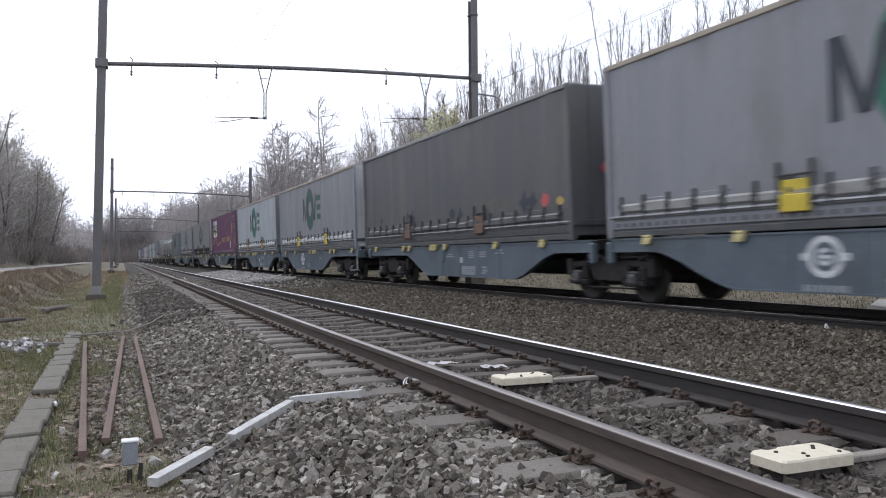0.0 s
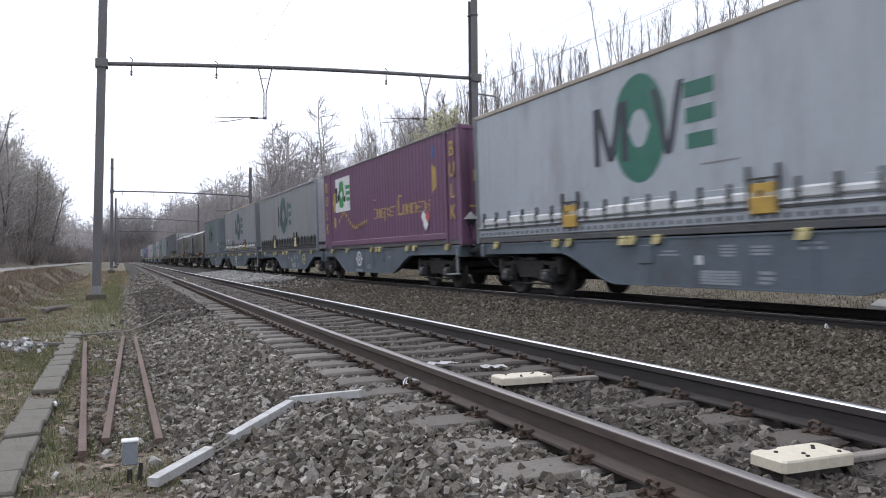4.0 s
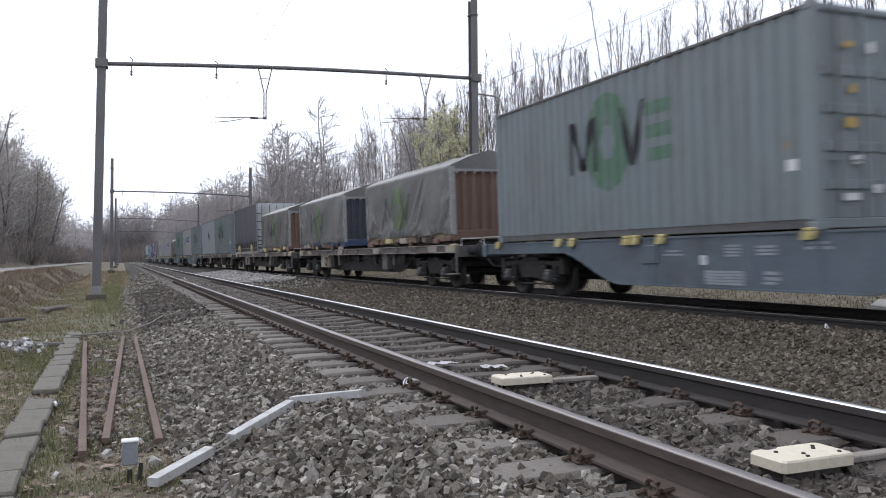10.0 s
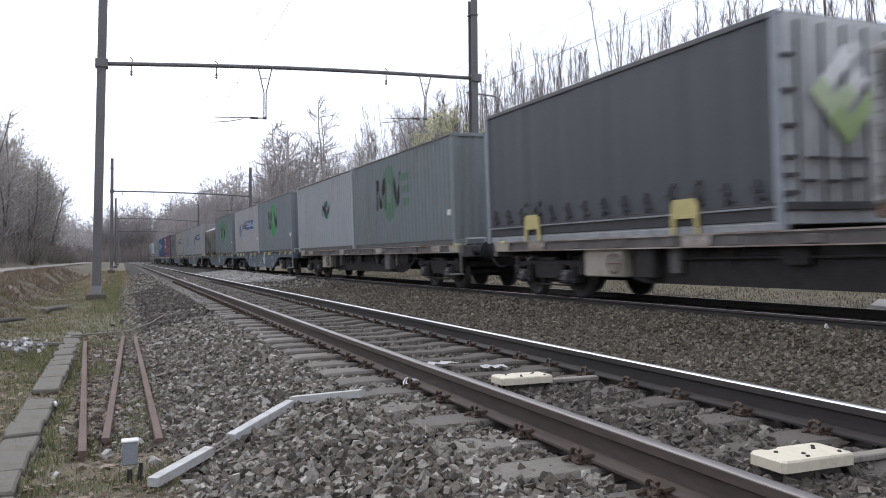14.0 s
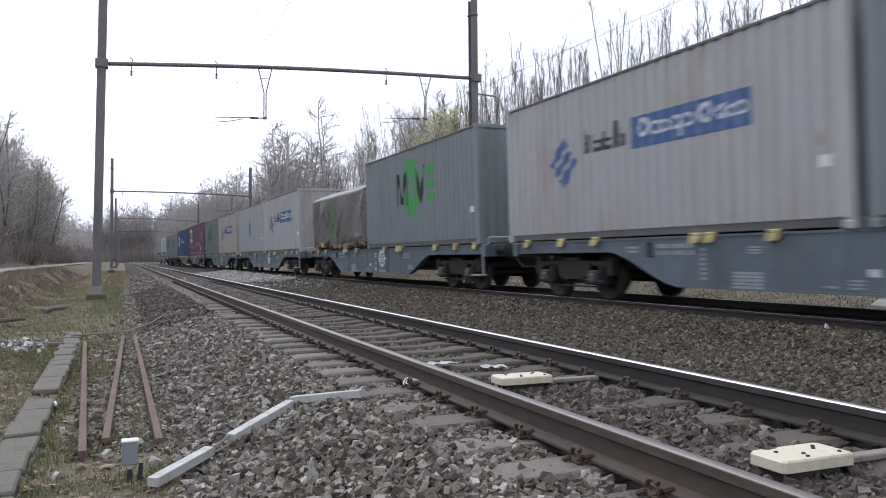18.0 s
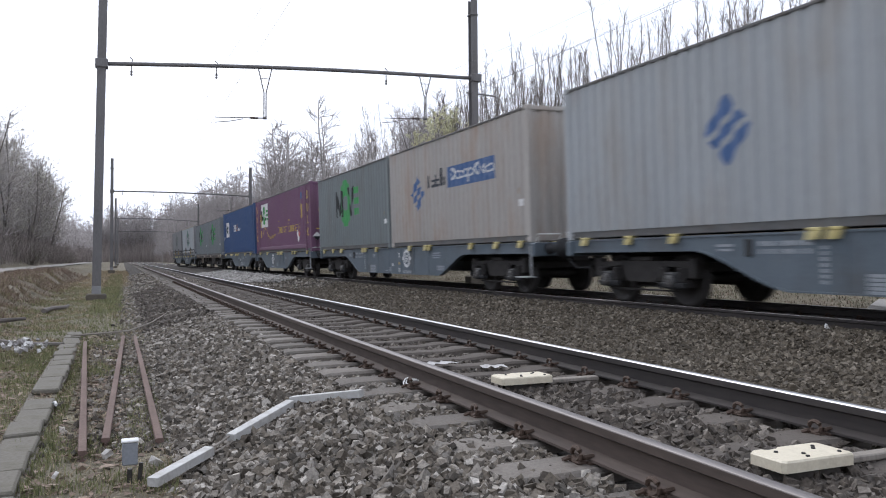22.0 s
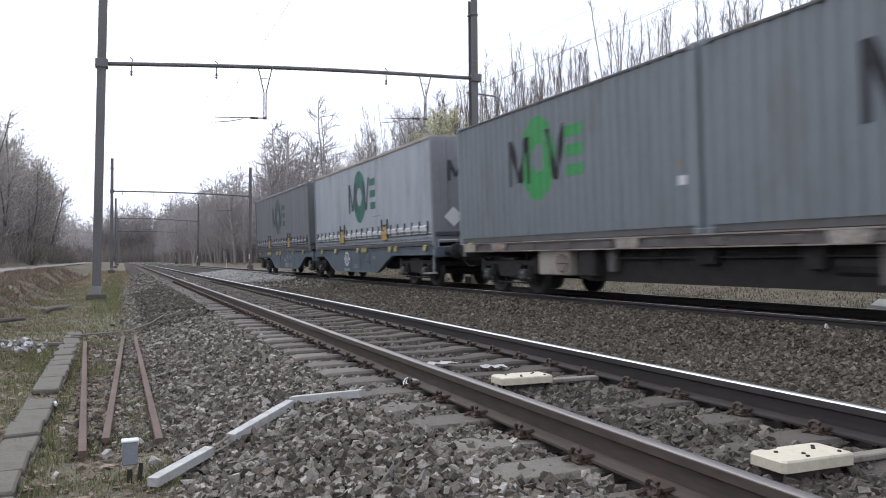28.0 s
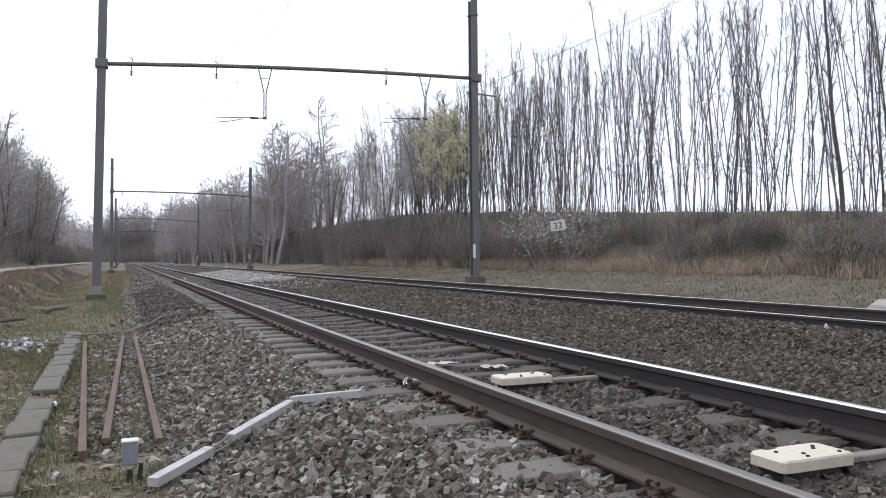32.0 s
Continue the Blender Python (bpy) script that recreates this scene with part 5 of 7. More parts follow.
# ---- the train, front to rear ----
S_GREY = skin("grey_curtain", (0.24, 0.247, 0.266))
S_DARK = skin("dark_grey_curtain", (0.098, 0.099, 0.105), (0.15, 0.135, 0.112), 0.6)
S_PALE = skin("pale_grey_curtain", (0.38, 0.415, 0.445))
S_MID = skin("mid_grey_curtain", (0.225, 0.231, 0.236))
S_SLATE = skin("slate_grey_curtain", (0.165, 0.172, 0.188))
S_CHAR = skin("charcoal_curtain", (0.066, 0.07, 0.079), (0.085, 0.085, 0.088), 0.5)
S_BOX = skin("grey_green_steel", (0.195, 0.225, 0.237))
S_BOX2 = skin("grey_steel", (0.205, 0.228, 0.245))
S_GREEN = skin("green_grey_steel", (0.178, 0.203, 0.207))
S_WHITE = skin("dirty_white_steel", (0.385, 0.384, 0.39), (0.27, 0.21, 0.16), 0.6)
S_WHITE2 = skin("dull_white_steel", (0.335, 0.356, 0.368), (0.26, 0.22, 0.17), 0.5)
S_BEIGE = skin("beige_steel", (0.38, 0.358, 0.332), (0.32, 0.2, 0.12), 0.6)
S_PURPLE = skin("purple_steel", (0.17, 0.084, 0.145), (0.13, 0.075, 0.085), 0.6)
S_BLUE = skin("blue_steel", (0.04, 0.086, 0.205), (0.07, 0.095, 0.15))
S_ENDDARK = skin("dark_end_wall", (0.16, 0.17, 0.18))


def move_curtain(front, rear, mat, green, dark, label, seed, at=5.3, **kw):
    length = rear - front
    load, prof = curtain_unit(length, mat, label, seed, **kw)
    emblem(load, prof, length / 2 - at, 1.95, 1.0, green, dark)
    small = printed(prof, [block(length / 2 - 8.1, length / 2 - 8.9, 1.12, 1.15)])
    part("small_print", small, S_MID, load, "faint illegible print")
    return put_load(load, front, rear)


def move_box(front, rear, mat, label, at=3.15, size=1.0, doors=False, tail=True, green=None):
    length = rear - front
    load, prof = steel_box(length, 3.1, mat, label, doors=doors)
    emblem(load, prof, length / 2 - at - 0.05, 1.84, size * 0.96, green or GREEN_LIT, BLACK, tail)
    small_marks(load, prof, length, 2.9, None)
    return put_load(load, front, rear)


def cargo_box(front, rear, mat, label, words=True):
    """Pale box with a blue diamond emblem, a dark word and a blue panel, as plain shapes."""
    length = rear - front
    load, prof = steel_box(length, 3.1, mat, label)
    h = length / 2
    cy, cz = h - (2.35 if words else 4.45), 1.6

    def reach(y):
        return max(0.0, 0.56 - abs(y - cy) * 1.12)
    strips = []
    for lo, hi in ((-9.0, -0.22), (-0.10, 0.10), (0.22, 9.0)):
        strips.append((cy - 0.5, cy + 0.5, lambda y, lo=lo: cz + min(reach(y), max(-reach(y), lo - (y - cy) * 0.75)), lambda y, hi=hi: cz + max(-reach(y), min(reach(y), hi - (y - cy) * 0.75))))
    part("diamond_emblem", printed(prof, strips), BLUE_MARK, load, "blue diamond of three slanted strips")
    if words:
        y = h - 3.1
        dark = []
        for a, c, top in ((0.0, 0.2, 2.12), (0.28, 0.6, 1.99), (0.67, 0.93, 1.99), (1.02, 1.08, 2.14), (1.15, 1.34, 1.99)):
            dark += [block(y - a, y - a - 0.08, 1.7, top + 0.06), block(y - a, y - c, 1.7, 1.78), block(y - a, y - c, 1.86, 1.92), block(y - c + 0.07, y - c, 1.7, top - 0.06)]
        part("dark_word", printed(prof, dark), CHARCOAL, load, "dark illegible word")
        part("blue_panel", printed(prof, [block(h - 4.63, h - 7.46, 1.6, 2.17)]), BLUE_MARK, load, "blue panel with pale writing")
        pale = []
        for c, r, tail in ((4.83, 0.17, 0), (5.17, 0.12, 1), (5.42, 0.11, 2), (5.68, 0.12, 3), (5.98, 0.12, 0), (6.38, 0.17, 0), (6.7, 0.12, 1), (6.93, 0.1, 2), (7.13, 0.11, 0)):
            yc, zc = h - c - 0.12, 1.78 + r
            pale += [(yc - r, yc + r, *band[2:]) for band in disc_bands(yc, zc, r, r * 0.58)]
            if tail in (1, 3):
                pale.append(block(yc - r, yc - r + 0.05, 1.78 if tail == 1 else 1.66, 1.78 + 2 * r))
        part("pale_word", printed([(a, d - 0.004) for a, d in prof], pale), MARK, load, "pale illegible words")
    small_marks(load, prof, length, 2.9, None)
    return put_load(load, front, rear)


def letters(load, word, y, z, size, mat, pitch, x=-1.275):
    """Letters one under another on the near side."""
    for k, ch in enumerate(word):
        cu = bpy.data.curves.new("letter", "FONT")
        cu.body, cu.size, cu.extrude, cu.align_x = ch, size, 0.002, "CENTER"
        tmp = bpy.data.objects.new("letter", cu)
        scene.collection.objects.link(tmp)
        bpy.context.view_layer.update()
        me = bpy.data.meshes.new_from_object(tmp.evaluated_get(bpy.context.evaluated_depsgraph_get()))
        bpy.data.objects.remove(tmp)
        me.materials.clear()
        me.materials.append(mat)
        ob = new("letter", me)
        ob.parent = load
        ob.matrix_local = Matrix.Translation((x, y, z - k * pitch)) @ Euler((math.pi / 2, 0, -math.pi / 2)).to_matrix().to_4x4()


def bulk_box(front, rear):
    length = rear - front
    load, prof = steel_box(length, 3.24, S_PURPLE, "dark purple corrugated bulk container with yellow lettering", doors=False)
    h = length / 2
    front_prof = [(y, x - 0.004) for y, x in prof]
    part("white_panel", printed(prof, [block(h - 1.68, h - 3.72, 1.53, 2.89)]), WHITE, load, "white sticker panel")
    emblem(load, front_prof, h - 1.85, 2.22, 0.567, GREEN_LIT, BLACK)
    letters(load, "BULK", h - 0.5, 2.46, 0.58, YELLOW_MARK, 0.58)
    letters(load, "BULK", -h + 0.5, 2.46, 0.58, YELLOW_MARK, 0.58)
    y = h - 6.5
    word = []
    for k, w in enumerate((0.42, 0.28, 0.22, 0.3, 0.24, 0.28, 0.26, 0.3, 0, 0.5, 0.3, 0.3, 0.2, 0.3, 0.16, 0.3, 0.28, 0.22, 0.26)):
        if k == 8:
            part("yellow_word", printed(prof, word), YELLOW_MARK, load, "yellow illegible word")
            word = []
        if w:
            tall = 0.67 if k in (0, 9) else 0.32
            foot = 1.05 - (0.14 if k == 4 else 0)
            word += [block(y, y - 0.06, foot, 1.05 + tall), block(y + 0.02, y - 0.08, foot, foot + 0.025)]
            if k == 9:
                word += [(y - 0.32, y + 0.02, *band[2:]) for band in disc_bands(y - 0.26, 1.37, 0.33, 0.255)][:2]
            elif k % 3 == 0:
                word += [block(y, y - w + 0.06, 1.05, 1.08), block(y, y - w + 0.08, 1.03 + tall / 2, 1.06 + tall / 2), block(y, y - w + 0.04, 1.02 + tall, 1.05 + tall)]
            elif k % 3 == 1:
                word += [block(y - w + 0.09, y - w + 0.045, 1.05, 1.01 + tall), block(y, y - w + 0.06, 1.02 + tall, 1.05 + tall)]
            else:
                word += disc_bands(y - w / 2, 1.05 + tall / 2, w / 2 - 0.02, w / 2 - 0.065)
        y -= max(w, 0.16) * 0.93 + 0.02
    part("yellow_word", printed(prof, word), YELLOW_MARK, load, "yellow illegible word")
    for k in range(15):
        sy = h - 2.25 - 0.25 * k
        sz = 1.16 + 0.3 * math.sin(math.pi * k / 5.2) if k < 5 else 0.84 + 0.33 * ((9 - k) / 4) ** 2 if k < 9 else 0.84 + 0.17 * ((k - 9) / 5) ** 1.2
        b = Build()
        star = []
        for j in range(10):
            r = 0.1 if j % 2 == 0 else 0.042
            star.append((sy + r * math.sin(j * math.pi / 5), sz + r * math.cos(j * math.pi / 5)))
        b.prism(star, -1.262, -1.254, "x")
        part("yellow_star", b, YELLOW_MARK, load)
    part("orange_arc", printed(prof, [(h - 1.66, h - 1.3, lambda q: 1.95 - 0.4 * math.sqrt(max(0.0, 1 - ((q - h + 1.66) / 0.36) ** 2)), lambda q: 1.95 + 0.4 * math.sqrt(max(0.0, 1 - ((q - h + 1.66) / 0.36) ** 2)))]), YELLOW_MARK, load, "worn orange half-round emblem")
    part("yellow_arc", printed(prof, [(-h + 1.66, -h + 2.04, lambda q: 1.97 - 0.42 * math.sqrt(max(0.0, 1 - ((q + h - 2.04) / 0.38) ** 2)), lambda q: 1.97 + 0.42 * math.sqrt(max(0.0, 1 - ((q + h - 2.04) / 0.38) ** 2)))]), YELLOW_MARK, load, "yellow half-round emblem")
    part("blue_label", printed(prof, [block(-h + 1.78, -h + 2.05, 2.56, 2.88)]), BLUE_MARK, load, "small blue label")
    part("warning_label", printed(prof, [block(h - 1.4, h - 1.62, 0.91, 1.34)]), YELLOW_MARK, load, "square yellow label")
    for dy, dz, m in ((2.62, 0.9, WHITE), (2.3, 0.88, RED_MARK), (2.46, 0.66, WHITE)):
        placard(load, -h + dy, dz, 0.19, m)
    for q in (h - 0.98, -h + 0.98):
        b = Build()
        b.box(-1.268, -1.2, q - 0.06, q + 0.06, 0.05, 3.16, 0.012)
        part("frame_post", b, S_PURPLE, load, "purple upright beside the corner bay")
    b = Build()
    b.box(-1.262, -1.2, -h + 1.0, h - 1.0, 0.18, 0.36, 0.012)
    part("lower_rail", b, S_PURPLE, load, "deep purple lower side rail")
    for x in (-0.98, -0.45):
        b = Build()
        b.prism([(x, 0.9), (x + 0.2, 0.7), (x, 0.5), (x - 0.2, 0.7)], -h - 0.012, -h - 0.004, "y")
        plate = part("placard", b, WHITE, load, "black and white diamond placard")
        b = Build()
        b.prism([(x + 0.19, 0.69), (x, 0.5), (x - 0.19, 0.69)], -h - 0.018, -h - 0.013, "y")
        part("placard_half", b, BLACK, plate, "black lower half")
    b = Build()
    b.box(-1.0, 1.1, -h - 0.012, -h - 0.004, 1.02, 1.07)
    part("yellow_strip", b, YELLOW_MARK, load, "narrow yellow strip on the end wall")
    b = Build()
    b.box(-0.86, -0.62, -h - 0.012, -h - 0.004, 1.72, 2.02)
    part("yellow_label", b, YELLOW_MARK, load, "worn yellow label on the end wall")
    return put_load(load, front, rear)


def blue_box(front, rear):
    length = rear - front
    load, prof = steel_box(length, 3.22, S_BLUE, "blue corrugated container with a white sticker and pale writing", doors=True)
    h = length / 2
    part("white_panel", printed(prof, [block(h - 1.5, h - 2.85, 1.33, 2.44)]), WHITE, load, "white sticker panel")
    emblem(load, [(y, x - 0.004) for y, x in prof], h - 1.62, 1.88, 0.34, GREEN_DARK, BLACK)
    y = h - 5.15
    a, c = [], []
    for k, w in enumerate((0.3, 0.34, 0.14, 0.32, 0.32, 0.14, 0.26, 0.12, 0.24, 0.24, 0.36)):
        z1 = 2.13 if k < 7 else 1.86
        rows = c if 4 <= k < 7 else a
        rows.append(block(y, y - min(0.1, w * 0.5), 1.66, z1))
        if w > 0.2:
            rows.append(block(y - w + 0.13, y - w + 0.05, 1.66, z1))
            rows.append(block(y, y - w + 0.05, 1.66, 1.74) if k % 2 == 0 else block(y, y - w + 0.05, z1 - 0.08, z1))
        y -= w
    part("pale_word", printed(prof, a), WHITE, load, "pale illegible writing")
    part("orange_word", printed(prof, c), ORANGE_MARK, load, "orange part of the writing")
    for q in (h - 0.7, -h + 0.68):
        b = Build()
        b.box(-1.268, -1.2, q - 0.06, q + 0.06, 0.05, 3.14, 0.012)
        part("frame_post", b, S_BLUE, load, "blue upright beside the corner bay")
    for xa, za, xb, zb, m, what in ((-0.95, 2.55, -0.6, 2.85, YELLOW_MARK, "yellow warning triangle"), (-0.7, 1.9, -0.35, 2.1, WHITE, "white mark on the door"), (-0.95, 1.15, -0.35, 1.4, WHITE, "white mark on the door")):
        b = Build()
        b.prism([(xa, za), (xb, za), ((xa + xb) / 2, zb)] if m is YELLOW_MARK else [(xa, za), (xb, za), (xb, zb), (xa, zb)], -h - 0.012, -h - 0.004, "y")
        part("door_mark", b, m, load, what)
    part("label_plate", printed(prof, [block(h - 0.35, h - 0.6, 1.1, 1.4)]), WHITE, load)
    return put_load(load, front, rear)


move_curtain(-1.5, 12.1, S_GREY, GREEN, CHARCOAL, "grey curtain-sided swap body with a green ring emblem", 1, at=5.0, pads=PAD_YELLOW, hem=HEM)
dark, dprof = curtain_unit(13.6, S_DARK, "dark grey curtain-sided swap body, worn and scrawled on", 2, pads=STEEL_BROWN, hem=S_DARK, roof=S_MID)
for cy, cz, r, m, what in ((-2.85, 1.12, 0.2, SCRAWL, "faded diamond mark"), (-3.25, 1.16, 0.24, SCRAWL, "faded diamond mark"), (-3.75, 1.18, 0.22, SCRAWL, "faded diamond mark"), (-4.2, 1.1, 0.18, SCRAWL, "faded diamond mark"), (-4.85, 1.12, 0.24, CHARCOAL, "dark scuff"), (-5.2, 1.14, 0.22, CHARCOAL, "dark scuff"), (-5.75, 1.14, 0.2, RED_MARK, "worn red diamond"), (-6.35, 1.1, 0.14, YELLOW_MARK, "worn yellow label"), (-0.9, 0.98, 0.2, CHARCOAL, "dark scuff"), (-1.4, 0.95, 0.17, CHARCOAL, "dark scuff"), (2.1, 0.95, 0.22, CHARCOAL, "dark scuff"), (2.5, 1.0, 0.15, CHARCOAL, "dark scuff"), (5.0, 0.9, 0.13, CHARCOAL, "dark scuff")):
    part("worn_mark", printed(dprof, [(cy - r, cy + r, lambda y, cy=cy, cz=cz - 0.1 + 0.025 * cy, r=r: cz - (r - abs(y - cy)) * (1.0 + 0.3 * math.sin(y * 23)), lambda y, cy=cy, cz=cz - 0.1 + 0.025 * cy, r=r: cz + (r - abs(y - cy)) * (1.0 + 0.3 * math.sin(y * 31 + 1)))], 0.03), m, dark, what)
b = Build()
b.prism([(-0.35, 1.7), (-0.15, 1.5), (-0.35, 1.3), (-0.55, 1.5)], -6.83, -6.823, "y")
part("placard", b, RED_MARK, dark, "red diamond placard on the end wall")
put_load(dark, 13.3, 26.9)


def end_emblem(load, end, x, z, k, green, dark):
    """Ring and zigzag printed on a front end wall."""
    b = Build()
    n = 28
    for q in range(n):
        a, c = 2 * math.pi * q / n, 2 * math.pi * (q + 1) / n
        b.prism([(x + r * k * math.cos(t), z + r * k * math.sin(t)) for r, t in ((1.0, a), (1.0, c), (0.38, c), (0.38, a))], end - 0.026, end - 0.022, "y")
    part("end_ring", b, green, load, "green printed ring on the end wall")
    b = Build()
    for xa, xb in ((-1.75, -1.75), (-1.7, -1.3), (-0.9, -1.3), (-0.85, -0.85)):
        foot = -0.6 if xa == xb else -0.35
        b.prism([(x + (xa - 0.09) * k, z + 0.6 * k), (x + (xa + 0.09) * k, z + 0.6 * k), (x + (xb + 0.09) * k, z + foot * k), (x + (xb - 0.09) * k, z + foot * k)], end - 0.032, end - 0.027, "y")
    part("end_zigzag", b, dark, load, "dark printed zigzag on the end wall")


cbody = move_curtain(28.05, 41.65, S_GREY, GREEN_DARK, CHARCOAL, "grey curtain-sided swap body with a dull green ring emblem", 3, pads=PAD_YELLOW, end_mat=S_ENDPALE)
for k in (-0.3, 0.0, 0.3):
    b = Build()
    b.prism([(0.15 + k - 0.12, 2.1 + abs(k) * 0.7), (0.15 + k + 0.12, 2.25 + abs(k) * 0.5), (0.15 + k + 0.12, 2.82 - abs(k) * 0.7), (0.15 + k - 0.12, 2.68 - abs(k) * 0.5)], -6.83, -6.824, "y")
    part("emblem_strip", b, BLUE_MARK, cbody, "blue slanted strip of an emblem")
dbody = move_curtain(42.65, 56.25, S_PALE, GREEN, CHARCOAL, "pale grey curtain-sided swap body with a green ring emblem", 4, end_mat=S_ENDDARK)
end_emblem(dbody, -6.8, 0.25, 2.25, 0.45, GREEN, CHARCOAL)
bulk_box(57.15, 71.0)
move_curtain(72.4, 86.0, S_MID, GREEN_DARK, CHARCOAL, "dusty grey curtain-sided swap body with a dark green emblem", 5, end_mat=S_ENDPALE, pads=YELLOW, dark_rave=True, roof=S_MID)
g = move_curtain(87.5, 101.1, S_GREY, GREEN_DARK, CHARCOAL, "grey curtain-sided swap body with hazard placards", 6, end_mat=S_ENDDARK)
for dy, m in ((5.8, WHITE), (5.3, RED_DIM), (4.8, WHITE)):
    placard(g, dy, 1.05, 0.17, m)
hbox = move_box(105.3, 114.4, S_BOX, "grey-green corrugated container with a weathered emblem and ribbed doors", doors=True, green=GREEN_DULL)
for x0, x1, z0, z1, m in ((-0.68, -0.5, 2.5, 2.58, YELLOW_MARK), (-0.58, -0.46, 1.88, 2.0, YELLOW_MARK), (-0.68, -0.46, 1.4, 1.54, YELLOW_MARK), (-0.55, -0.4, 0.9, 1.02, WHITE), (-0.2, -0.08, 2.45, 2.6, WHITE), (0.45, 0.65, 0.85, 1.0, WHITE), (-0.15, 0.0, 0.5, 0.62, WHITE), (0.3, 0.85, 2.36, 2.66, GREEN_LIT), (-0.75, -0.45, 0.4, 0.5, WHITE)):
    b = Build()
    b.box(x0, x1, -4.552, -4.545, z0, z1)
    part("door_label", b, m, hbox, "small worn label on the door")
t1, lift1 = tarp_unit(7.45, TARP_HOOD, STEEL_BROWN, 1, DECK_WOOD)
put_load(t1, 117.1, 124.6)
t2, lift2 = tarp_unit(7.45, TARP_HOOD, STEEL_NAVY, 2, STEEL_BLUE, STEEL_BLUE)
put_load(t2, 127.5, 135.0)
t3, lift3 = tarp_unit(7.45, TARP_BROWN, STEEL_BROWN, 3, DECK_WOOD)
put_load(t3, 137.55, 145.05)
t4, lift4 = tarp_unit(7.45, TARP_BROWN, STEEL_BROWN, 4, DECK_WOOD)
put_load(t4, 206.9, 214.4)
for t, lift, rear in ((t1, lift1, 1.7), (t2, lift2, 1.6), (t3, lift3, 1.6), (t4, lift4, 1.7)):
    tarp_print(t, lift, rear, 1.27, 1.05)
char, _ = curtain_unit(9.1, S_CHAR, "charcoal curtain-sided swap body with a pale end wall", 8, pads=YELLOW, end_mat=S_ENDPALE, dark_rave=True, roof=S_DARK, door_bars=True, height=3.15)


def diamond_piece(a0, a1, b0, b1):
    """A piece of the diamond on the end wall; a runs up its slope from the corner at the side, b down from it."""
    q = Build()
    q.prism([(-0.72 + 0.76 * (a + c), 2.0 + 0.77 * (a - c)) for a, c in ((a0, b0), (a1, b0), (a1, b1), (a0, b1))], -4.606, -4.598, "y")
    return q


for a0, a1, b0, b1, m, what in ((0.0, 0.32, 0.0, 0.5, LIME, "pale lime spine of a diamond emblem"), (0.0, 0.32, 0.5, 1.0, LIME_DEEP, "lime foot of a diamond emblem"), (0.32, 0.98, 0.0, 0.24, WHITE, "white slanted bar"), (0.32, 0.62, 0.38, 0.64, LIME, "pale lime slanted bar"), (0.62, 0.92, 0.38, 0.64, WHITE, "white slanted bar"), (0.32, 0.96, 0.76, 1.0, LIME_DEEP, "lime slanted bar"), (1.02, 1.16, 0.1, 0.28, WHITE, "small white slanted bar")):
    part("emblem_bar", diamond_piece(a0, a1, b0, b1), m, char, what)
for x, z, w in ((-0.75, 0.72, 0.3), (-0.3, 0.72, 0.34), (0.2, 0.75, 0.3), (-0.55, 1.05, 0.5), (0.1, 1.05, 0.6)):
    q = Build()
    q.box(x - w / 2, x + w / 2, -4.612, -4.58, z - 0.022, z + 0.022, 0.006)
    part("door_catch", q, CHASSIS, char, "dark catch across the door rods")
put_load(char, 146.45, 155.55)
move_box(157.5, 166.6, S_GREEN, "grey-green corrugated container with a weathered green emblem", at=2.6, green=GREEN_DULL)
nbox, nprof = steel_box(9.1, 3.1, S_WHITE2, "dull white corrugated container with a small dark emblem")
emblem(nbox, nprof, -0.1, 1.75, 0.42, GREEN, BLACK, tail=False)
put_load(nbox, 166.8, 175.9)
move_box(177.4, 186.5, S_BOX2, "grey corrugated container with a bright green emblem", tail=False)
cargo_box(186.7, 195.8, S_WHITE, "dirty white corrugated container with a blue panel")
move_box(197.4, 206.5, S_BOX, "grey-green corrugated container with a bright green emblem")
cargo_box(217.1, 226.2, S_WHITE, "dirty white corrugated container with a blue panel")
cargo_box(226.4, 235.5, S_WHITE2, "dull white corrugated container with a blue diamond", words=False)
cargo_box(237.0, 246.1, S_BEIGE, "stained beige corrugated container with a blue panel")
move_box(246.3, 255.4, S_GREEN, "green-grey corrugated container with a bright green emblem", at=2.75)
bulk_box(256.95, 270.8)
blue_box(271.55, 285.15)
move_box(287.2, 296.3, S_BOX2, "grey corrugated container with a bright green emblem", at=2.8)
move_box(296.4, 305.5, S_BOX2, "grey corrugated container with a bright green emblem", at=2.8)
z1 = move_curtain(307.3, 320.9, S_PALE, GREEN, CHARCOAL, "pale grey curtain-sided swap body with a green ring emblem", 9, end_mat=S_GREY)
end_emblem(z1, -6.8, 0.15, 2.2, 0.5, GREEN_LIT, CHARCOAL)
for x in (-0.62, 0.0):
    b = Build()
    b.prism([(x, 1.15), (x + 0.3, 0.85), (x, 0.55), (x - 0.3, 0.85)], -6.83, -6.822, "y")
    part("placard", b, WHITE, z1, "white diamond placard")
move_curtain(322.1, 335.7, S_SLATE, GREEN_FADED, CHARCOAL, "slate grey curtain-sided swap body with a faded emblem", 10, end_mat=S_ENDDARK, roof=S_MID, hem=S_GREY)

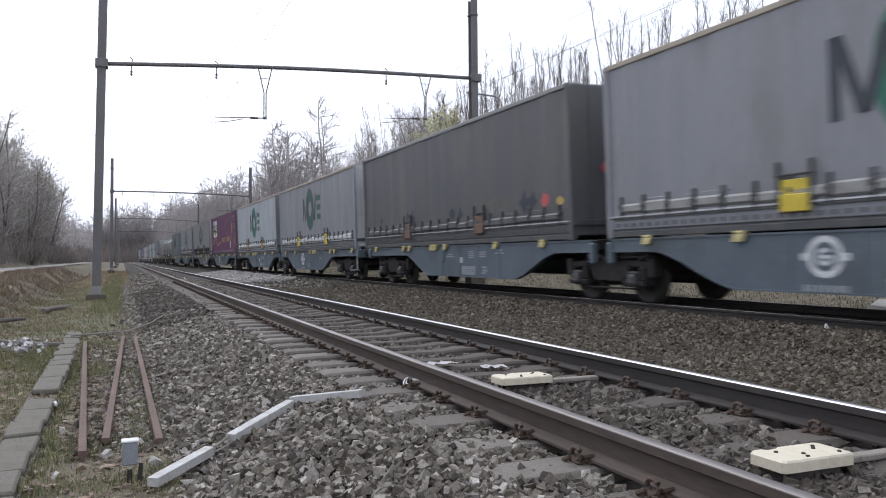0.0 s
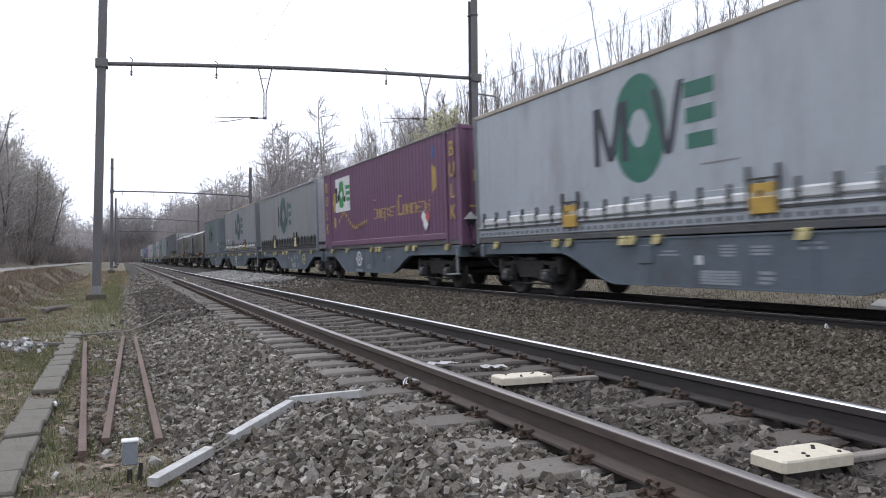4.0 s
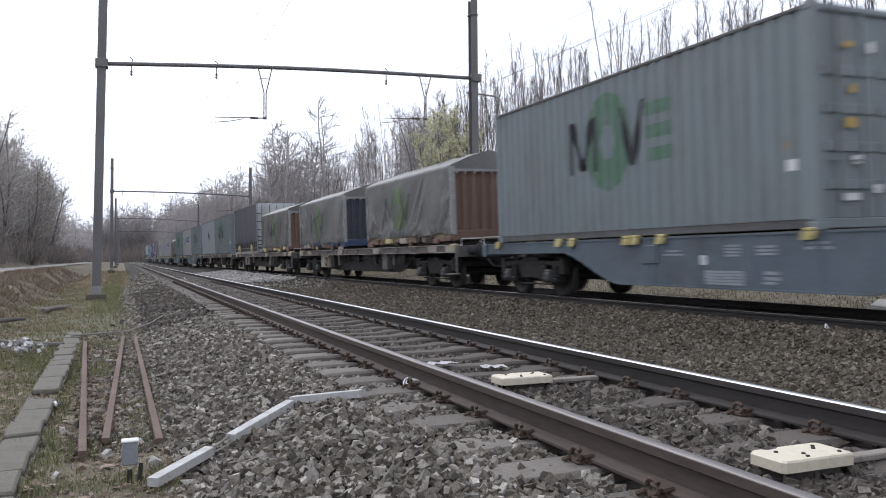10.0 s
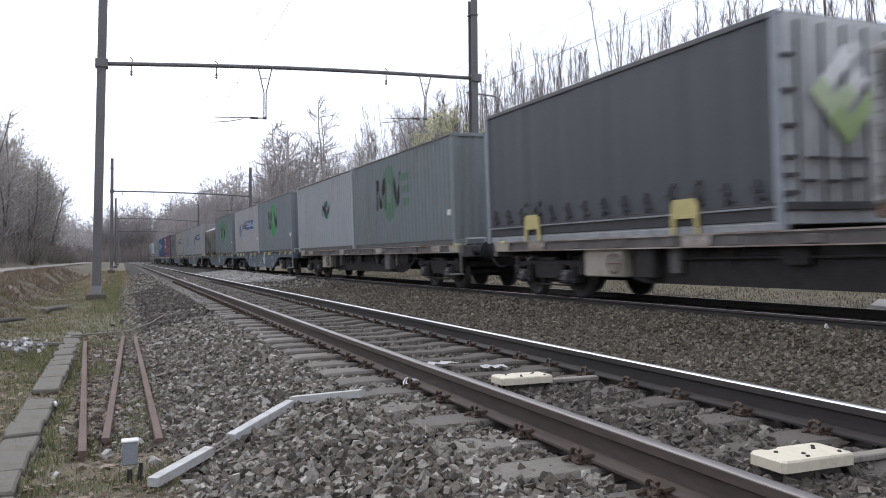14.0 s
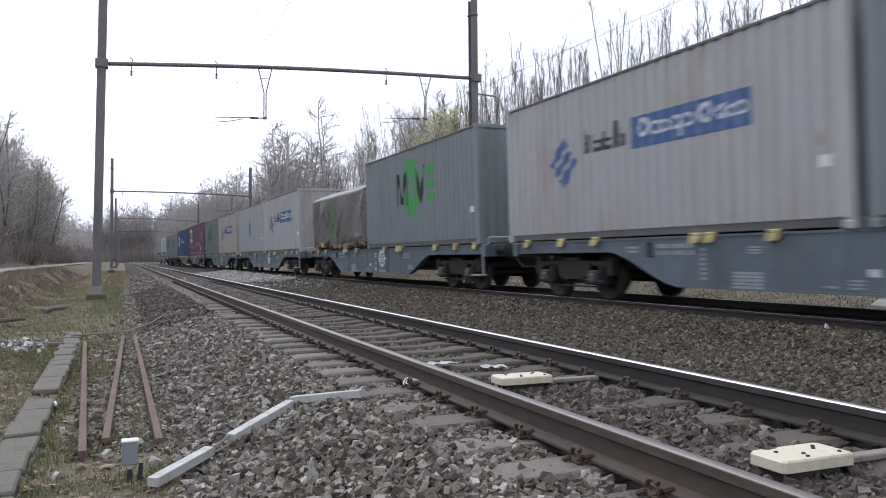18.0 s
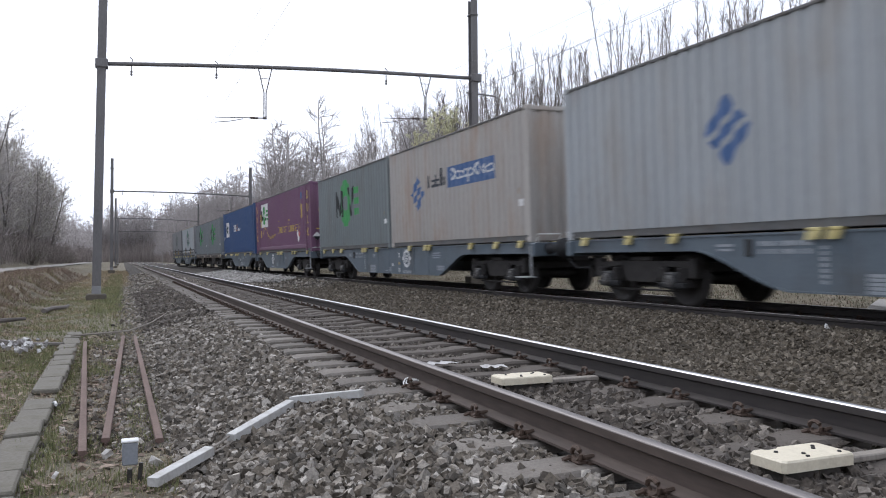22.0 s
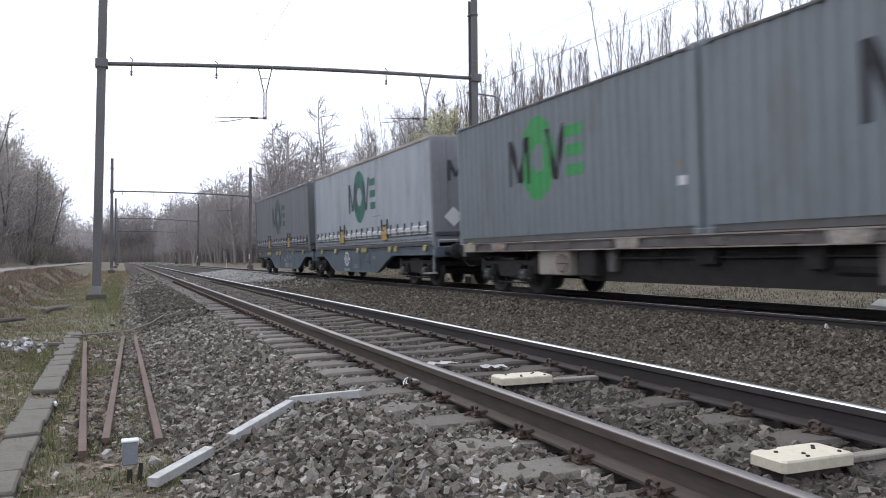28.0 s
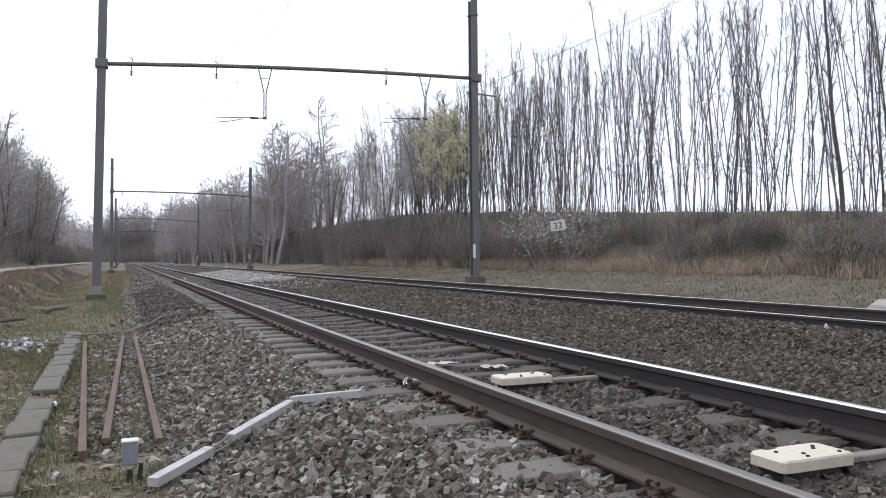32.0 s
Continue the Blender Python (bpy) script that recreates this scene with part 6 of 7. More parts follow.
first = articulated_wagon()
WAGONS.append((first, 12.4))
for q in (41.9, 71.45, 101.15, 271.15, 321.3):
    WAGONS.append((copy_thing(first, Matrix()), q))
old = plain_wagon(WAGON_OLD, True)
WAGONS.append((old, 125.95))
for q in (146.0, 166.25, 296.1):
    WAGONS.append((copy_thing(old, Matrix()), q))
plain = plain_wagon(WAGON_BLUE)
WAGONS.append((plain, 186.4))
for q in (206.3, 226.3, 246.1):
    WAGONS.append((copy_thing(plain, Matrix()), q))
wheel = Build()
wheel.tube([(0, 0.24 * math.cos(k * math.pi / 10), 0.24 * math.sin(k * math.pi / 10)) for k in range(21)], 0.019, 6)
wheel.tube([(0, -0.23, 0), (0, 0.23, 0)], 0.02, 5)
wheel.tube([(-0.01, 0, -0.06), (0.06, 0, 0.0)], 0.03, 6)
part("hand_wheel", wheel, YELLOW, WAGONS[2][0], "yellow hand brake wheel", at=(-1.27, 3.55, 0.82))
for s in (-0.95, 0.95):
    lamp = Build()
    lamp.box(s - 0.1, s + 0.1, 14.17, 14.3, 1.2, 1.45, 0.02)
    part("tail_lamp", lamp, YELLOW, WAGONS[5][0], "yellow tail lamp")


# ---- overhead line portals ----
def h_mast(height, flange=0.26, depth=0.26):
    b = Build()
    t = 0.022
    h, w = depth / 2, flange / 2
    poly = [(-w, -h), (w, -h), (w, -h + t), (t / 2, -h + t), (t / 2, h - t), (w, h - t), (w, h), (-w, h), (-w, h - t), (-t / 2, h - t), (-t / 2, -h + t), (-w, -h + t)]
    b.prism(poly, 0.0, height, "z")
    return b


def portal(left, right, beam_l, beam_r, base_l, base_r, lean=0.0, full=True):
    """Two masts, the cross beam and the hangers of both tracks. left, right: (x, y) of the masts."""
    p = thing("catenary_portal", "grey steel overhead line portal with a round cross beam", "overhead line portal", "overhead line portals")
    for (x, y), base, tilt in ((left, base_l, lean), (right, base_r, -0.55 * (lean > 0))):
        mast = part("mast", h_mast(10.35 - base), MAST, p, "weathered steel mast", at=(x, y, base))
        mast.rotation_euler = (0, radians(tilt), 0)
        f = Build()
        f.box(-0.135, 0.135, -0.135, 0.135, 0.05, 0.55 if (x, y) == left else 0.3, 0.004)
        part("painted_foot", f, MAST_FOOT, mast, "pale painted mast foot")
        f = Build()
        f.box(-0.3, 0.3, -0.26, 0.26, -0.5, 0.3, 0.03)
        part("footing", f, CONCRETE, mast, "concrete footing")
        c = Build()
        for z in (9.9,):
            c.box(-0.16, 0.16, -0.16, 0.16, z, z + 0.04, 0.005)
        part("cap_plate", c, MAST, mast)
    lift = math.tan(radians(lean)) * (beam_l - base_l)
    a, e = Vector((left[0] + lift, left[1], beam_l)), Vector((right[0], right[1], beam_r))
    b = Build()
    n = 12
    pts = [a.lerp(e, k / n) + Vector((0, 0, 0.10 * math.sin(math.pi * k / n))) for k in range(n + 1)]
    b.tube(pts, 0.065, 10)
    part("cross_beam", b, MAST, p, "round steel cross beam", smooth=True)
    for m in (a, e):
        k = Build()
        k.box(m.x - 0.19, m.x + 0.19, m.y - 0.18, m.y + 0.18, m.z - 0.14, m.z + 0.14, 0.02)
        part("clamp", k, MAST, p)
    for u, drop, reach in ((0.403, 1.72, -1.62), (0.849, 1.62, -1.55)):
        q = a.lerp(e, u) + Vector((0, 0, 0.08))
        d = (e - a).normalized()
        foot = q + Vector((0, 0, -drop))
        knee = q + Vector((0, 0, -drop * 0.5))
        h = Build()
        for s in (-1, 1):
            h.tube([q + d * 0.23 * s, knee + d * 0.035 * s, foot + d * 0.035 * s], 0.02, 5)
        h.tube([q - d * 0.13 + Vector((0, 0, -drop * 0.22)), q + d * 0.13 + Vector((0, 0, -drop * 0.22))], 0.014, 5)
        h.tube([foot - d * 0.06, foot + d * 0.06], 0.05, 6)
        part("hanger", h, MAST, p, "forked hanger")
        g = Build()
        g.tube([foot, foot + d * reach * 0.25, foot + d * reach], [0.022, 0.02, 0.014], 5)
        g.tube([foot + d * reach * 0.45 + Vector((0, 0, -0.04)), foot + d * reach * 0.7 + Vector((0, 0, -0.12)), foot + d * reach + Vector((0, 0, -0.17))], 0.014, 5)
        part("steady_arm", g, MAST, p)
        i = Build()
        i.lathe([(-0.14, 0.02), (-0.1, 0.05), (-0.05, 0.03), (0, 0.055), (0.05, 0.03), (0.1, 0.05), (0.14, 0.02)], 8, "x", tuple(foot + d * reach * 0.22))
        part("insulator", i, INSUL, p, "brown ribbed insulator")
    for u in (0.278, 0.735, 0.07):
        q = a.lerp(e, u) + Vector((0, 0, 0.06))
        s = Build()
        s.tube([q + Vector((-0.05, 0, 0.18)), q + Vector((0.04, 0, 0.1)), q, q + Vector((0, 0, -0.25))], 0.018, 5)
        s.lathe([(-0.42, 0.02), (-0.38, 0.04), (-0.33, 0.025), (-0.28, 0.04), (-0.24, 0.02)], 8, "z", tuple(q))
        part("suspension", s, MAST, p)
    k = Build()
    k.tube([(right[0] - 0.35, right[1], beam_r - 0.55), (right[0] + 0.85, right[1], beam_r - 0.6)], 0.03, 6)
    part("bracket", k, MAST, p)
    m = Build()
    m.box(right[0] - 0.16, right[0] - 0.05, right[1] - 0.16, right[1] - 0.14, base_r + 0.95, base_r + 1.45)
    part("number_plate", m, WHITE, p, "small white plate")
    return p


portal((-0.77, 26.9), (12.0, 25.7), 7.06, 7.47, -0.62, -0.12, lean=0.9)
portal((-0.95, 79.0), (12.25, 81.5), 7.25, 7.35, -0.5, -0.1)
portal((-1.0, 130.0), (12.0, 138.0), 7.25, 7.35, -0.5, 0.0)
portal((-1.0, 190.0), (12.0, 196.0), 7.25, 7.35, -0.5, 0.0)


def wire(name, label, x_of, z_of, r, ys):
    b = Build()
    b.tube([(x_of(y), y, z_of(y)) for y in ys], r, 4)
    return solid(name, b, WIRE, label, "overhead wire", "overhead wires")


SPANS = [-60, -25, 27, 79, 132, 192, 260, 340]


def sagged(top, dip):
    def z(y):
        for a, e in zip(SPANS, SPANS[1:]):
            if a <= y <= e:
                u = (y - a) / (e - a)
                return top - dip * 4 * u * (1 - u)
        return top
    return z


YW = list(np.arange(-60, 340, 6.5))
wire("contact_wire", "thin contact wire over the near track", lambda y: TRACK1, lambda y: 5.5, 0.003, YW)
wire("carrier_wire", "thin carrier wire over the near track", lambda y: TRACK1, sagged(6.9, 0.9), 0.003, YW)
wire("contact_wire", "thin contact wire over the far track", lambda y: track2(y) - 0.3, lambda y: 5.6, 0.003, YW)
wire("carrier_wire", "thin carrier wire over the far track", lambda y: track2(y) - 0.3, sagged(6.9, 0.9), 0.003, YW)
wire("feeder_wire", "twisted feeder wire carried on the far masts", lambda y: 12.35, sagged(7.25, 0.35), 0.006, YW)

# ---- sleepers and fastenings ----
for track, centre, mesh, first, count in ((near_track, straight, SLEEPER_MESH, 1.39, 230), (far_track, track2, SLEEPER_MESH_DARK, 4.0, 120)):
    for k in range(count):
        y = first + k * 0.56
        turn = -math.atan(centre(y + 0.5) - centre(y - 0.5))
        ob = new("sleeper", mesh)
        ob.parent = track
        ob.location = (centre(y), y, random.uniform(-0.022, 0.0) - 0.015 * (track is far_track))
        ob.rotation_euler = (0, radians(-CANT) if track is far_track else 0, turn + radians(random.uniform(-0.7, 0.7)))
        if y < 34:
            for s in (-1, 1):
                c = new("fastening", CLIP_MESH)
                c.parent = track
                c.location = (centre(y) + s * GAUGE, y, canted(centre, s * GAUGE))
                c.rotation_euler = (0, radians(-CANT) if track is far_track else 0, turn)
far_sleepers = Build()
for centre in (straight, track2):
    for y in list(np.arange(-60, 1.2, 0.56)) + list(np.arange(131, 340, 0.56)):
        far_sleepers.box(centre(y) - 1.26, centre(y) + 1.26, y - 0.14, y + 0.14, -0.34, -0.178)
part("sleeper_row", far_sleepers, SLEEPER, near_track, "distant concrete sleepers")["kind"] = "stuff"

# ---- loose ballast ----
CHIP_V = np.array([(x, y, z) for x in (-1, 1) for y in (-1, 1) for z in (-1, 1)], float) * 0.72
CHIP_F = np.array([(0, 1, 3), (0, 3, 2), (4, 6, 7), (4, 7, 5), (0, 4, 5), (0, 5, 1), (2, 3, 7), (2, 7, 6), (0, 2, 6), (0, 6, 4), (1, 5, 7), (1, 7, 3)])
RNG = np.random.default_rng(7)


def scatter_stones(name, pts, size, mat, label, spread=0.45):
    n = len(pts)
    v = CHIP_V[None] + RNG.uniform(-0.36, 0.36, (n, 8, 3))
    v = v * RNG.uniform(0.55, 1.15, (n, 1, 3)) * (size * np.exp(RNG.normal(0, spread * 0.6, (n, 1, 1))).clip(0.5, 1.7))
    a = RNG.normal(size=(n, 4))
    a /= np.linalg.norm(a, axis=1)[:, None]
    w, x, y, z = a.T
    rot = np.stack([1 - 2 * (y * y + z * z), 2 * (x * y - w * z), 2 * (x * z + w * y), 2 * (x * y + w * z), 1 - 2 * (x * x + z * z), 2 * (y * z - w * x), 2 * (x * z - w * y), 2 * (y * z + w * x), 1 - 2 * (x * x + y * y)], 1).reshape(n, 3, 3)
    v = np.einsum("nij,nkj->nki", rot, v) + pts[:, None]
    f = CHIP_F[None] + (np.arange(n) * 8)[:, None, None]
    return tagged(new(name, fast_mesh(name, v.reshape(-1, 3), f.reshape(-1, 3), mat)), label, "ballast", kind="stuff")


def stone_points(x0, x1, y0, y1, density, lift=0.012, fine=True):
    n = int((x1 - x0) * (y1 - y0) * density)
    xs, ys = RNG.uniform(x0, x1, n), RNG.uniform(y0, y1, n)
    out = []
    for x, y in zip(xs, ys):
        if (y < x * 0.72 - 0.4 or x * x + y * y < 9.0) == fine:
            continue
        c2 = track2(y)
        keep = True
        for c, first in ((TRACK1, 1.39), (c2, 4.0)):
            for s in (-1, 1):
                if abs(x - c - s * GAUGE) < 0.10:
                    keep = False
            phase = (y - first) % 0.56
            on = min(phase, 0.56 - phase) < 0.125 and abs(x - c) < 1.28
            if on:
                off = abs(x - c)
                cover = (0.75 if y < 5.0 else 0.06) if off < 0.42 else (0.32 if y < 5.5 else 0.08) if c == TRACK1 and x > c - GAUGE else (0.55 if y < 4.2 else 0.22) if c == TRACK1 else 0.4
                if RNG.random() > cover:
                    keep = False
        if keep:
            out.append((x, y, bed_height(x, y) + lift + RNG.uniform(-0.022, 0.028)))
    return np.array(out)


scatter_stones("loose_ballast", stone_points(0.0, 2.1, 1.6, 7.5, 1900), 0.0225, STONE, "loose grey and brown crushed stone on the shoulder")
scatter_stones("loose_ballast", stone_points(2.1, 4.7, 1.6, 7.5, 1900), 0.0225, STONE_BROWN, "loose brown crushed stone between the rails")
scatter_stones("loose_ballast", stone_points(0.15, 2.1, 7.5, 14.0, 1200), 0.0255, STONE, "loose grey and brown crushed stone on the shoulder")
scatter_stones("loose_ballast", stone_points(2.1, 4.5, 7.5, 14.0, 1150), 0.0275, STONE_BROWN, "loose brown crushed stone round the sleepers")
scatter_stones("loose_ballast", stone_points(4.5, 9.0, 7.5, 14.0, 1150), 0.0265, STONE_OLIVE, "loose dusty brown crushed stone between the tracks")
scatter_stones("loose_ballast", stone_points(4.7, 9.6, 1.6, 7.5, 1350), 0.0255, STONE_OLIVE, "loose dusty brown crushed stone between the tracks")
scatter_stones("loose_ballast", stone_points(0.2, 4.5, 14.0, 30.0, 430), 0.036, STONE_BROWN, "loose grey and brown crushed stone round the sleepers")
scatter_stones("loose_ballast", stone_points(4.5, 9.2, 14.0, 30.0, 430), 0.036, STONE_OLIVE, "loose dusty brown crushed stone between the tracks")
scatter_stones("loose_ballast", stone_points(0.3, 9.2, 30.0, 62.0, 70), 0.047, STONE, "loose grey and brown crushed stone between the tracks")
scatter_stones("loose_ballast", stone_points(0.05, 11.5, -7.0, 8.0, 170, fine=False), 0.036, STONE_OLIVE, "coarser crushed stone round both tracks")
def straggling(n, y0, y1):
    """Stones that have rolled off the shoulder into the grass, fewer the farther out."""
    ys = RNG.uniform(y0, y1, n)
    xs = 0.35 - np.abs(RNG.normal(0, 0.3 if y1 < 20 else 0.18, n))
    return np.array([(x, y, max(ground_height(x, y), bed_height(x, y)) + 0.008) for x, y in zip(xs, ys)])


scatter_stones("loose_ballast", straggling(3600, 5.5, 15.0), 0.022, STONE, "grey and brown stones strewn along the edge of the shoulder")
scatter_stones("loose_ballast", straggling(3600, 15.0, 45.0), 0.032, STONE, "grey and brown stones strewn along the edge of the shoulder")
pale = stone_points(5.3, 7.9, 38.0, 63.0, 150, 0.03)
pale[:, 2] += 0.10 * np.clip(1 - np.abs(pale[:, 0] - 6.6) / 1.3, 0, 1)
scatter_stones("pale_gravel", pale, 0.07, PALE_STONE, "strip of fresh pale gravel between the tracks")

# ---- track beacons ----
def beacon(x, y):
    t = thing("track_beacon", "cream fibreglass track beacon bolted between the rails", "track beacon", "track beacons", at=(x, y, -0.205))
    b = Build()
    out = [(-0.20, -0.085), (-0.185, -0.10), (0.185, -0.10), (0.20, -0.085), (0.20, 0.09), (0.185, 0.105), (-0.03, 0.105), (-0.06, 0.085), (-0.11, 0.08), (-0.135, 0.1), (-0.175, 0.1), (-0.20, 0.08)]
    top = [(px * 0.96, py * 0.95) for px, py in out]
    n = len(out)
    b.v = [(px, py, 0.05) for px, py in out] + [(px, py, 0.092) for px, py in out] + [(px, py, 0.1) for px, py in top]
    b.f = [(i, (i + 1) % n, n + (i + 1) % n, n + i) for i in range(n)] + [(n + i, n + (i + 1) % n, 2 * n + (i + 1) % n, 2 * n + i) for i in range(n)] + [tuple(range(2 * n, 3 * n)), tuple(range(n - 1, -1, -1))]
    part("housing", b, CREAM, t, "cream housing with worn edges")
    for px, py in ((-0.11, 0.03), (-0.02, -0.03), (-0.04, -0.07), (0.12, 0.05), (0.09, 0.02), (0.15, -0.06)):
        k = Build()
        k.lathe([(0.1, 0.0095), (0.106, 0.008), (0.107, 0.004)], 8, "z", (px, py, 0))
        part("bolt", k, BOLT, t)
    # Added dark block where only shadow lies under the housing.
    k = Build()
    k.box(-0.15, 0.15, -0.07, 0.08, -0.05, 0.05, 0.01)
    part("base", k, SLEEPER_DARK, t)
    k = Build()
    k.box(0.2, 0.62, -0.035, 0.03, 0.03, 0.06, 0.006)
    part("cable_arm", k, WOOD_GREY, t, "grey cable arm to the rail")
    t.scale = (1.07, 1.07, 1.07)
    return t


beacon(2.775, 5.12)
beacon(2.83, 2.59)

# ---- cable duct over the ballast shoulder, and its box ----
duct = thing("cable_duct", "galvanised steel cable duct laid over the ballast shoulder", "cable duct")
for a, e in (((0.158, 4.545, -0.452), (0.502, 4.945, -0.4)), ((0.642, 5.059, -0.36), (1.097, 5.422, -0.235)), ((1.123, 5.494, -0.225), (1.52, 5.097, -0.14))):
    a, e = Vector(a), Vector(e)
    d = (e - a).normalized()
    side = d.cross(Vector((0, 0, 1))).normalized()
    up = side.cross(d)
    b = Build()
    ring = [(-0.034, -0.034), (-0.034, 0.014), (-0.031, 0.017), (0.031, 0.017), (0.034, 0.014), (0.034, -0.034)]
    b.v = [tuple(p + side * u + up * w) for p in (a, e) for u, w in ring]
    b.f = [(i, (i + 1) % 6, 6 + (i + 1) % 6, 6 + i) for i in range(6)] + [tuple(range(5, -1, -1)), tuple(range(6, 12))]
    part("duct_length", b, DUCT, duct, "folded galvanised duct length")
b = Build()
b.tube([(0.454, 4.922, -0.408), (0.552, 5.002, -0.392), (0.65, 5.082, -0.352)], 0.007, 6)
b.tube([(0.494, 4.922, -0.428), (0.592, 5.002, -0.415), (0.69, 5.082, -0.372)], 0.009, 6)
part("cable", b, WOOD_GREY, duct, "pale bare cable between duct lengths")

post = thing("junction_box", "small grey junction box on a stake in the grass", "junction box", at=(0.045, 4.75, -0.575))
b = Build()
b.box(-0.042, 0.042, -0.035, 0.035, 0.175, 0.305, 0.008)
box = part("box", b, BOX_GREY, post, "blue-grey box")
b = Build()
b.box(-0.046, 0.046, -0.04, 0.04, 0.305, 0.318, 0.004)
part("lid", b, WHITE, box, "white lid")
b = Build()
b.tube([(0, 0, -0.1), (0, 0, 0.15)], 0.014, 6)
b.tube([(0.05, 0, 0.05), (0.06, 0, 0.18)], 0.012, 6)
b.tube([(0.03, 0.0, 0.02), (0.12, -0.05, 0.06), (0.16, -0.1, 0.08)], 0.012, 6)
part("stake", b, BOLT, post)

# ---- old rails lying in the grass ----
for (xa, ya), (xe, ye) in (((-0.23, 5.42), (-0.51, 12.7)), ((-0.10, 5.75), (0.02, 13.4)), ((0.24, 5.6), (0.19, 13.3))):
    b = Build()
    L = math.hypot(xe - xa, ye - ya)
    b.prism([(-0.022, 0.075), (0.022, 0.075), (0.026, 0.07), (0.027, 0.05), (0.008, 0.042), (0.008, 0.018), (0.036, 0.0), (-0.036, 0.0), (-0.008, 0.018), (-0.008, 0.042), (-0.027, 0.05), (-0.026, 0.07)], 0, L, "y")
    r = solid("old_rail", b, RUST, "length of light rusty rail lying in the grass", "rail", "old rails in the grass")
    r.matrix_world = pose(xa, ya, -0.525, 0, 0, -math.degrees(math.atan2(xe - xa, ye - ya)))

# ---- cable trough ----
trough = thing("cable_trough", "line of weathered concrete trough lids sunk in the grass", "cable trough", kind="structure")
for k in range(-18, 24):
    y = 2.85 + k * 0.5
    if k == 10:
        continue
    b = Build()
    b.box(-0.115, 0.115, -0.244, 0.244, -0.05, 0.0, 0.012)
    lid = part("trough_lid", b, LID_CONCRETE, trough, at=(-0.61 - 0.0057 * k + random.uniform(-0.02, 0.02), y, -0.46 + random.uniform(-0.02, 0.015)))
    lid.rotation_euler = (radians(random.uniform(-0.8, 0.8)), radians(random.uniform(-2.2, 1.5)), radians(random.uniform(-1.6, 1.6) + 1.2))
for s in (-1, 1):
    b = Build()
    b.box(-0.03, 0.03, -9.0, 11.4, -0.25, -0.052)
    wall_ = part("trough_wall", b, CONCRETE, trough, at=(-0.605 + s * 0.1, 2.4, -0.45))
    wall_.rotation_euler = (0, 0, radians(0.65))
b = Build()
b.tube([(-0.66, 7.75, -0.58), (-0.58, 7.5, -0.5), (-0.52, 7.3, -0.44), (-0.5, 7.1, -0.43)], 0.013, 6)
part("loose_cable", b, GALVA, trough, "pale cable end in the open trough")
b = Build()
b.tube([(-0.75, 13.6, -0.44), (-0.3, 13.7, -0.43), (0.1, 13.9, -0.42), (0.5, 15.3, -0.40), (0.95, 17.2, -0.30), (1.4, 18.2, -0.2)], [0.018, 0.017, 0.014, 0.011, 0.01, 0.01], 6)
solid("surface_cable", b, WOOD_GREY, "grey cable run from the trough to the track", "cable")

# ---- small things by the line ----
sign = thing("distance_sign", "leaning white distance sign with the number 32", "sign", at=(18.35, 29.4, 0.62))
b = Build()
b.tube([(0.2, 0, -0.5), (-0.25, 0, 1.5)], 0.03, 6)
part("post", b, MAST, sign)
b = Build()
b.box(-0.62, 0.02, -0.03, -0.01, 1.5, 1.95, 0.006)
part("plate", b, WHITE, sign, "white plate")
cu = bpy.data.curves.new("digits", "FONT")
cu.body, cu.size, cu.extrude, cu.align_x = "32", 0.42, 0.003, "CENTER"
tmp = bpy.data.objects.new("digits", cu)
scene.collection.objects.link(tmp)
bpy.context.view_layer.update()
me = bpy.data.meshes.new_from_object(tmp.evaluated_get(bpy.context.evaluated_depsgraph_get()))
bpy.data.objects.remove(tmp)
me.materials.clear()
me.materials.append(BLACK)
digits = new("digits", me)
digits.parent = sign
digits.matrix_local = pose(-0.3, -0.036, 1.58, 90, 0, 0)
sign.rotation_euler = (0, radians(-7), radians(-36))

b = Build()
b.box(-0.35, 0.35, -0.2, 0.2, -0.1, 0.16, 0.05)
blk = solid("concrete_block", b, PALE_STONE, "pale broken concrete block beside the far track", "concrete block")
blk.matrix_world = pose(12.1, 9.3, -0.13, 4, -8, 25)
b = Build()
b.box(-0.03, 0.03, -0.03, 0.03, -0.3, 0.9, 0.01)
stake = solid("marker_post", b, WHITE, "small white marker post beside the far track", "marker post")
stake.matrix_world = pose(11.6, 96.0, 0.05)

pts = np.array([(-1.27 + RNG.normal(0, 0.16), 11.9 + RNG.normal(0, 0.35), -0.44 + RNG.uniform(0, 0.08)) for _ in range(60)])
litter = scatter_stones("litter", pts, 0.03, RUBBISH, "scattered white plastic litter on the bank")
tagged(litter, category="litter")
for k, (x, y, turn) in enumerate(((-1.5, 21.5, 75), (-1.6, 13.2, -40), (-2.6, 16.0, 20))):
    b = Build()
    b.tube([(-0.9, 0, 0.05), (-0.3, 0.05, 0.07), (0.4, -0.04, 0.06), (1.0, 0.06, 0.08)], [0.06, 0.055, 0.05, 0.03], 7)
    log = solid("fallen_branch", b, BARK, "bare fallen branch lying on the bank", "branch", "fallen branches")
    log.matrix_world = pose(x, y, ground_height(x, y) + 0.0, 0, 0, turn)

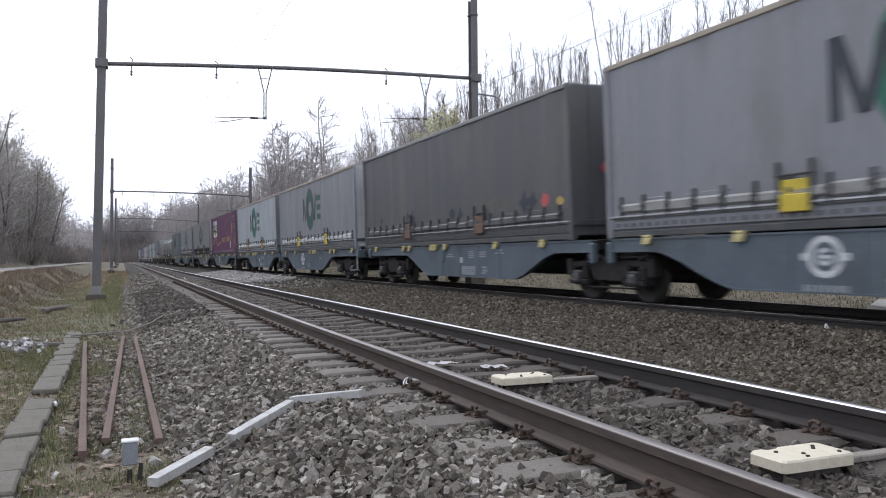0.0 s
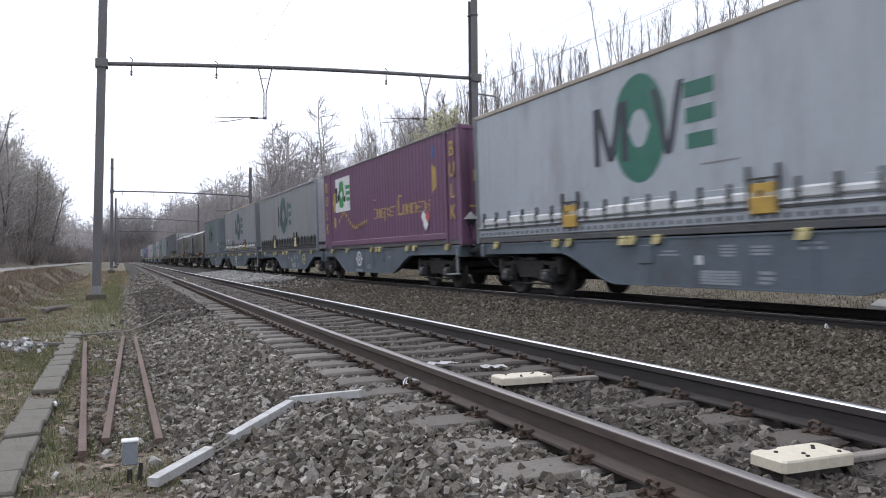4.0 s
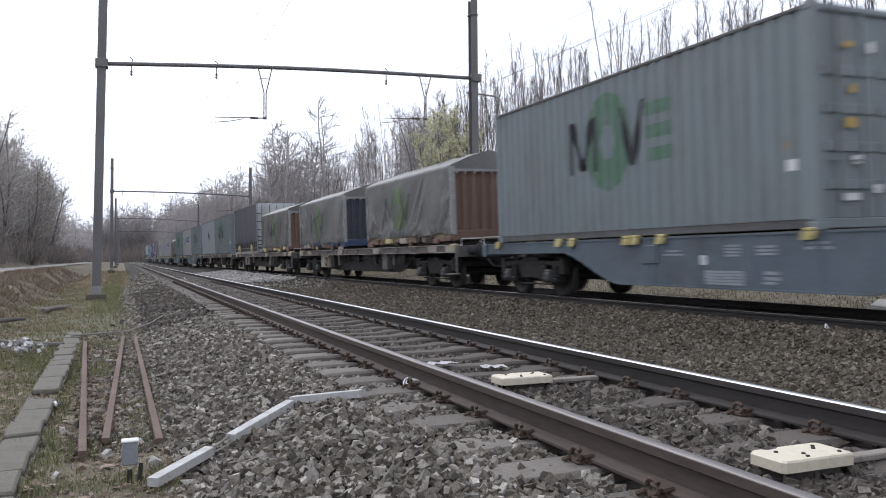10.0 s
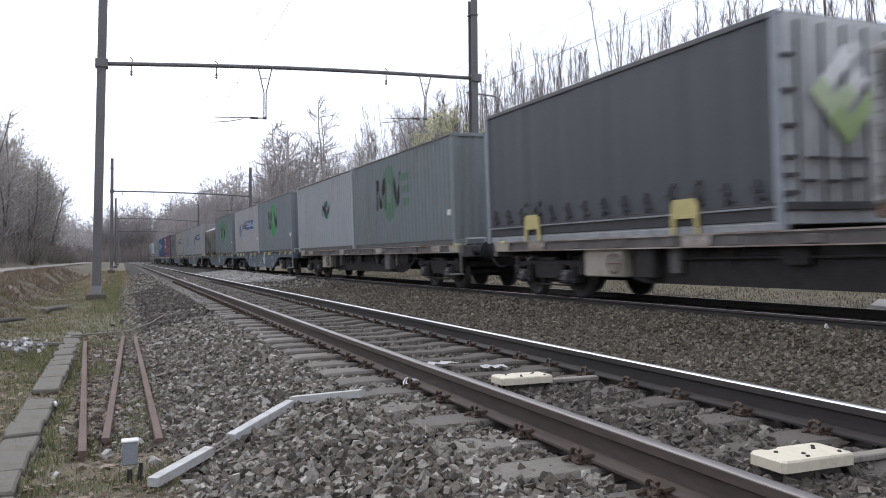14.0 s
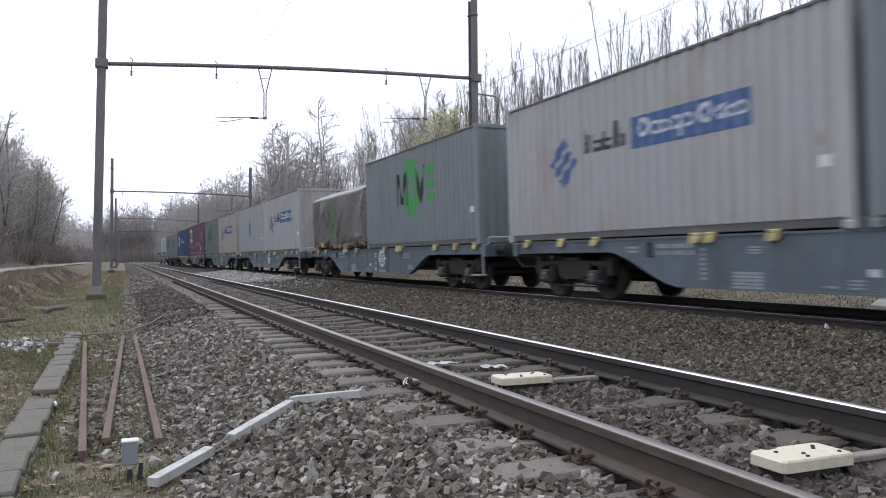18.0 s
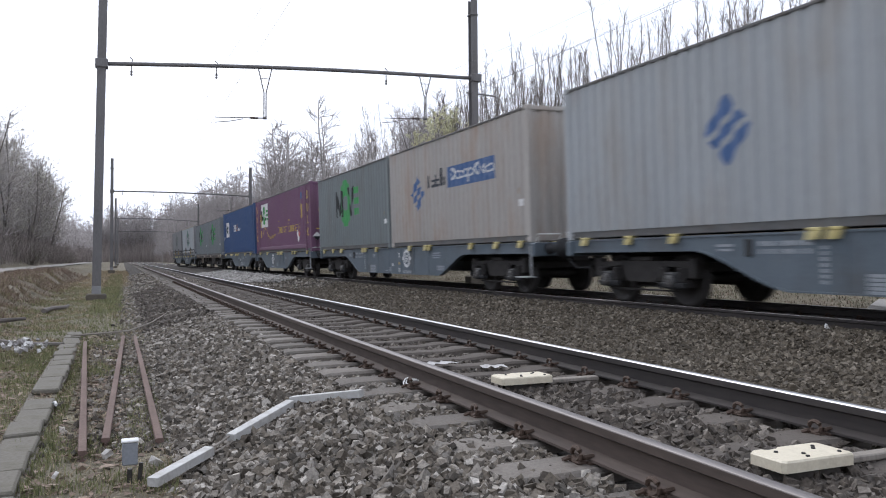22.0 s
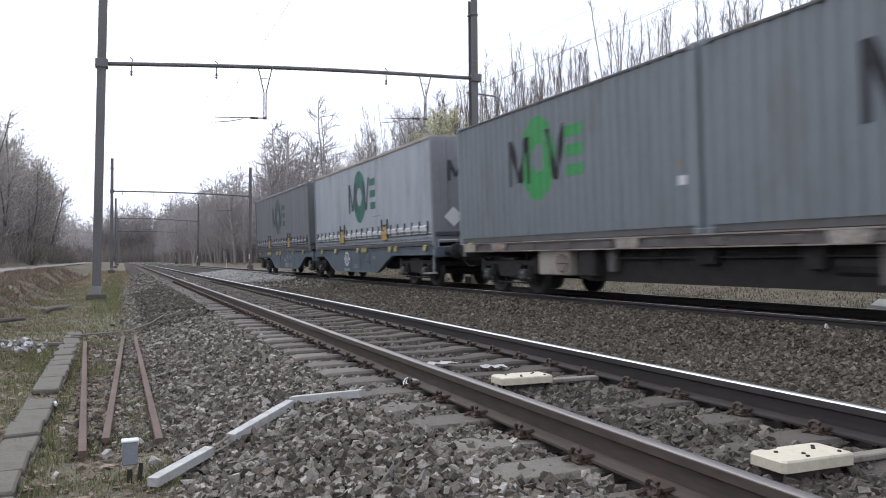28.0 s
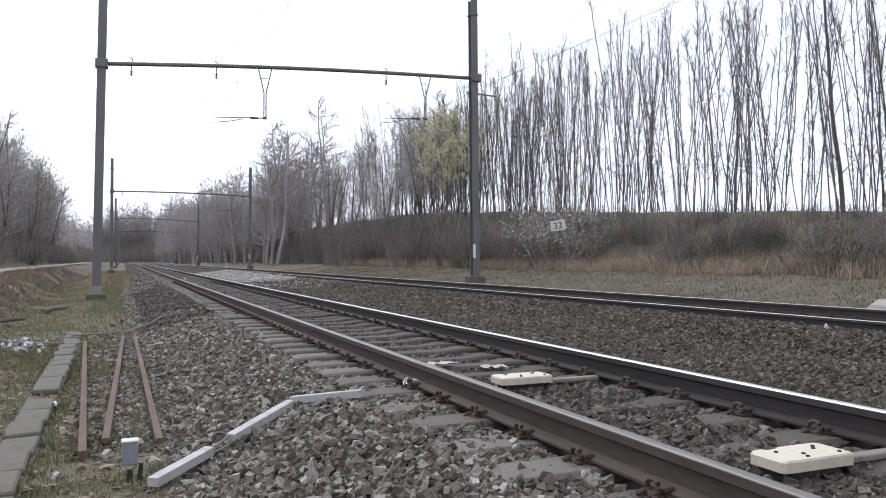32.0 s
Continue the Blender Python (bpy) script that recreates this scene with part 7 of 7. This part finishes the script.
loop = Build()
for r, tilt, dx in ((0.045, 0.3, 0.0), (0.038, -0.5, 0.03), (0.03, 0.9, -0.035)):
    loop.tube([(dx + r * math.cos(a * 0.524), r * math.sin(a * 0.524), 0.02 + r * tilt * math.sin(a * 0.524 + 0.6)) for a in range(13)], 0.006, 5)
w = solid("wire_coil", loop, WHITE, "small coil of white wire beside the rail", "wire")
w.matrix_world = pose(2.0, 5.4, -0.165)
copy_thing(w, pose(8.64, 7.5, -0.14, 60, 0, 30))
pts = np.array([(-0.086, 5.36, -0.47), (0.19, 5.05, -0.47), (-0.35, 4.95, -0.47)])
tagged(scatter_stones("pale_pebble", pts, 0.026, PALE_STONE, "pale pebbles lying in the grass"), category="pebble")
# Crinkled pale strips laid over the sleepers between the rails.
for x, y, turn, length in ((2.62, 6.38, 8, 0.3), (2.98, 6.02, -14, 0.22), (2.35, 6.95, 25, 0.2)):
    b = Build()
    n = 9
    for i in range(n):
        for j in range(4):
            b.v.append((length * (i / (n - 1) - 0.5), 0.05 * (j - 1.5) * (1 + 0.5 * math.sin(i * 1.7 + j)), 0.018 * noise.noise(Vector((i * 0.8, j * 0.9, x * 9)))))
    b.f = [(i * 4 + j, i * 4 + j + 1, i * 4 + j + 5, i * 4 + j + 4) for i in range(n - 1) for j in range(3)]
    sheet_ = solid("plastic_scrap", b, RUBBISH, "crinkled pale patch between the rails", "litter", "plastic scraps")
    sheet_.matrix_world = pose(x, y, -0.155, 0, 0, turn)


# ---- plants ----
def limb(b, rnd, p, d, length, r0, r1, n, bend, steps):
    """One crooked limb; returns its points."""
    pts, rad = [Vector(p)], [r0]
    d = Vector(d).normalized()
    for k in range(steps):
        d = (d + Vector((rnd.gauss(0, bend), rnd.gauss(0, bend), rnd.gauss(0, bend * 0.5) + 0.02))).normalized()
        pts.append(pts[-1] + d * length / steps)
        rad.append(r0 + (r1 - r0) * (k + 1) / steps)
    b.tube(pts, rad, n, False)
    return pts


def along(pts, u):
    k = min(len(pts) - 2, int(u * (len(pts) - 1)))
    return pts[k].lerp(pts[k + 1], u * (len(pts) - 1) - k), (pts[k + 1] - pts[k]).normalized()


def tree_meshes(seed, height, stems, spread, branches, twigs, r, fine=0.006, bushy=0.0, leaf=None, leaves=0, knobby=False, depth=0.78):
    rnd = random.Random(seed)
    trunk, crown, foliage = Build(), Build(), Build()
    for s in range(stems):
        a = rnd.uniform(0, 6.283)
        lean = spread * rnd.uniform(0.2, 1.0)
        d = Vector((math.cos(a) * lean, math.sin(a) * lean, 1))
        base = Vector((math.cos(a), math.sin(a), 0)) * ((0.5 if knobby else 0.22) * (stems > 1)) * rnd.random() ** 0.5 * stems ** 0.5
        h = height * rnd.uniform(0.72, 1.0)
        pts = limb(trunk, rnd, base - Vector((0, 0, 0.4)), d, h, r * rnd.uniform(0.6, 1.0), fine * (2.2 if knobby else 1.5), 6, 0.034 if knobby else 0.042, 12)
        for k in range(branches):
            u = 0.995 - 0.86 * rnd.random() ** 1.25 if knobby else 0.98 - depth * rnd.random() ** (1.3 if bushy < 0.5 else 0.9)
            q, dd = along(pts, u)
            a2 = rnd.uniform(0, 6.283)
            out = Vector((math.cos(a2), math.sin(a2), rnd.uniform(0.5, 2.6) - bushy if knobby else rnd.uniform(0.7, 1.7) - bushy))
            ln = h * (0.10 + bushy * 0.16) * (rnd.uniform(0.1, 0.4 + 0.8 * rnd.random()) if knobby else rnd.uniform(0.5, 1.4) * (1.25 - u * 0.75))
            bp = limb(crown, rnd, q, (out + dd * (0.9 - bushy)).normalized(), ln, max(fine * 1.4, r * 0.28 * (1.1 - u)), fine * 0.8, 3, 0.12, 2)
            for j in range(twigs):
                q2, d2 = along(bp, rnd.uniform(0.2, 1.0))
                w = Vector((rnd.gauss(0, 1), rnd.gauss(0, 1), rnd.gauss(0.5, 0.7))).normalized()
                tp = limb(crown, rnd, q2, d2 * 0.8 + w * 0.8, ln * rnd.uniform(0.25, 0.6), fine, fine * 0.4, 3, 0.12, 1)
                if leaf and leaves:
                    for _ in range(leaves):
                        c, _d = along(tp, rnd.random())
                        z = 0.05 * rnd.uniform(0.6, 1.5)
                        e1 = Vector((rnd.gauss(0, 1), rnd.gauss(0, 1), rnd.gauss(0, 1))).normalized() * z
                        e2 = Vector((rnd.gauss(0, 1), rnd.gauss(0, 1), rnd.gauss(0, 1))).normalized() * z
                        foliage.add([c - e1, c + e2, c + e1, c - e2], [(0, 1, 2, 3)])
    return trunk, crown, foliage


def quick(name, b, mat):
    me = bpy.data.meshes.new(name)
    me.from_pydata(b.v, [], b.f)
    me.materials.append(mat)
    return me


def make_tree(label, group, seed, *args, leaf=None, leaves=0, **kw):
    t = thing("tree", label, "tree", group)
    trunk, crown, foliage = tree_meshes(seed, *args, leaf=leaf, leaves=leaves, **kw)
    part("trunk", quick("trunk", trunk, BARK), None, t)
    # Bushier crowns take the twig colour lightened for haze.
    part("crown", quick("crown", crown, TWIG_HAZE if kw.get("bushy", 0) > 0.3 else TWIG), None, t, "bare twiggy crown")
    if foliage.v:
        part("foliage", quick("foliage", foliage, leaf), None, t, "thin young leaves")
    return t


def plant(t, x, y, scale=1.0, used=set()):
    """Puts the first copy of a tree, or a further one."""
    z = ground_height(x, y) - 0.05
    m = pose(x, y, z, 0, 0, random.uniform(0, 360))
    if t.name not in used:
        used.add(t.name)
        t.matrix_world = m @ Matrix.Scale(scale, 4)
        return t
    c = copy_thing(t, m)
    c.scale = (scale, scale, scale)
    return c


random.seed(11)
POPLARS = [make_tree("tall bare coppiced tree with many straight grey stems", "bare trees on the bank", 20 + k, 9.9, n, 0.17, 56, 3, 0.03, fine=0.0056, knobby=True) for k, n in enumerate((7, 5, 9, 6, 8, 9))]
SINGLES = [make_tree("tall bare tree with one straight trunk", "bare trees on the bank", 40 + k, 12.0, 1, 0.03, 60, 4, 0.1, fine=0.008, knobby=True) for k in range(2)]
BUSHY = [make_tree("bare broad tree with dense fine twigs", "bare trees of the wood", 50 + k, 12.0, 2, 0.25, 64, 7, 0.15, fine=0.013, bushy=0.7) for k in range(4)]
LEFTIES = [make_tree("broad tree with dense twigs and pale young buds", "trees on the near bank", 57 + k, 12.0, 2, 0.25, 74, 9, 0.15, fine=0.012, bushy=0.75, leaf=PALE_BUD, leaves=2) for k in range(3)]
# Farther stems, with haze put into their lighter twig colour.
HAZY_TREES = [make_tree("tall bare tree, twigs lightened for distance haze", "bare trees of the wood", 80 + k, 9.6, 5, 0.2, 46, 5, 0.042, fine=0.009, bushy=0.42) for k in range(3)]
GREENISH = make_tree("slender tree with thin yellow-green young leaves", "bare trees on the bank", 61, 9.2, 6, 0.24, 26, 6, 0.03, fine=0.007, bushy=0.42, leaf=BUD, leaves=8, depth=0.36)

for k in range(48):
    y = 12.0 + k * 1.42 - 0.008 * k * k
    plant(POPLARS[(1, 3, 0)[k % 3]] if y < 34 else POPLARS[(2, 4, 5, 0)[k % 4]] if y < 50 or k % 3 == 0 else HAZY_TREES[k % 3], random.uniform(22.2, 23.8), y + random.uniform(-0.5, 0.5), random.uniform(0.85, 1.08) * (1.0 if y < 34 else 1.08 if y < 52 else 0.9))
for k in range(18):
    plant(POPLARS[(k * 5 + 1) % 6], random.uniform(24.5, 29.0), 15 + k * 3.2 + random.uniform(-0.5, 0.5), random.uniform(0.9, 1.15))
for x, y, s in ((22.3, 18.6, 1.0), (23.2, 24.5, 0.7), (23.6, 39.0, 0.8), (22.5, 60.0, 0.95), (20.6, 80.0, 0.92)):
    plant(SINGLES[int(x * 10) % 2], x, y, s)
plant(GREENISH, 20.3, 47.2, 1.08)
plant(GREENISH, 20.2, 49.6, 1.06)
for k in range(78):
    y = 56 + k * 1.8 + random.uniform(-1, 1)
    plant((HAZY_TREES[(k // 2) % 3] if k % 4 else POPLARS[(k * 7) % 6]) if k % 3 else BUSHY[k % 4], random.uniform(19.5, 27), y, random.uniform(0.9, 1.1) * (1.0 if k % 3 else 0.8))
for k in range(84):
    y = 40 + k * 1.3 + random.uniform(-1, 1)
    plant(LEFTIES[(k + k // 3) % 3] if k % 3 else BUSHY[(k * 3) % 4], random.uniform(-17.0, -10.8) - max(0, 62 - y) * 0.06, y, random.uniform(0.9, 1.08) * (0.86 + 0.42 * ease(48, 115, y)))


def light_tree(seed):
    trunk, crown, _ = tree_meshes(seed, 12.0, 2, 0.2, 34, 7, 0.17, fine=0.022, bushy=0.72)
    v = np.array([tuple(p) for p in trunk.v] + [tuple(p) for p in crown.v])
    n = len(trunk.v)
    return v, [tuple(f) for f in trunk.f] + [tuple(i + n for i in f) for f in crown.f]


FAR_TREES = [light_tree(300 + k) for k in range(5)]


def far_wood(label, spots):
    """A wood too far off to count its trees, in one mesh."""
    vs, fs, n = [], [], 0
    for k, (x, y, s) in enumerate(spots):
        v, f = FAR_TREES[(k * 7 + int(x)) % 5]
        a = random.uniform(0, 6.283)
        c, d = math.cos(a) * s, math.sin(a) * s
        vs.append(np.stack([v[:, 0] * c - v[:, 1] * d + x, v[:, 0] * d + v[:, 1] * c + y, v[:, 2] * s + ground_height(x, y) - 0.05], 1))
        fs += [tuple(i + n for i in face) for face in f]
        n += len(v)
    me = bpy.data.meshes.new("far_wood")
    me.from_pydata(np.concatenate(vs).tolist(), [], fs)
    # Haze over the far wood is put into its twig colour.
    me.materials.append(TWIG_HAZE)
    tagged(new("far_wood", me), label, "wood", kind="stuff")


far_wood("bare wood far along the bank, paled for haze", [(random.uniform(15.0, 25) - 2.0 * (k > 28), 88 + k * 2.4 + random.uniform(-2, 2), random.uniform(1.15, 1.5)) for k in range(104)])
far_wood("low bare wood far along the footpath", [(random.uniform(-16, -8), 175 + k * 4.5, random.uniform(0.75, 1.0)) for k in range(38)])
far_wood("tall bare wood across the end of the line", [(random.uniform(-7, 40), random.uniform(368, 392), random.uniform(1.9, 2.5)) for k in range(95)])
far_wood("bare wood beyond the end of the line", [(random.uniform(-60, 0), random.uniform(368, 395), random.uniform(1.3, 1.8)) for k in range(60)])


def shrub_mesh(seed, count, height, width, fine, mat, leaf=None, leaves=0, leaf_size=0.04):
    rnd = random.Random(seed)
    b, fol = Build(), Build()
    for k in range(count):
        a = rnd.uniform(0, 6.283)
        o = Vector((math.cos(a), math.sin(a), 0)) * rnd.random() * width * 0.5
        d = Vector((math.cos(a) * rnd.uniform(0, 0.8), math.sin(a) * rnd.uniform(0, 0.8), 1))
        pts = limb(b, rnd, o - Vector((0, 0, 0.15)), d, height * rnd.uniform(0.45, 1.0), fine * 1.4, fine * 0.6, 3, 0.13, 3)
        for j in range(4):
            q, dd = along(pts, rnd.uniform(0.25, 1.0))
            w = Vector((rnd.gauss(0, 1), rnd.gauss(0, 1), rnd.gauss(0.4, 0.7))).normalized()
            tp = limb(b, rnd, q, dd * 0.6 + w, height * rnd.uniform(0.12, 0.35), fine * 0.8, fine * 0.4, 3, 0.15, 1)
            for _ in range(leaves):
                c, _d = along(tp, rnd.random())
                z = leaf_size * rnd.uniform(0.6, 1.5)
                e1 = Vector((rnd.gauss(0, 1), rnd.gauss(0, 1), rnd.gauss(0, 1))).normalized() * z
                e2 = Vector((rnd.gauss(0, 1), rnd.gauss(0, 1), rnd.gauss(0, 1))).normalized() * z
                fol.add([c - e1, c + e2, c + e1, c - e2], [(0, 1, 2, 3)])
    return b, fol


def make_shrub(label, seed, count, height, width, fine, mat, leaf=None, leaves=0, leaf_size=0.04, group="shrubs along the bank"):
    t = thing("shrub", label, "shrub", group)
    b, fol = shrub_mesh(seed, count, height, width, fine, mat, leaf, leaves, leaf_size)
    part("brushwood", quick("brushwood", b, mat), None, t)
    if fol.v:
        part("foliage", quick("foliage", fol, leaf), None, t)
    return t


BRUSHES = [make_shrub("tangled bare brown brushwood on the bank", 70 + k, 90, 2.3, 1.9, 0.011, BRUSH) for k in range(4)]
IVIES = [make_shrub("dark green ivy-grown brushwood on the bank", 80 + k, 80, 2.2, 1.8, 0.011, BRUSH, IVY, 4, 0.03) for k in range(2)]
BLOOMS = make_shrub("blackthorn shrub with white blossom", 90, 80, 3.6, 2.0, 0.010, BRUSH, BLOSSOM, 7, 0.028)
for k in range(150):
    y = 9 + k * 0.72 + random.uniform(-0.4, 0.4)
    t = IVIES[k % 2] if (k % 5 == 0 or (38 < y < 52 and k % 2)) else BRUSHES[k % 4]
    x = random.uniform(18.9 if not 26.0 < y < 35.0 else 20.6, 21.6)
    top = ground_height(22.6, y) + 0.1
    plant(t, x, y, min(1.3, max(0.35, (top - ground_height(x, y)) / 2.1)) * random.uniform(0.8, 1.0))
for k in range(40):
    plant(BRUSHES[k % 4], -30 + k * 1.9 + random.uniform(-1, 1), random.uniform(362, 372), random.uniform(3.5, 6.0))
for x, y, s in ((19.5, 32.0, 1.2), (19.6, 30.2, 0.85), (19.7, 33.6, 0.95)):
    plant(BLOOMS, x, y, s)
for k in range(60):
    plant(BRUSHES[(k * 3) % 4], random.uniform(16.5, 21), 115 + k * 3.2, random.uniform(0.9, 1.5))
for k in range(70):
    y = 22 + k * 3.0
    plant(BRUSHES[k % 4] if k % 4 else IVIES[k % 2], random.uniform(-13, -8.8), y, random.uniform(0.7, 1.5))


def blades(name, pts, height, width, mat, label, category="grass", lean=0.5):
    n = len(pts)
    a = RNG.uniform(0, 6.283, n)
    h = height * RNG.uniform(0.4, 1.3, n)
    w = width * RNG.uniform(0.6, 1.3, n)
    ln = RNG.uniform(0, lean, n)
    a2 = RNG.uniform(0, 6.283, n)
    side = np.stack([np.cos(a) * w, np.sin(a) * w, np.zeros(n)], 1)
    tip = np.stack([np.cos(a2) * ln * h, np.sin(a2) * ln * h, h], 1)
    mid = tip * np.array([0.4, 0.4, 0.6])
    v = np.stack([pts - side, pts + side, pts + mid + side * 0.7, pts + mid - side * 0.7, pts + tip], 1).reshape(-1, 3)
    k = (np.arange(n) * 5)[:, None]
    f = np.concatenate([k + np.array([[0, 1, 2]]), k + np.array([[0, 2, 3]]), k + np.array([[3, 2, 4]])])
    return tagged(new(name, fast_mesh(name, v, f, mat)), label, category, kind="stuff")


def on_ground(n, x0, x1, y0, y1, clump=0.0, tries=3):
    out = []
    while len(out) < n:
        x, y = random.uniform(x0, x1), random.uniform(y0, y1)
        if clump and noise.noise(Vector((x * 1.1, y * 1.1, 40.0))) < clump * random.random():
            continue
        out.append((x, y, ground_height(x, y) - 0.01))
    return np.array(out)


blades("grass", np.concatenate([on_ground(30000, -2.6, 0.3, 3.2, 13.0, 0.12), on_ground(5000, -1.15, -0.8, 3.2, 13.5), on_ground(3000, -0.56, -0.42, 3.2, 13.5)]), 0.055, 0.0035, GRASS, "short patchy green grass beside the cable trough")
blades("grass", on_ground(26000, -2.5, 0.5, 12.0, 40.0), 0.06, 0.006, GRASS, "short patchy green grass at the foot of the bank")
blades("grass", on_ground(9000, -5.0, 0.1, -7.0, 3.2), 0.06, 0.006, GRASS, "short patchy green grass along the trough")
blades("dead_grass", on_ground(26000, -3.2, 0.5, 3.2, 14.0), 0.045, 0.0035, STRAW, "matted dead grass beside the cable trough", lean=2.0)
blades("dead_grass", on_ground(15000, -5.4, -2.0, 6.0, 45.0, 0.25), 0.13, 0.006, STRAW, "pale dead grass tufts on the cut bank", lean=1.3)
blades("grass", on_ground(15000, -5.4, -1.9, 6.0, 45.0, 0.3), 0.1, 0.006, GRASS, "green grass tufts on the cut bank", lean=0.9)
blades("grass", on_ground(9000, -0.8, 0.0, 20.0, 70.0), 0.09, 0.008, GRASS, "grassy strip between the bank and the ballast", lean=0.8)
blades("dead_stalks", on_ground(16000, -5.2, -2.2, 7.0, 60.0, 0.1), 0.2, 0.008, LEAF_DEAD, "brown dead stalks and roots on the cut bank", lean=1.8)
blades("dead_grass", on_ground(16000, -2.4, 0.4, 13.0, 45.0, 0.1), 0.06, 0.007, STRAW, "matted dead grass along the foot of the bank", lean=1.6)
blades("dead_grass", on_ground(30000, 12.3, 19.0, 4.0, 60.0), 0.07, 0.009, LEAF_DEAD, "brown dead grass and stalks beyond the far track", lean=1.4)
blades("grass", on_ground(30000, 12.3, 18.6, 4.0, 70.0), 0.08, 0.009, GRASS_DULL, "thin dull green grass beyond the far track", lean=0.8)
blades("tall_dead_grass", on_ground(14000, 17.9, 19.4, 8.0, 75.0, 0.9), 0.5, 0.011, STRAW_TALL, "tall bleached dead grass at the foot of the bank", lean=1.1)
blades("dead_grass", on_ground(12000, -2.6, 0.5, 38.0, 95.0), 0.09, 0.02, STRAW, "matted dead grass along the foot of the bank", lean=1.4)
blades("dead_bracken", on_ground(9000, 18.9, 22.0, 6.0, 110.0, 0.0), 0.7, 0.013, BRACKEN, "grey brown dead bracken on the bank", lean=1.1)
blades("far_brush", on_ground(7000, 17.6, 22.5, 64.0, 200.0, 0.5), 2.4, 0.016, BRUSH, "dense bare brush along the far bank", "brush", lean=1.0)
blades("far_brush", on_ground(9000, 12.8, 22.0, 180.0, 350.0), 3.6, 0.035, BRUSH, "dense bare brush far along the line", "brush", lean=0.5)
blades("far_brush", on_ground(8000, -16.0, -9.2, 45.0, 200.0), 2.8, 0.02, BRUSH, "dense bare brush beside the footpath", "brush", lean=0.6)
blades("far_brush", on_ground(7000, -14.0, -4.5, 190.0, 350.0), 3.6, 0.035, BRUSH, "dense bare brush far along the line", "brush", lean=0.5)
blades("far_brush", on_ground(9000, -60.0, 60.0, 345.0, 364.0), 7.0, 0.06, BRUSH, "dense bare wood edge across the end of the line", "brush", lean=0.4)


def leaves_on(n, x0, x1, y0, y1):
    p = on_ground(n, x0, x1, y0, y1)
    v = np.repeat(p[:, None], 4, 1) + RNG.normal(0, 0.018, (n, 4, 3)) * np.array([1, 1, 0.4]) + np.array([0, 0, 0.025])
    off = np.array([(-1, -0.6, 0), (1, -0.6, 0), (1, 0.6, 0), (-1, 0.6, 0)]) * 0.015
    v = v + off[None]
    f = np.arange(n * 4).reshape(n, 4)
    return tagged(new("dead_leaves", fast_mesh("dead_leaves", v.reshape(-1, 3), f, LEAF_DEAD)), "dead brown leaves lying in the grass", "leaves", kind="stuff")


leaves_on(7000, -2.8, 0.3, 3.2, 14.0)
leaves_on(14000, -5.2, -1.6, 7.0, 36.0)


# ---- what moves ----
def travelled(t):
    return 9.54 * t + 0.0251 * t * t


def on_line(q, t, z):
    y = q + 0.18 - travelled(t)
    x = track2(y)
    turn = -math.degrees(math.atan(track2(y + 0.5) - track2(y - 0.5)))
    return pose(x + 0.035, y, 0.02, 0, -CANT, turn) @ Matrix.Translation((0, 0, z))


def motions():
    times = [0, 2, 4, 6, 8, 10, 12, 14, 16, 18, 20, 22, 24, 26, 28, 30, 32]
    for wagon, q in WAGONS:
        walk(wagon, [(t, on_line(q, t, 0.0)) for t in times])
    for load, q in LOADS:
        walk(load, [(t, on_line(q, t, DECK + 0.006)) for t in times])


motions()
